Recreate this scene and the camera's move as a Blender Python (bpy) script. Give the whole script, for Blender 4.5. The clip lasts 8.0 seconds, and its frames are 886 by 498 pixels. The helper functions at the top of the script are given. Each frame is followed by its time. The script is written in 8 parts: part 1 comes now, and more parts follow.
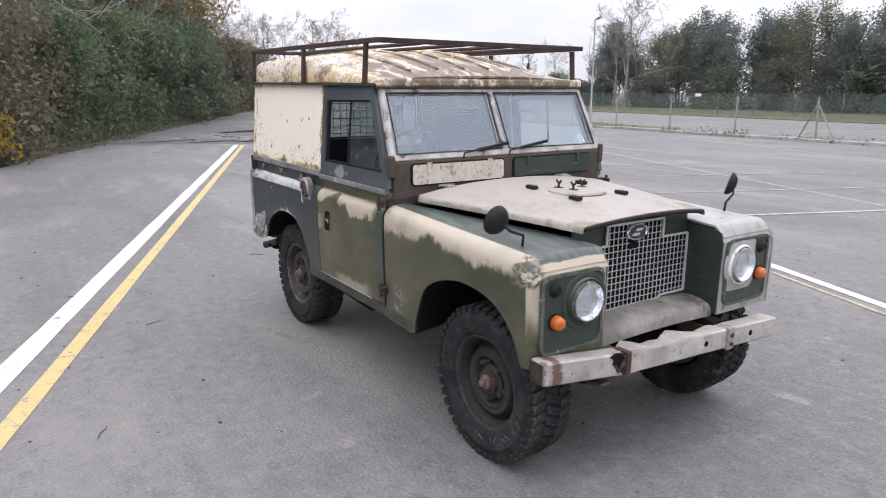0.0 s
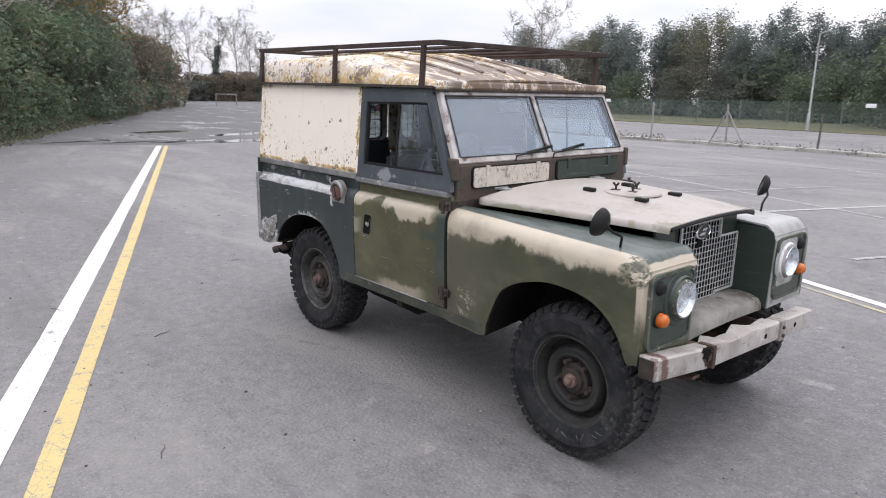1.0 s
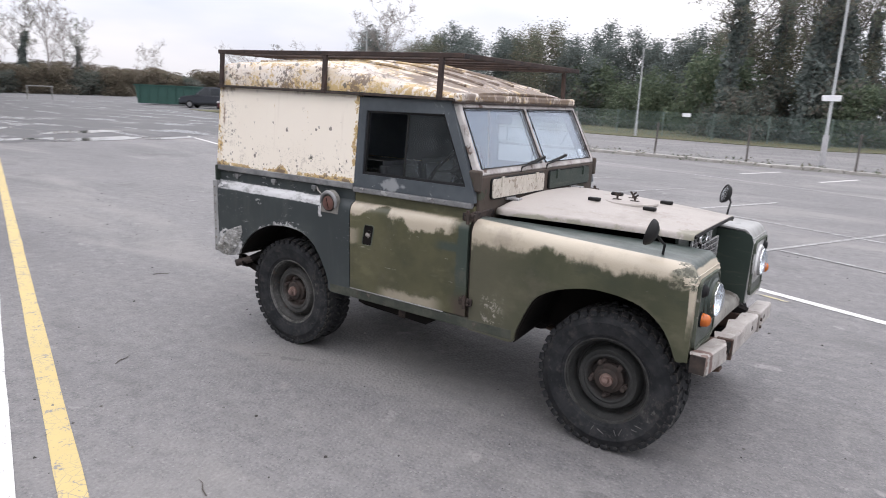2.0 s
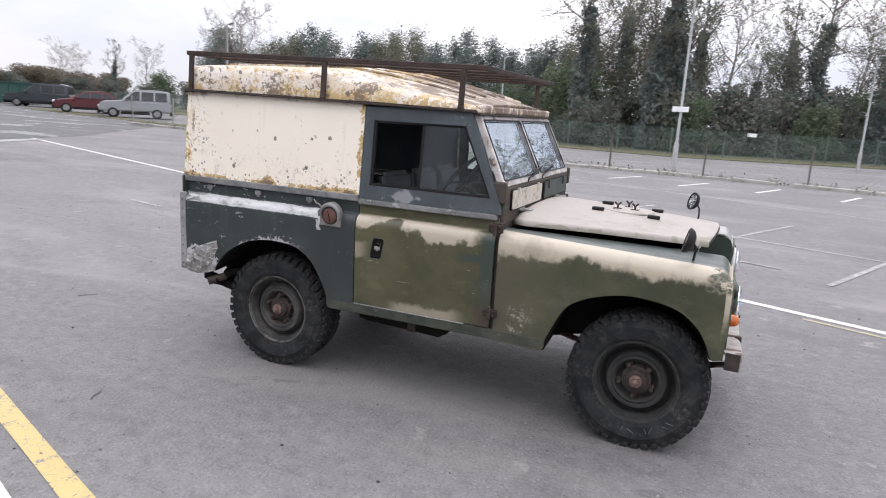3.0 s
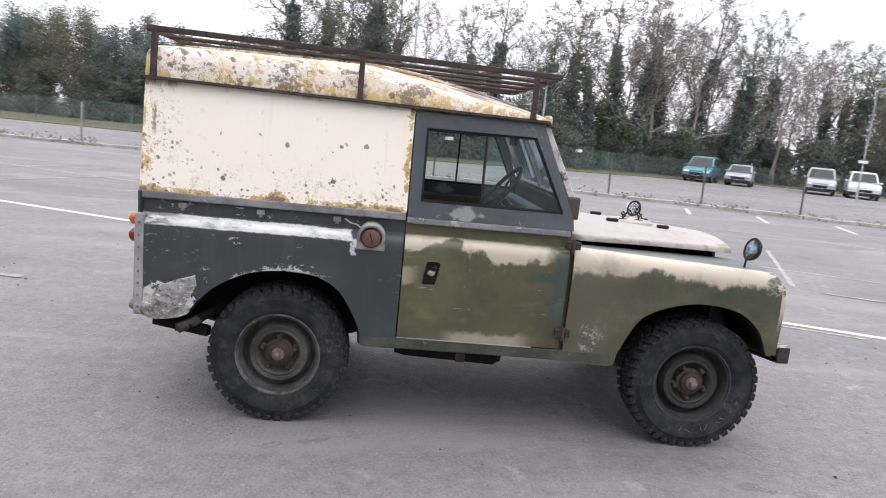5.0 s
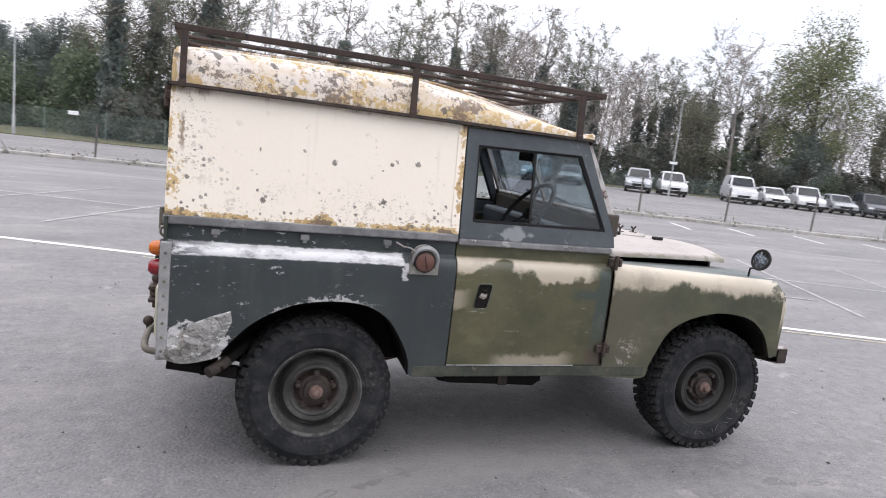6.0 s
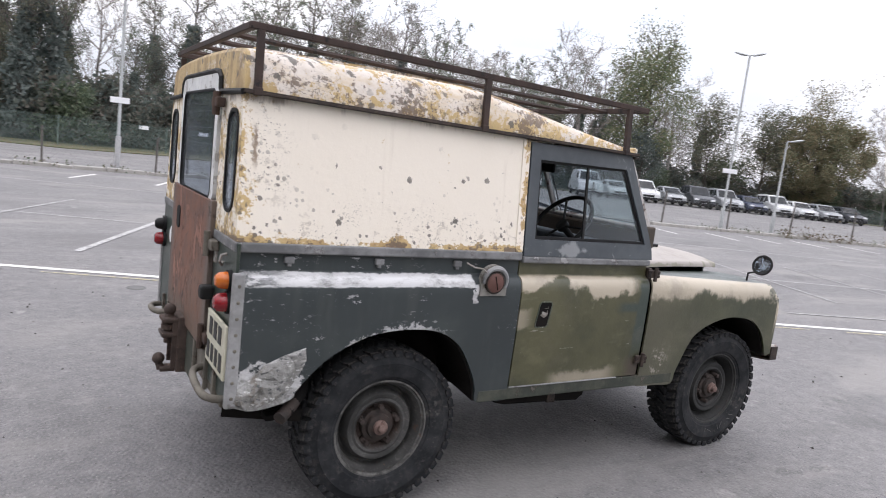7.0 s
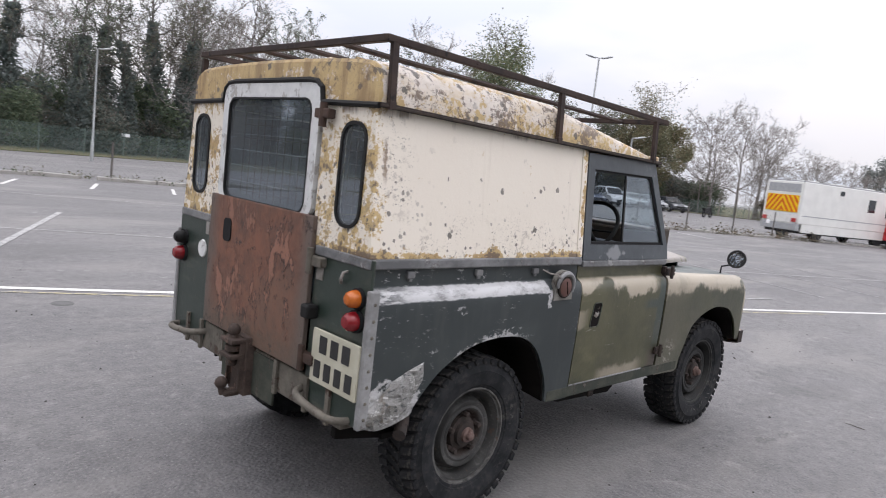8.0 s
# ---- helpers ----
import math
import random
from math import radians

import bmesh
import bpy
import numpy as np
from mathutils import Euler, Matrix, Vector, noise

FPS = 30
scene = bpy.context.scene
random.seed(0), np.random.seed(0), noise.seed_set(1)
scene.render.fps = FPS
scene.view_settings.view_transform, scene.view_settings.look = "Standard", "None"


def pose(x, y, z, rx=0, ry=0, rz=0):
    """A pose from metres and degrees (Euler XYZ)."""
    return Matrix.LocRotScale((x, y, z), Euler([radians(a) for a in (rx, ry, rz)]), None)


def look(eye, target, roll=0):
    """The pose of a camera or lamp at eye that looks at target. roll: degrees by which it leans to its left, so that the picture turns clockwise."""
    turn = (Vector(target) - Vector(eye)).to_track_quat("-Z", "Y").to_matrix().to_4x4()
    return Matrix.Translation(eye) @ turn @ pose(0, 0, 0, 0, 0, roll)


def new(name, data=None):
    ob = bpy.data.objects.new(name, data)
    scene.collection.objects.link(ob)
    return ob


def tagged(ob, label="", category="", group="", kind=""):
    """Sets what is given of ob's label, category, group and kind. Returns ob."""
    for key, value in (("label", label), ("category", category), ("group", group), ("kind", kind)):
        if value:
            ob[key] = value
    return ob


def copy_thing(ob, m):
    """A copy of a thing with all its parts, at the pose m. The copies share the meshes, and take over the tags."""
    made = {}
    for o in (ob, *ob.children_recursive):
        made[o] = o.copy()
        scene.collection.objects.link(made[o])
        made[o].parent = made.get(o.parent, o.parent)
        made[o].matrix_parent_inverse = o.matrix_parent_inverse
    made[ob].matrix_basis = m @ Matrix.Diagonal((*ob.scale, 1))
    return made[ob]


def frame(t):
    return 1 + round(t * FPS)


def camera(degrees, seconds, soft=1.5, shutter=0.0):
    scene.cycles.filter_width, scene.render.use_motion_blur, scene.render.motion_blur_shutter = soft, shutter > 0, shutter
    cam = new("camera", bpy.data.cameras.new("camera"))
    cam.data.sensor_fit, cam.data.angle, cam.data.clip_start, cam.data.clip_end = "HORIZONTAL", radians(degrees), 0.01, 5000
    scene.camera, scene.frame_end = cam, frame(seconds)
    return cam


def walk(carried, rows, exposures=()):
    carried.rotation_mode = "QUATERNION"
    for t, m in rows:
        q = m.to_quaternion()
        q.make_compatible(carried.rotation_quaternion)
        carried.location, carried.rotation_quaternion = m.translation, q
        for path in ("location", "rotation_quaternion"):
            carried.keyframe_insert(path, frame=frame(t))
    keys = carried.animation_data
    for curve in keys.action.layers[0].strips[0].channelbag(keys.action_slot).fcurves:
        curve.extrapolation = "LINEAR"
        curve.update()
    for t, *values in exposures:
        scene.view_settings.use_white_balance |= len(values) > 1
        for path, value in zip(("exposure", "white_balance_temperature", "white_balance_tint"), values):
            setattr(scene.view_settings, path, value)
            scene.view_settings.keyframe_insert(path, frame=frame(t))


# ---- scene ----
cam = camera(67.0, 8.0, soft=1.0, shutter=0.3)
PATH = [
    (0, (4.4727, -2.4228, 1.6389), (2.8472, -1.3520, 1.1791), -0.03),
    (0.5, (4.2577, -2.7775, 1.6557), (2.7022, -1.6012, 1.2123), 0.52),
    (1, (4.0016, -3.0600, 1.6390), (2.5373, -1.7750, 1.1868), 0.86),
    (1.5, (3.6427, -3.3306, 1.6584), (2.3090, -1.9069, 1.2175), 1.44),
    (2, (3.3147, -3.7174, 1.6723), (2.1993, -2.1160, 1.2347), 2.47),
    (2.2, (3.1827, -3.8373, 1.6785), (2.1473, -2.1827, 1.2424), 2.72),
    (3.5, (2.0115, -4.1844, 1.6314), (1.4672, -2.2994, 1.2434), 4.24),
    (4, (1.5173, -4.1945, 1.5834), (1.2011, -2.2550, 1.2113), 4.89),
    (4.2, (1.3653, -4.1996, 1.5780), (1.1342, -2.2453, 1.2214), 4.84),
    (5.3, (0.2042, -4.0021, 1.5556), (0.5132, -2.0532, 1.2292), 6.01),
    (5.5, (0.0122, -3.9222, 1.5494), (0.4153, -1.9877, 1.2410), 6.07),
    (6, (-0.4838, -3.7392, 1.5460), (0.1574, -1.8673, 1.2552), 6.33),
    (6.5, (-0.9418, -3.4446, 1.5269), (-0.0876, -1.6584, 1.2443), 6.58),
    (7, (-1.3088, -3.1753, 1.5361), (-0.2665, -1.4888, 1.2731), 6.72),
    (7.5, (-1.7748, -2.8743, 1.5339), (-0.5353, -1.3243, 1.2863), 6.76),
    (8, (-2.1429, -2.5931, 1.4968), (-0.7446, -1.1820, 1.2648), 6.68),
]
walk(cam, [(t, look(eye, target, roll)) for t, eye, target, roll in PATH],
     exposures=[(0.0, 0.01, 6500, 17), (1.0, -0.02, 6500, 17), (2.0, -0.02, 6500, 17), (3.5, 0.10, 6500, 17), (4.0, 0.19, 6500, 17), (5.5, 0.17, 6500, 17), (7.0, 0.0, 6500, 17), (8.0, -0.22, 6500, 17)])

# ---- world: an overcast autumn sky ----
world = bpy.data.worlds.new("overcast")
scene.world = world
world.use_nodes = True
wn, wl = world.node_tree.nodes, world.node_tree.links
wbg = wn["Background"]
sky = wn.new("ShaderNodeTexSky")
sky.sky_type, sky.sun_disc = "NISHITA", False
sky.sun_elevation, sky.sun_rotation = radians(62), radians(188)
sky.dust_density, sky.air_density = 4.0, 1.2
hsv = wn.new("ShaderNodeHueSaturation")
hsv.inputs["Saturation"].default_value = 0.12
hsv.inputs["Value"].default_value = 0.10
wl.new(sky.outputs[0], hsv.inputs["Color"])
wtc = wn.new("ShaderNodeTexCoord")
wmap = wn.new("ShaderNodeMapping")
wmap.inputs["Scale"].default_value = (1.0, 1.0, 3.2)
wl.new(wtc.outputs["Generated"], wmap.inputs["Vector"])
clouds = wn.new("ShaderNodeTexNoise")
clouds.inputs["Scale"].default_value, clouds.inputs["Detail"].default_value = 2.2, 5.0
wl.new(wmap.outputs[0], clouds.inputs["Vector"])
wramp = wn.new("ShaderNodeValToRGB")
wramp.color_ramp.elements[0].position, wramp.color_ramp.elements[0].color = 0.33, (0.72, 0.79, 0.88, 1)
wramp.color_ramp.elements[1].position, wramp.color_ramp.elements[1].color = 0.58, (0.96, 0.98, 1.0, 1)
wl.new(clouds.outputs[0], wramp.inputs[0])
wmix = wn.new("ShaderNodeMix")
wmix.data_type, wmix.blend_type = "RGBA", "MIX"
wmix.inputs[0].default_value = 0.85
wl.new(hsv.outputs[0], wmix.inputs[6])
wl.new(wramp.outputs[0], wmix.inputs[7])
wsep = wn.new("ShaderNodeSeparateXYZ")
wl.new(wtc.outputs["Generated"], wsep.inputs[0])
rise = wn.new("ShaderNodeMapRange")
for key, value in (("From Min", 0.0), ("From Max", 0.9), ("To Min", 0.55), ("To Max", 1.55)):
    rise.inputs[key].default_value = value
wl.new(wsep.outputs[2], rise.inputs["Value"])
wscale = wn.new("ShaderNodeVectorMath")
wscale.operation = "SCALE"
wl.new(wmix.outputs[2], wscale.inputs[0]), wl.new(rise.outputs[0], wscale.inputs["Scale"])
wl.new(wscale.outputs[0], wbg.inputs["Color"])
wbg.inputs["Strength"].default_value = 1.92

sun = new("sun", bpy.data.lights.new("sun", "SUN"))
sun.data.energy, sun.data.angle, sun.data.color = 0.6, radians(40), (1.0, 0.98, 0.95)
sun.matrix_world = look((4, 9, 30), (0, 0, 0))

# ---- materials ----
class Nodes:
    """A small writer of node materials."""

    def __init__(self, name, rough=0.6, metal=0.0):
        self.m = bpy.data.materials.new(name)
        self.m.use_nodes = True
        self.t = self.m.node_tree
        self.p = self.t.nodes["Principled BSDF"]
        self.p.inputs["Roughness"].default_value = rough
        self.p.inputs["Metallic"].default_value = metal
        self.co = self.add("ShaderNodeTexCoord").outputs["Object"]

    def add(self, kind):
        return self.t.nodes.new(kind)

    def put(self, value, socket):
        if isinstance(value, bpy.types.NodeSocket):
            self.t.links.new(value, socket)
        elif isinstance(value, (tuple, list)) and len(value) == 3 and socket.type == "RGBA":
            socket.default_value = (*value, 1)
        else:
            socket.default_value = value

    def noise(self, scale, detail=4.0, rough=0.55, vec=None, stretch=None, dist=0.0):
        n = self.add("ShaderNodeTexNoise")
        n.inputs["Scale"].default_value, n.inputs["Detail"].default_value = scale, detail
        n.inputs["Roughness"].default_value, n.inputs["Distortion"].default_value = rough, dist
        v = vec or self.co
        if stretch:
            mp = self.add("ShaderNodeMapping")
            mp.inputs["Scale"].default_value = stretch
            self.put(v, mp.inputs["Vector"])
            v = mp.outputs[0]
        self.put(v, n.inputs["Vector"])
        return n.outputs[0]

    def cells(self, scale, feature="F1", stretch=None, vec=None):
        n = self.add("ShaderNodeTexVoronoi")
        n.feature = feature
        n.inputs["Scale"].default_value = scale
        v = vec or self.co
        if stretch:
            mp = self.add("ShaderNodeMapping")
            mp.inputs["Scale"].default_value = stretch
            self.put(v, mp.inputs["Vector"])
            v = mp.outputs[0]
        self.put(v, n.inputs["Vector"])
        return n

    def math(self, op, a, b=0.0, c=0.0):
        n = self.add("ShaderNodeMath")
        n.operation = op
        for s, v in zip(n.inputs, (a, b, c)):
            self.put(v, s)
        return n.outputs[0]

    def step(self, v, lo, hi):
        """0 below lo, 1 above hi (or the reverse where lo > hi)."""
        n = self.add("ShaderNodeMapRange")
        n.interpolation_type = "SMOOTHSTEP"
        a, b, u, w = (lo, hi, 0.0, 1.0) if lo < hi else (hi, lo, 1.0, 0.0)
        for k, x in zip(("Value", "From Min", "From Max", "To Min", "To Max"), (v, a, b, u, w)):
            self.put(x, n.inputs[k])
        return n.outputs["Result"]

    def xyz(self):
        n = self.add("ShaderNodeSeparateXYZ")
        self.put(self.co, n.inputs[0])
        return n.outputs

    def mix(self, f, a, b):
        n = self.add("ShaderNodeMix")
        n.data_type = "RGBA"
        self.put(f, n.inputs[0]), self.put(a, n.inputs[6]), self.put(b, n.inputs[7])
        return n.outputs[2]

    def lerp(self, f, a, b):
        n = self.add("ShaderNodeMix")
        self.put(f, n.inputs[0]), self.put(a, n.inputs[2]), self.put(b, n.inputs[3])
        return n.outputs[0]

    def bump(self, height, strength=0.3, distance=0.01):
        n = self.add("ShaderNodeBump")
        n.inputs["Strength"].default_value, n.inputs["Distance"].default_value = strength, distance
        self.put(height, n.inputs["Height"])
        self.t.links.new(n.outputs[0], self.p.inputs["Normal"])

    def done(self, colour, rough=None, metal=None):
        self.put(colour, self.p.inputs["Base Color"])
        if rough is not None:
            self.put(rough, self.p.inputs["Roughness"])
        if metal is not None:
            self.put(metal, self.p.inputs["Metallic"])
        return self.m


def plain(name, a, b, rough=0.6, metal=0.0, scale=6.0, bump=0.15, grain=60.0, gloss=0.5):
    """A surface that varies between two near colours at two scales."""
    n = Nodes(name, rough, metal)
    n.p.inputs["Specular IOR Level"].default_value = gloss
    big, fine = n.noise(scale), n.noise(grain, 3)
    f = n.math("ADD", n.math("MULTIPLY", n.step(big, 0.3, 0.7), 0.7), n.math("MULTIPLY", fine, 0.3))
    n.bump(fine, bump, 0.004)
    return n.done(n.mix(f, a, b), n.lerp(big, rough * 0.8, min(1.0, rough * 1.2)))


def asphalt_material():
    n = Nodes("asphalt", 0.85)
    big, mid = n.noise(0.18, 5), n.noise(1.6, 5)
    fine, grit, small = n.noise(62, 4, 0.65), n.cells(48), n.noise(11, 5, 0.65)
    base = n.mix(n.step(big, 0.3, 0.7), (0.119, 0.116, 0.118), (0.161, 0.156, 0.156))
    base = n.mix(n.math("MULTIPLY", n.step(mid, 0.45, 0.75), 0.45), base, (0.201, 0.195, 0.190))
    base = n.mix(n.math("MULTIPLY", n.step(small, 0.50, 0.68), 0.5), base, (0.218, 0.211, 0.207))
    base = n.mix(n.math("MULTIPLY", n.step(small, 0.50, 0.36), 0.45), base, (0.084, 0.082, 0.084))
    stains = n.noise(0.7, 6, 0.7)
    base = n.mix(n.math("MULTIPLY", n.step(stains, 0.54, 0.68), 0.6), base, (0.080, 0.079, 0.079))
    pale = n.noise(3.1, 3, 0.6)
    base = n.mix(n.math("MULTIPLY", n.step(pale, 0.66, 0.72), 0.6), base, (0.276, 0.268, 0.259))
    streak = n.noise(1.0, 5, 0.6, stretch=(0.25, 2.2, 1))
    base = n.mix(n.math("MULTIPLY", n.step(streak, 0.56, 0.70), 0.30), base, (0.209, 0.203, 0.199))
    stone = n.math("MULTIPLY", n.step(grit.outputs["Distance"], 0.42, 0.22), n.step(n.noise(23, 2), 0.42, 0.6))
    base = n.mix(n.math("MULTIPLY", stone, 0.6), base, n.mix(n.step(n.noise(60, 2), 0.4, 0.6), (0.047, 0.046, 0.047), (0.276, 0.268, 0.259)))
    base = n.mix(n.math("MULTIPLY", n.step(fine, 0.54, 0.66), 0.42), base, (0.285, 0.276, 0.267))
    base = n.mix(n.math("MULTIPLY", n.step(fine, 0.46, 0.34), 0.46), base, (0.050, 0.049, 0.050))
    smear = n.noise(0.55, 6, 0.62, stretch=(0.5, 1.6, 1), dist=0.6)
    base = n.mix(n.math("MULTIPLY", n.step(smear, 0.50, 0.66), 0.62), base, (0.219, 0.210, 0.200))
    base = n.mix(n.math("MULTIPLY", n.step(smear, 0.46, 0.32), 0.5), base, (0.098, 0.095, 0.095))
    dust = n.math("MULTIPLY", n.step(n.noise(2.1, 6, 0.72), 0.60, 0.70), n.step(n.noise(0.4, 3), 0.45, 0.6))
    base = n.mix(n.math("MULTIPLY", dust, 0.5), base, (0.270, 0.256, 0.241))
    crack = n.cells(0.33, "DISTANCE_TO_EDGE", stretch=(1.0, 1.3, 0.0))
    wob = n.math("ADD", crack.outputs["Distance"], n.math("MULTIPLY", n.math("SUBTRACT", n.noise(6, 5), 0.5), 0.10))
    line = n.math("MULTIPLY", n.step(n.math("ABSOLUTE", wob), 0.006, 0.002), n.step(n.noise(0.5, 2), 0.58, 0.66))
    base = n.mix(n.math("MULTIPLY", line, 0.4), base, (0.050, 0.049, 0.049))
    n.bump(n.math("ADD", fine, grit.outputs["Distance"]), 0.6, 0.008)
    return n.done(base, n.lerp(mid, 0.55, 0.9))


def line_paint(name, colour, worn):
    n = Nodes(name, 0.7)
    w = n.math("ADD", n.math("MULTIPLY", n.noise(9, 6, 0.7), 0.6), n.math("MULTIPLY", n.noise(70, 3), 0.4))
    crack = n.cells(16, "DISTANCE_TO_EDGE").outputs["Distance"]
    f = n.math("MAXIMUM", n.step(w, worn, worn + 0.07), n.math("MULTIPLY", n.step(crack, 0.03, 0.0), n.step(n.noise(2.0), 0.4, 0.6)))
    n.bump(n.noise(80, 3), 0.3, 0.004)
    return n.done(n.mix(f, n.mix(n.noise(3), colour, tuple(c * 0.85 for c in colour)), (0.2, 0.198, 0.195)))


M_ASPHALT = asphalt_material()
M_WHITE_LINE = line_paint("white_line_paint", (0.64, 0.63, 0.61), 0.56)
M_FAINT_LINE = line_paint("worn_line_paint", (0.39, 0.385, 0.38), 0.445)
M_WORN_WHITE = line_paint("half_worn_line_paint", (0.44, 0.435, 0.43), 0.465)
M_FADED_LINE = line_paint("faded_yellow_paint", (0.42, 0.37, 0.23), 0.49)
M_YELLOW_LINE = line_paint("yellow_line_paint", (0.53, 0.415, 0.18), 0.54)


def rubber_material(name="tyre_rubber", mud=0.35):
    """Black rubber with dust, dried mud, scuffs and pale scratches."""
    n = Nodes(name, 0.9)
    n.p.inputs["Specular IOR Level"].default_value = 0.2
    big, fine = n.noise(9), n.noise(60, 3)
    colour = n.mix(n.step(big, 0.35, 0.7), (0.014, 0.015, 0.017), (0.034, 0.035, 0.037))
    dried = n.math("ADD", n.math("MULTIPLY", n.noise(7, 6, 0.7), 0.6), n.math("MULTIPLY", n.noise(40, 4, 0.7), 0.4))
    colour = n.mix(n.math("MULTIPLY", n.step(dried, 0.50, 0.66), mud), colour, (0.115, 0.105, 0.096))
    scuff = n.math("MULTIPLY", n.step(n.noise(30, 6, 0.75), 0.58, 0.64), n.step(n.noise(5, 3), 0.45, 0.62))
    colour = n.mix(n.math("MULTIPLY", scuff, 0.5), colour, (0.14, 0.13, 0.122))
    n.bump(fine, 0.4, 0.004)
    return n.done(colour)


M_RUBBER = rubber_material()
# near black: the shade under and behind the panels is in this colour
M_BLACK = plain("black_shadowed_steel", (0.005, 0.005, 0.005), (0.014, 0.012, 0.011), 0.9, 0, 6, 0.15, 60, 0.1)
M_GALV = plain("galvanised_steel", (0.16, 0.162, 0.165), (0.36, 0.362, 0.365), 0.5, 0.45, 9, 0.3, 45)
M_CONCRETE = plain("concrete", (0.26, 0.25, 0.23), (0.40, 0.385, 0.36), 0.9, 0, 2.5)


# ---- building helpers ----
def link(name, verts, faces, material, parent=None, label="", smooth=False):
    me = bpy.data.meshes.new(name)
    me.from_pydata([tuple(v) for v in verts], [], [tuple(f) for f in faces])
    me.materials.append(material)
    if smooth:
        me.polygons.foreach_set("use_smooth", [True] * len(me.polygons))
    ob = new(name, me)
    ob.parent = parent
    return tagged(ob, label)


def part(name, bm, material, parent=None, label="", smooth=False, kind=""):
    bmesh.ops.recalc_face_normals(bm, faces=bm.faces)
    me = bpy.data.meshes.new(name)
    bm.to_mesh(me)
    bm.free()
    me.materials.append(material)
    if smooth:
        me.polygons.foreach_set("use_smooth", [True] * len(me.polygons))
        me.set_sharp_from_angle(angle=radians(38))
    ob = new(name, me)
    ob.parent = parent
    return tagged(ob, label, kind=kind)


def thing(name, label, category, group="", kind="", at=(0, 0, 0)):
    ob = new(name)
    ob.empty_display_size = 0.1
    ob.location = at
    return tagged(ob, label, category, group, kind)


def box(bm, x0, x1, y0, y1, z0, z1, bevel=0.0, segments=2):
    vs = [bm.verts.new((x, y, z)) for x in (x0, x1) for y in (y0, y1) for z in (z0, z1)]
    fs = [bm.faces.new([vs[i] for i in f]) for f in ((0, 1, 3, 2), (4, 6, 7, 5), (0, 4, 5, 1), (2, 3, 7, 6), (0, 2, 6, 4), (1, 5, 7, 3))]
    if bevel:
        es = list({e for f in fs for e in f.edges})
        bmesh.ops.bevel(bm, geom=es, offset=bevel, segments=segments, affect="EDGES", profile=0.5)
    return bm


def boxed(*a, **k):
    return box(bmesh.new(), *a, **k)


def bar(bm, a, b, w, h=None, up=(0, 0, 1), bevel=0.0):
    """A square bar from a to b."""
    a, b = Vector(a), Vector(b)
    d = (b - a).normalized()
    s = d.cross(Vector(up))
    s = s.normalized() if s.length > 1e-4 else Vector((1, 0, 0))
    u = s.cross(d)
    h = h or w
    vs = [bm.verts.new(p + s * i * w / 2 + u * j * h / 2) for p in (a, b) for i, j in ((-1, -1), (1, -1), (1, 1), (-1, 1))]
    fs = [bm.faces.new([vs[i] for i in f]) for f in ((3, 2, 1, 0), (4, 5, 6, 7), (0, 1, 5, 4), (1, 2, 6, 5), (2, 3, 7, 6), (3, 0, 4, 7))]
    if bevel:
        bmesh.ops.bevel(bm, geom=list({e for f in fs for e in f.edges}), offset=bevel, segments=1, affect="EDGES")
    return bm


def tube(bm, pts, r, n=8, caps=True):
    """A round tube along pts; r is one radius or one for each point."""
    pts = [Vector(p) for p in pts]
    rs = r if isinstance(r, (list, tuple)) else [r] * len(pts)
    rings, side = [], None
    for i, p in enumerate(pts):
        d = (pts[min(i + 1, len(pts) - 1)] - pts[max(i - 1, 0)]).normalized()
        if side is None:
            side = d.cross(Vector((0, 0, 1)))
            side = side if side.length > 1e-3 else Vector((1, 0, 0))
        side = (side - d * side.dot(d)).normalized()
        up = d.cross(side)
        rings.append([bm.verts.new(p + (side * math.cos(k * math.tau / n) + up * math.sin(k * math.tau / n)) * rs[i]) for k in range(n)])
    for a, b in zip(rings, rings[1:]):
        for k in range(n):
            bm.faces.new((a[k], a[(k + 1) % n], b[(k + 1) % n], b[k]))
    if caps:
        bm.faces.new(rings[0][::-1]), bm.faces.new(rings[-1])
    return bm


def lathe(bm, profile, n=48, centre=(0, 0, 0), axis="y", closed=False):
    """Turns profile, pairs of (radius, along the axis), about an axis through centre."""
    rings = []
    for k in range(n):
        a = k * math.tau / n
        ring = []
        for r, h in profile:
            c, s = r * math.cos(a), r * math.sin(a)
            v = {"y": (c, h, s), "x": (h, c, s), "z": (c, s, h)}[axis]
            ring.append(bm.verts.new(Vector(centre) + Vector(v)))
        rings.append(ring)
    m = len(profile)
    for k in range(n):
        a, b = rings[k], rings[(k + 1) % n]
        for i in range(m if closed else m - 1):
            bm.faces.new((a[i], a[(i + 1) % m], b[(i + 1) % m], b[i]))
    if not closed:
        for i in (0, m - 1):
            if profile[i][0] > 1e-4:
                bm.faces.new([r[i] for r in rings])
    return bm


def prism(bm, outline, axis, a, b):
    """A flat outline drawn across an axis ("y": pairs of x, z; "x": y, z; "z": x, y), made solid from a to b."""
    def place(p, h):
        return {"y": (p[0], h, p[1]), "x": (h, p[0], p[1]), "z": (p[0], p[1], h)}[axis]
    lo, hi = ([bm.verts.new(place(p, h)) for p in outline] for h in (a, b))
    n = len(outline)
    bm.faces.new(lo[::-1]), bm.faces.new(hi)
    for i in range(n):
        bm.faces.new((lo[i], lo[(i + 1) % n], hi[(i + 1) % n], hi[i]))
    return bm


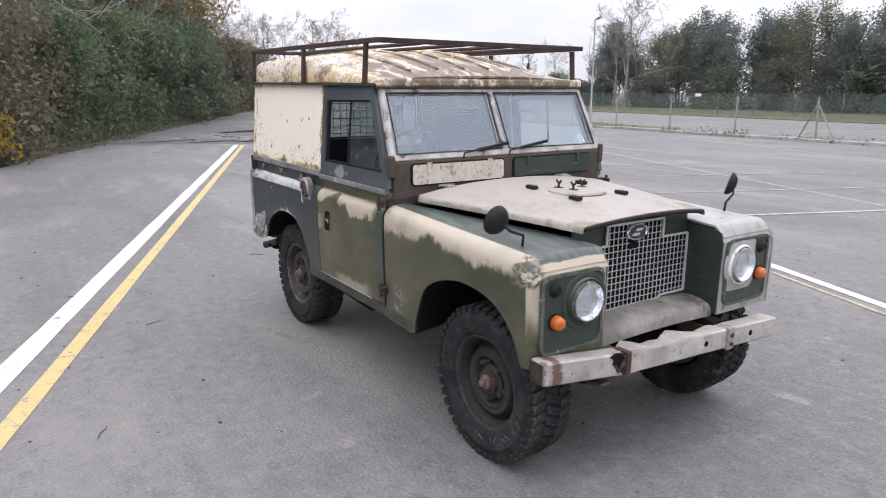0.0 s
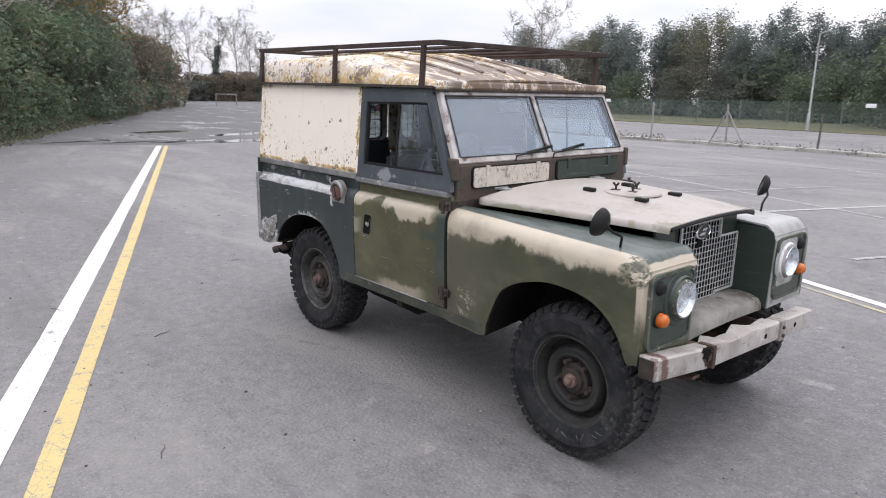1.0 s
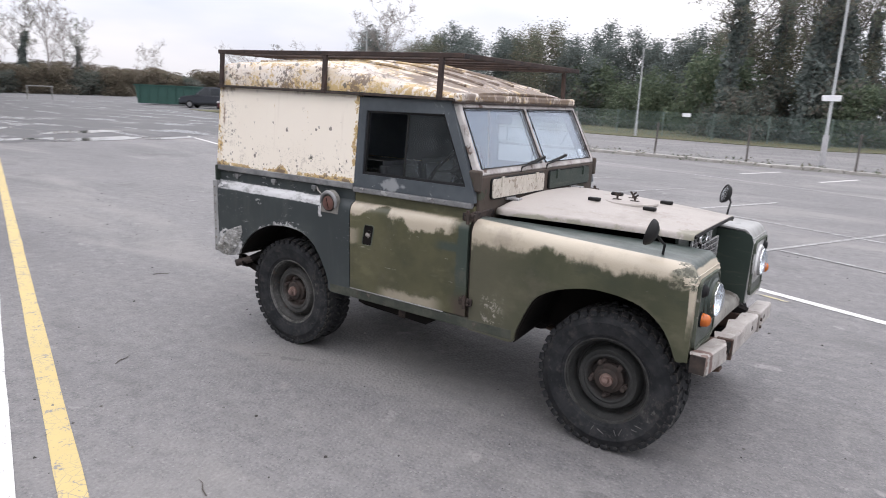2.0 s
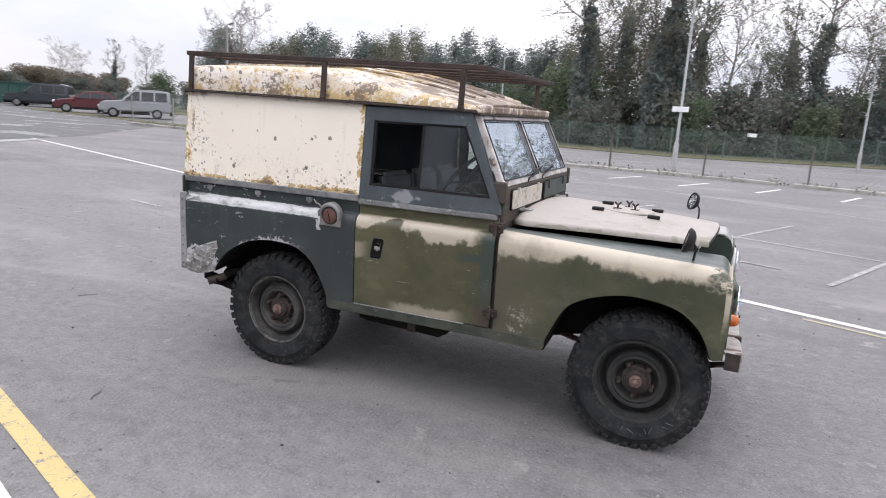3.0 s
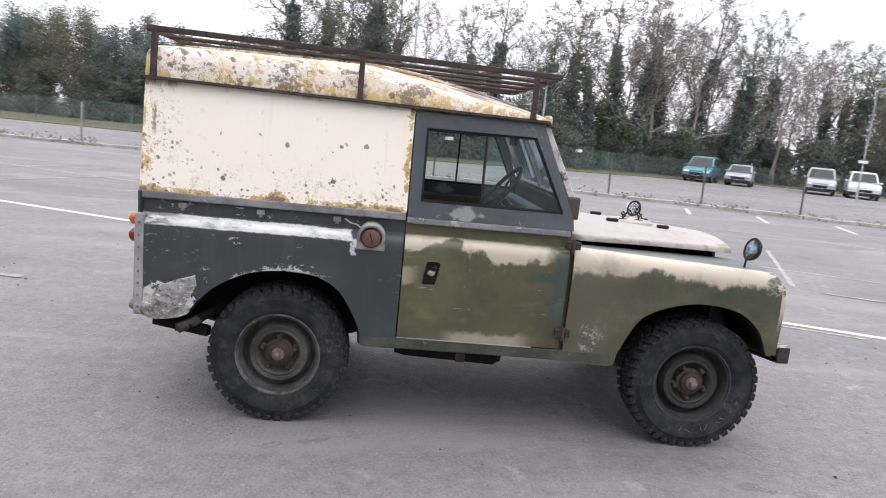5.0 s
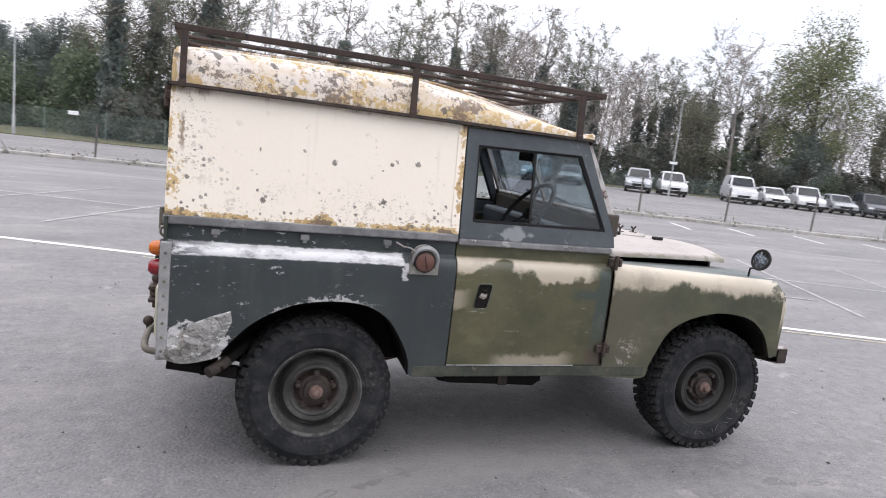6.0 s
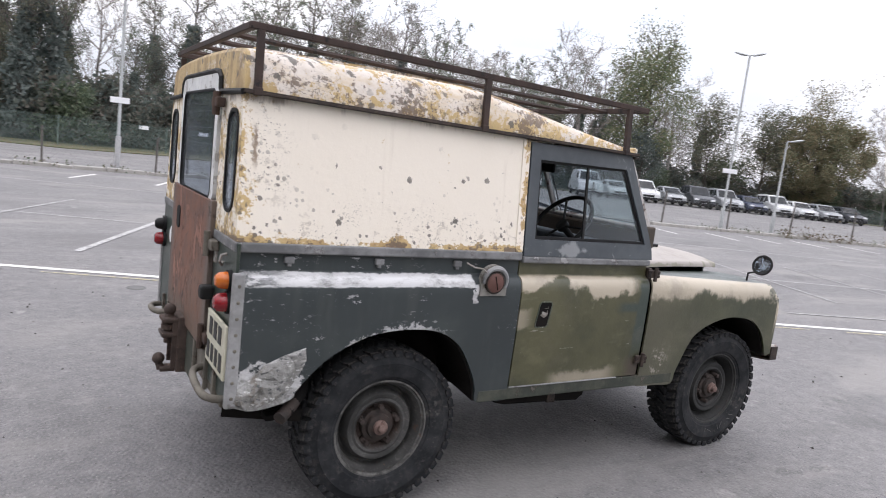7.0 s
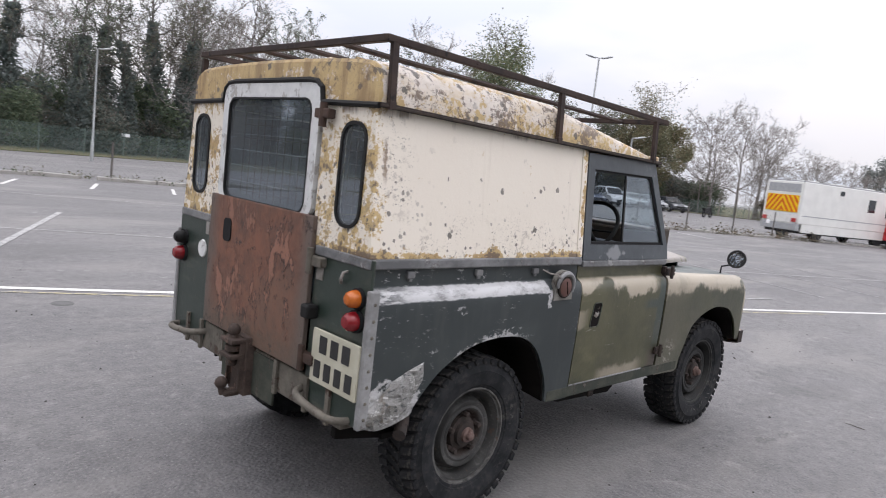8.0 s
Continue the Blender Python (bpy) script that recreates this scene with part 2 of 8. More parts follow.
def sheet(bm, columns, thick, axis=1):
    """A bent plate through columns of points, given a thickness towards the middle of the car along an axis."""
    grids = []
    for inner in (0, 1):
        g = []
        for col in columns:
            row = []
            for p in col:
                q = list(p)
                if inner:
                    q[axis] -= thick * (1 if q[axis] > 0 else -1) if axis == 1 else thick
                row.append(bm.verts.new(q))
            g.append(row)
        grids.append(g)
    n, m = len(columns), len(columns[0])
    for i in range(n - 1):
        for j in range(m - 1):
            for g, flip in zip(grids, (False, True)):
                f = [g[i][j], g[i + 1][j], g[i + 1][j + 1], g[i][j + 1]]
                bm.faces.new(f[::-1] if flip else f)
    a, b = grids
    for i in range(n - 1):
        for j in (0, m - 1):
            bm.faces.new((a[i][j], a[i + 1][j], b[i + 1][j], b[i][j]))
    for j in range(m - 1):
        for i in (0, n - 1):
            bm.faces.new((a[i][j], a[i][j + 1], b[i][j + 1], b[i][j]))
    return bm


def rounded(x0, x1, z0, z1, r, n=5):
    """The outline of a rectangle with round corners."""
    out = []
    for cx, cz, a0 in ((x1 - r, z1 - r, 0), (x0 + r, z1 - r, 90), (x0 + r, z0 + r, 180), (x1 - r, z0 + r, 270)):
        for k in range(n + 1):
            a = radians(a0 + 90 * k / n)
            out.append((cx + r * math.cos(a), cz + r * math.sin(a)))
    return out


def ring_prism(bm, outer, inner, axis, a, b):
    """A frame between two outlines with the same number of points."""
    def place(p, h):
        return {"y": (p[0], h, p[1]), "x": (h, p[0], p[1]), "z": (p[0], p[1], h)}[axis]
    o0, o1, i0, i1 = ([bm.verts.new(place(p, h)) for p in line] for line, h in ((outer, a), (outer, b), (inner, a), (inner, b)))
    n = len(outer)
    for k in range(n):
        j = (k + 1) % n
        for f in ((o0[k], o0[j], o1[j], o1[k]), (i0[k], i1[k], i1[j], i0[j]), (o0[k], i0[k], i0[j], o0[j]), (o1[k], o1[j], i1[j], i1[k])):
            bm.faces.new(f)
    return bm


# ---- ground ----
def strip_mesh(name, a, b, width, material, z, label, steps=12, parent=None):
    """A flat painted stripe from a to b with slightly uneven edges."""
    a, b = Vector((*a, 0)), Vector((*b, 0))
    d = (b - a)
    s = Vector((-d.y, d.x, 0)).normalized()
    rng = random.Random(name + str(a))
    verts, faces = [], []
    for k in range(steps + 1):
        p = a + d * k / steps
        w = width / 2 * (1 + rng.uniform(-0.06, 0.06))
        for side in (-1, 1):
            q = p + s * side * w
            verts.append((q.x, q.y, z))
        if k:
            i = 2 * k
            faces.append((i - 2, i - 1, i + 1, i))
    return tagged(link(name, verts, faces, material, parent), label, "road marking", "", "structure")


AX, NX = Vector((0.937, -0.349, 0)), Vector((0.349, 0.937, 0))      # along and across the marked bays

ground = part("ground", boxed(-600, 600, -600, 600, -0.4, 0.0), M_ASPHALT)
tagged(ground, "worn grey asphalt of the open car park", "ground", "", "structure")


def on_line(x, y0=3.63, x0=1.06, slope=-0.372):
    return (x, y0 + slope * (x - x0))


def left_line(x, off=0.0):
    return (x, -2.587 - 0.383 * (x + 0.03) + off)


strip_mesh("white_line", left_line(9, 0.03), left_line(-16.7, 0.0), 0.158, M_WHITE_LINE, 0.004, "solid white line painted on the asphalt", 60)
strip_mesh("yellow_line", left_line(9, 0.37), left_line(-16.6, 0.215), 0.108, M_YELLOW_LINE, 0.004, "solid yellow line beside the white line", 60)
strip_mesh("white_line", on_line(-22), on_line(40), 0.10, M_WHITE_LINE, 0.004, "long white line across the car park", 60)
for k, x in enumerate((-1.2, 1.2, 3.4, 5.5, 7.4)):
    p = Vector((*on_line(x), 0)) - NX * 0.17
    q = p + AX * (1.5 if k % 2 else 2.0)
    strip_mesh("yellow_line", p[:2], q[:2], 0.045, M_FADED_LINE, 0.004, "faded yellow line beside the white one", 8)


def bay(u, v):
    """A place in the marked bays: u along them, v across."""
    p = AX * u + NX * v
    return (p.x, p.y)


# rows of bays, back to back on a long spine
for v, u0, u1 in ((7.75, -14, 30), (13.2, -16, 24)):
    strip_mesh("bay_line", bay(u0, v), bay(u1, v), 0.085, M_FAINT_LINE, 0.004, "faint white bay line worn into the asphalt", 60)
for k in range(-5, 12):
    u = 2.07 * k + (0.05 if k > -1 else -0.58)
    reach = 2.9 if k == -1 else (2.75, 2.4, 1.5, 2.7, 2.0)[k % 5]
    strip_mesh("bay_line", bay(u - 0.1, 7.75 - reach), bay(u + 0.2, 7.75 + 2.4), 0.09 if k == -1 else 0.07, M_WORN_WHITE if k == -1 else M_FAINT_LINE, 0.006, "faint white bay line worn into the asphalt", 12)
FENCE = [(-25.5, 21.6), (-18, 20.6), (-9.6, 20.0), (-4.8, 19.8), (0.5, 19.5), (4.5, 19.2), (8.5, 18.4), (14.2, 16.5), (19, 14.7), (22, 13.9), (26, 12.8), (29.7, 11.4), (37.6, 9.1), (52, 3.6)]
for k in range(14):
    x = 0.1 + k * 1.98 - (0.25 if k > 4 else 0.0)
    y = float(np.interp(x, [p[0] for p in FENCE], [p[1] for p in FENCE]))
    p = Vector((x, y - 1.55 - 0.25 * (k % 3 == 1), 0))
    q = p - NX * 2.05
    strip_mesh("bay_line", p[:2], q[:2], 0.10, M_WHITE_LINE, 0.005, "short white bay mark in front of the fence", 6)
for a, b in (((2.1, 5.4), (3.3, 4.95)), ((6.2, 4.1), (7.7, 3.5)), ((4.6, -3.0), (5.0, -3.2)), ((-6.0, 3.6), (-5.2, 3.4)), ((-3.2, 1.9), (-2.6, 1.75)), ((7.6, 2.05), (9.7, 1.35))):
    strip_mesh("bay_line", a, b, 0.07, M_FAINT_LINE, 0.007, "worn fragment of an old white line", 4)

n = Nodes("old_wet_asphalt", 0.8)
wet = n.noise(0.35, 6, 0.65, stretch=(0.6, 2.0, 1))
old = n.mix(n.noise(8, 5), (0.066, 0.066, 0.068), (0.125, 0.124, 0.124))
old = n.mix(n.math("MULTIPLY", n.step(n.noise(0.5, 6, 0.7, stretch=(0.4, 1.6, 1)), 0.5, 0.66), 0.5), old, (0.19, 0.187, 0.182))
n.bump(n.noise(3.0, 5), 0.5, 0.03)
M_OLD = n.done(old, n.lerp(n.step(wet, 0.55, 0.62), 0.85, 0.25))
link("road", [(-16.9, 4.3, 0.006), (-19.9, -1.2, 0.006), (-150, 58, 0.006), (-150, 150, 0.006), (-60, 62, 0.006), (-24, 22, 0.006), (-18.3, 12.5, 0.006)], [(0, 1, 2, 3, 4, 5, 6)][::-1], M_OLD)
tagged(bpy.data.objects["road"], "darker rough old asphalt with damp patches", "road", "", "structure")

n = Nodes("grass_and_litter", 0.95)
g = n.mix(n.noise(1.5, 5), (0.058, 0.075, 0.036), (0.115, 0.122, 0.064))
g = n.mix(n.step(n.noise(9, 5), 0.5, 0.62), g, (0.15, 0.105, 0.055))
n.bump(n.noise(30, 4), 1.0, 0.05)
M_GRASS = n.done(g)


def verge(x):
    return -2.45 - 0.453 * (x + 13.2)


def slab(name, outline, z0, z1, material, label, category):
    return tagged(part(name, prism(bmesh.new(), outline, "z", z0, z1), material), label, category, "", "structure")


slab("verge", [(20, verge(20)), (-150, verge(-150)), (-150, verge(-150) - 60), (20, verge(20) - 60)], -0.1, 0.05, M_GRASS, "strip of soil, grass and fallen leaves under the hedge", "verge")
OUTER = [(-60, 44), (-30, 41), (0, 36.5), (30, 52), (62, 40), (95, 20), (130, -10)]
slab("grass_bank", [(x, y - 3.6) for x, y in OUTER] + [(260, -10), (260, 200), (-60, 200)], -0.1, 0.04, M_GRASS, "rough grass under the trees behind the car park", "grass")
slab("grass_patch", [(-44, 28.5), (-18, 21.6), (-14, 21.4), (-15, 22.6), (-30, 26), (-44, 31)], -0.1, 0.03, M_GRASS, "patch of rough grass beside the fence", "grass")

# rainwater lying along the joint of the old and the new asphalt
n = Nodes("standing_water", 0.03)
M_WATER = n.done(n.mix(n.noise(2.0), (0.05, 0.05, 0.05), (0.09, 0.088, 0.085)))
rng = random.Random(21)
for x, y, length, width in ((-17.6, 7.4, 1.9, 0.55), (-18.1, 5.2, 1.3, 0.30), (-18.5, 3.6, 0.9, 0.22), (-17.2, 9.6, 1.2, 0.25), (-20.8, 8.4, 1.3, 0.7), (-23.5, 6.2, 1.4, 0.5), (-19.4, 2.1, 0.8, 0.2)):
    ring = []
    for k in range(22):
        a = k * math.tau / 22
        r = 1.0 + 0.22 * math.sin(2 * a + x) + 0.16 * math.sin(5 * a + y) + rng.uniform(-0.08, 0.08)
        ring.append((x + width * r * math.cos(a) - 0.25 * length * r * math.sin(a), y + length * r * math.sin(a)))
    tagged(part("puddle", prism(bmesh.new(), ring, "z", 0.004, 0.010), M_WATER), "shallow puddle of rainwater on the old asphalt", "puddle", "", "structure")

# a low uneven edging of broken concrete and weeds under the fence
bm = bmesh.new()
rng = random.Random(5)
for (ax, ay), (bx, by) in zip(FENCE, FENCE[1:]):
    length = math.hypot(bx - ax, by - ay)
    k = 0.0
    while k < length - 0.4:
        w = rng.uniform(0.8, 1.7)
        e = min(length, k + w)
        p, q = (Vector((ax + (bx - ax) * s / length, ay + (by - ay) * s / length, rng.uniform(0.02, 0.06))) for s in (k, e - 0.03))
        bar(bm, p, q, rng.uniform(0.22, 0.32), 0.14, bevel=0.015)
        k = e
tagged(part("kerb", bm, M_CONCRETE), "low broken concrete edging under the mesh fence", "kerb", "", "structure")


# ---- trees and hedges ----
def leaf_material(name, *colours):
    n = Nodes(name, 0.65)
    r = n.add("ShaderNodeNewGeometry").outputs["Random Per Island"]
    ramp = n.add("ShaderNodeValToRGB")
    es = ramp.color_ramp.elements
    while len(es) < len(colours):
        es.new(0.5)
    for k, (e, c) in enumerate(zip(es, colours)):
        e.position, e.color = k / (len(colours) - 1), (*c, 1)
    n.put(r, ramp.inputs[0])
    big = n.noise(0.5, 3)
    m = n.done(n.mix(n.math("MULTIPLY", n.step(big, 0.4, 0.65), 0.35), ramp.outputs[0], colours[0]))
    n.p.inputs["Specular IOR Level"].default_value = 0.25
    through_, both = n.add("ShaderNodeBsdfTranslucent"), n.add("ShaderNodeMixShader")
    both.inputs[0].default_value = 0.38
    n.put(n.p.inputs["Base Color"].links[0].from_socket, through_.inputs[0])
    out = n.t.nodes["Material Output"]
    n.put(n.p.outputs[0], both.inputs[1]), n.put(through_.outputs[0], both.inputs[2]), n.put(both.outputs[0], out.inputs[0])
    return m


M_BARK = plain("bark", (0.05, 0.043, 0.036), (0.13, 0.115, 0.10), 0.95, 0, 2.0, 0.6, 20)
M_GREY_BARK = plain("grey_bark", (0.075, 0.068, 0.060), (0.15, 0.138, 0.125), 0.95, 0, 2.0, 0.6, 20)
# twigs and dark, woodland, turning leaves: distance haze is in these lighter, cooler colours
M_TWIG = plain("haze_paled_twigs", (0.185, 0.168, 0.155), (0.300, 0.276, 0.255), 0.9, 0, 2.0)
L_DARK = leaf_material("dark_leaves", (0.098, 0.126, 0.120), (0.156, 0.182, 0.170), (0.210, 0.234, 0.212))
L_WOOD = leaf_material("woodland_leaves", (0.078, 0.101, 0.093), (0.127, 0.151, 0.133), (0.176, 0.182, 0.150), (0.163, 0.137, 0.120))
L_GREEN = leaf_material("green_leaves", (0.078, 0.112, 0.077), (0.129, 0.165, 0.103), (0.179, 0.204, 0.137))
L_HEDGE = leaf_material("hedge_leaves", (0.080, 0.128, 0.078), (0.123, 0.178, 0.105), (0.171, 0.217, 0.128), (0.199, 0.188, 0.121))
L_MIXED = leaf_material("turning_leaves", (0.103, 0.127, 0.095), (0.155, 0.172, 0.125), (0.218, 0.201, 0.138), (0.172, 0.144, 0.123))
L_YELLOW = leaf_material("yellow_leaves", (0.24, 0.17, 0.055), (0.32, 0.22, 0.07), (0.20, 0.14, 0.06))
L_BRIGHT = leaf_material("bright_yellow_leaves", (0.36, 0.25, 0.03), (0.46, 0.32, 0.04))
L_BROWN = leaf_material("brown_leaves", (0.135, 0.116, 0.092), (0.205, 0.168, 0.125), (0.158, 0.156, 0.112))
L_TALL = leaf_material("yellowing_leaves", (0.115, 0.152, 0.092), (0.180, 0.205, 0.120), (0.270, 0.250, 0.145))
L_OAK = leaf_material("russet_leaves", (0.140, 0.158, 0.098), (0.200, 0.198, 0.120), (0.275, 0.232, 0.140), (0.220, 0.176, 0.120))


def leaf_cards(centres, sizes, rng, single=False):
    """Small pointed leaves at the centres: bent pairs of triangles, or single ones for trees far off."""
    c = np.asarray(centres, float)
    n = len(c)
    u = rng.normal(size=(n, 3))
    u /= np.linalg.norm(u, axis=1)[:, None]
    w = rng.normal(size=(n, 3))
    v = np.cross(u, w)
    v /= np.linalg.norm(v, axis=1)[:, None]
    s = np.asarray(sizes)[:, None]
    if single:
        verts = np.stack([c - u * s, c + u * s * 0.4 - v * s * 0.75, c + u * s * 0.5 + v * s * 0.7], 1).reshape(-1, 3)
        return verts, np.arange(n * 3).reshape(n, 3)
    verts = np.stack([c - u * s, c - v * s * 0.55, c + u * s, c + v * s * 0.55 + np.cross(u, v) * s * 0.3], 1).reshape(-1, 3)
    i = np.arange(n)[:, None] * 4
    return verts, np.concatenate([i, i + 1, i + 2, i + 3], 1)


def limbs(rng, base, height, spread, levels, lean=0.05, first=0.3, count=7, radius=0.16):
    """The branch lines of a tree: lists of points with radii, and the tips."""
    lines, tips = [], []
    top = base + Vector((rng.normal() * lean * height, rng.normal() * lean * height, height))
    trunk = [base.lerp(top, k / 6) + Vector((rng.normal(), rng.normal(), 0)) * 0.03 * height * 0.3 * (k > 0) for k in range(7)]
    lines.append((trunk, [radius * (1 - 0.85 * k / 6) for k in range(7)], 0))

    def grow(start, way, length, r, level):
        pts = [start]
        d = way.normalized()
        for k in range(4):
            d = (d + Vector(rng.normal(size=3)) * 0.16 + Vector((0, 0, 0.10))).normalized()
            pts.append(pts[-1] + d * length / 4)
        lines.append((pts, [r * (1 - 0.8 * k / 4) for k in range(5)], level))
        tips.extend((p, level) for p in pts[2:])
        if level < levels:
            for k in range(4 if level == 1 else 3):
                s = pts[1 + k % 4]
                side = (d + Vector(rng.normal(size=3)) * 0.75).normalized()
                grow(s, side, length * rng.uniform(0.45, 0.68), r * 0.5, level + 1)

    for k in range(count):
        f = first + (0.98 - first) * (k + rng.uniform(0, 0.8)) / count
        a = k * 2.4 + rng.uniform(-0.5, 0.5)
        s = trunk[0].lerp(trunk[-1], f) if f < 0.97 else trunk[-1]
        i = min(5, int(f * 6))
        s = trunk[i].lerp(trunk[i + 1], f * 6 - i)
        up = 0.5 + 0.7 * f
        grow(s, Vector((math.cos(a), math.sin(a), up)), spread * (1.15 - 0.6 * f) * rng.uniform(0.8, 1.15), radius * (0.5 - 0.3 * f), 1)
    return lines, tips


def wood(lines, sides=(6, 4, 3, 3, 3)):
    """Branches; the finer they are, the fewer sides and joints."""
    bm = bmesh.new()
    for pts, rs, level in lines:
        if level >= 2 and len(pts) == 5:
            pts, rs = pts[::2], rs[::2]
        if level >= 3 and len(pts) == 3:
            pts, rs = pts[::2], rs[::2]
        tube(bm, pts, [max(0.011, r) for r in rs], sides[min(level, 4)], False)
    return bm


def tree(name, label, seed, height, spread, levels, leaves, leaf, leaf_size, first=0.3, count=9, scatter=0.5, ivy=0, bark=None, dome=None):
    rng = np.random.default_rng(seed)
    ob = thing(name, label, "tree")
    lines, tips = limbs(rng, Vector((0, 0, 0)), height, spread, levels, 0.03, first, count, height * 0.014 + 0.03)
    part("trunk", wood(lines), bark or M_BARK, ob, smooth=True)
    pts = np.array([p for p, l in tips])
    if leaves:
        pick = pts[rng.integers(0, len(pts), leaves)] + rng.normal(size=(leaves, 3)) * scatter
        if dome:                                          # a full crown of many lumps
            width, low, high = dome
            lumps = 90
            d = rng.normal(size=(lumps, 3))
            d *= (rng.random(lumps) ** 0.4 / np.linalg.norm(d, axis=1))[:, None]
            centre = np.array([0, 0, (low + high) / 2]) + d * np.array([width, width, (high - low) / 2])
            share = leaves * 9 // 10
            push = rng.normal(size=(share, 3))
            push *= (rng.random(share) ** 0.4 / np.linalg.norm(push, axis=1))[:, None]
            pick[:share] = centre[rng.integers(0, lumps, share)] + push * height * 0.085
        pick[:, 2] = np.abs(pick[:, 2])
        v, f = leaf_cards(pick, rng.uniform(0.5, 1.2, leaves) * leaf_size, rng, True)
        link("crown", v, f, leaf, ob)
    if ivy:
        h = rng.random(ivy) ** 1.15 * height * 0.72
        a = rng.random(ivy) * math.tau
        r = (0.35 + 0.55 * rng.random(ivy)) * (1.1 - h / height * 0.8) * (1 + 0.5 * np.sin(h * 1.9 + seed) * np.cos(2 * a + h))
        x = np.interp(h, np.linspace(0, height, 7), [p[0] for p in lines[0][0]])
        y = np.interp(h, np.linspace(0, height, 7), [p[1] for p in lines[0][0]])
        v, f = leaf_cards(np.stack([x + r * np.cos(a), y + r * np.sin(a), h], 1), rng.uniform(0.5, 1.2, ivy) * 0.19, rng, True)
        link("ivy", v, f, L_DARK, ob, "dark green ivy climbing the trunk")
    return ob


def bush(name, label, seed, width, height, leaves, leaf, leaf_size, single=False):
    rng = np.random.default_rng(seed)
    ob = thing(name, label, "hedge")
    lines = []
    for k in range(14):
        a, r = rng.random() * math.tau, rng.random() * width * 0.35
        p = Vector((r * math.cos(a), r * math.sin(a) * 0.7, 0))
        d = Vector((math.cos(a) * 0.5, math.sin(a) * 0.5, 1)) * height * rng.uniform(0.5, 0.85)
        lines.append(([p, p + d * 0.35 + Vector(rng.normal(size=3)) * 0.1, p + d * 0.7 + Vector(rng.normal(size=3)) * 0.15, p + d], [0.022, 0.017, 0.012, 0.008], 2))
    part("undergrowth", wood(lines), M_BARK, ob, kind="stuff")
    lumps = 26
    la, lr, lh = rng.random(lumps) * math.tau, np.sqrt(rng.random(lumps)) * width * 0.42, (0.12 + 0.8 * rng.random(lumps)) * height
    lr *= 1.15 - 0.55 * lh / height
    c = np.stack([lr * np.cos(la), lr * np.sin(la) * 0.75, lh], 1)
    w = rng.integers(0, lumps, leaves)
    d = rng.normal(size=(leaves, 3))
    d /= np.linalg.norm(d, axis=1)[:, None]
    rad = (0.17 + 0.1 * rng.random(lumps))[w] * height * rng.random(leaves) ** 0.33
    pts = c[w] + d * rad[:, None] * np.array([1.25, 1.1, 0.9])
    pts[:, 2] = np.abs(pts[:, 2]) + 0.03
    v, f = leaf_cards(pts, rng.uniform(0.5, 1.3, leaves) * leaf_size, rng, single)
    link("foliage", v, f, leaf, ob)
    return ob


def planted(protos, spots, group):
    """Sets the first copy of each prototype, and copies, at spots of (x, y, which, turn, scale)."""
    used = set()
    for x, y, k, turn, size in spots:
        ob = protos[k]
        m = Matrix.Translation((x, y, 0.0)) @ pose(0, 0, 0, 0, 0, turn) @ Matrix.Diagonal((size, size, size, 1))
        if k in used:
            ob = copy_thing(ob, Matrix.Translation((x, y, 0.0)) @ pose(0, 0, 0, 0, 0, turn))
            ob.scale = (size, size, size)
        else:
            ob.matrix_basis = m
            used.add(k)
        tagged(ob, group=group)


IVY_LABEL = "tall thin tree with an ivy-covered trunk and thinning leaves"
T_IVY = tree("ivy_clad_tree", IVY_LABEL, 3, 13.6, 3.6, 4, 1900, L_MIXED, 0.095, 0.34, 10, 0.14, 3000, M_GREY_BARK)
T_IVY2 = tree("ivy_clad_tree", IVY_LABEL, 8, 12.8, 3.6, 4, 1700, L_GREEN, 0.095, 0.38, 9, 0.14, 2700, M_GREY_BARK)
T_BARE = tree("bare_tree", "leafless grey-brown tree with fine twigs", 11, 11.0, 5.2, 5, 900, L_BROWN, 0.06, 0.22, 9, 0.2, 0, M_TWIG)
T_DARK = tree("dark_tree", "dark green tree with a full uneven crown", 14, 9.0, 3.4, 3, 7600, L_DARK, 0.145, 0.14, 15, 0.36)
T_DARK2 = tree("dark_tree", "dark green tree with a full uneven crown", 19, 8.4, 3.2, 3, 8000, L_DARK, 0.145, 0.14, 15, 0.36)
T_TURN = tree("autumn_tree", "tree with green leaves turning yellow and brown", 23, 10.0, 3.7, 3, 7600, L_MIXED, 0.13, 0.12, 15, 0.40)
T_GOLD = tree("yellow_autumn_tree", "tree with sparse yellow autumn leaves", 27, 11.0, 3.8, 3, 5600, L_YELLOW, 0.125, 0.30, 10, 0.45)
B_GREEN = bush("hedge_bush", "dense green hedge bush beside the road", 31, 4.6, 4.0, 8200, L_HEDGE, 0.088)
B_MIX = bush("hedge_bush", "brownish hedge bush losing its leaves", 35, 4.8, 4.2, 4200, L_BROWN, 0.135, True)
B_DARK = bush("undergrowth_bush", "dark undergrowth below the trees", 39, 6.0, 3.4, 4600, L_WOOD, 0.125, True)
B_FAR = bush("hedge_bush", "green hedge bush farther down the road", 43, 4.6, 4.0, 5600, L_GREEN, 0.115, True)
B_BROWN = bush("hedge_bush", "brownish hedge bush with fine twigs and few leaves", 47, 4.8, 4.2, 8500, L_BROWN, 0.075)
T_OAK = tree("russet_tree", "round tree with russet and olive autumn leaves", 51, 8.4, 4.1, 3, 50000, L_OAK, 0.095, 0.10, 18, 0.36, dome=(4.3, 1.2, 8.4))
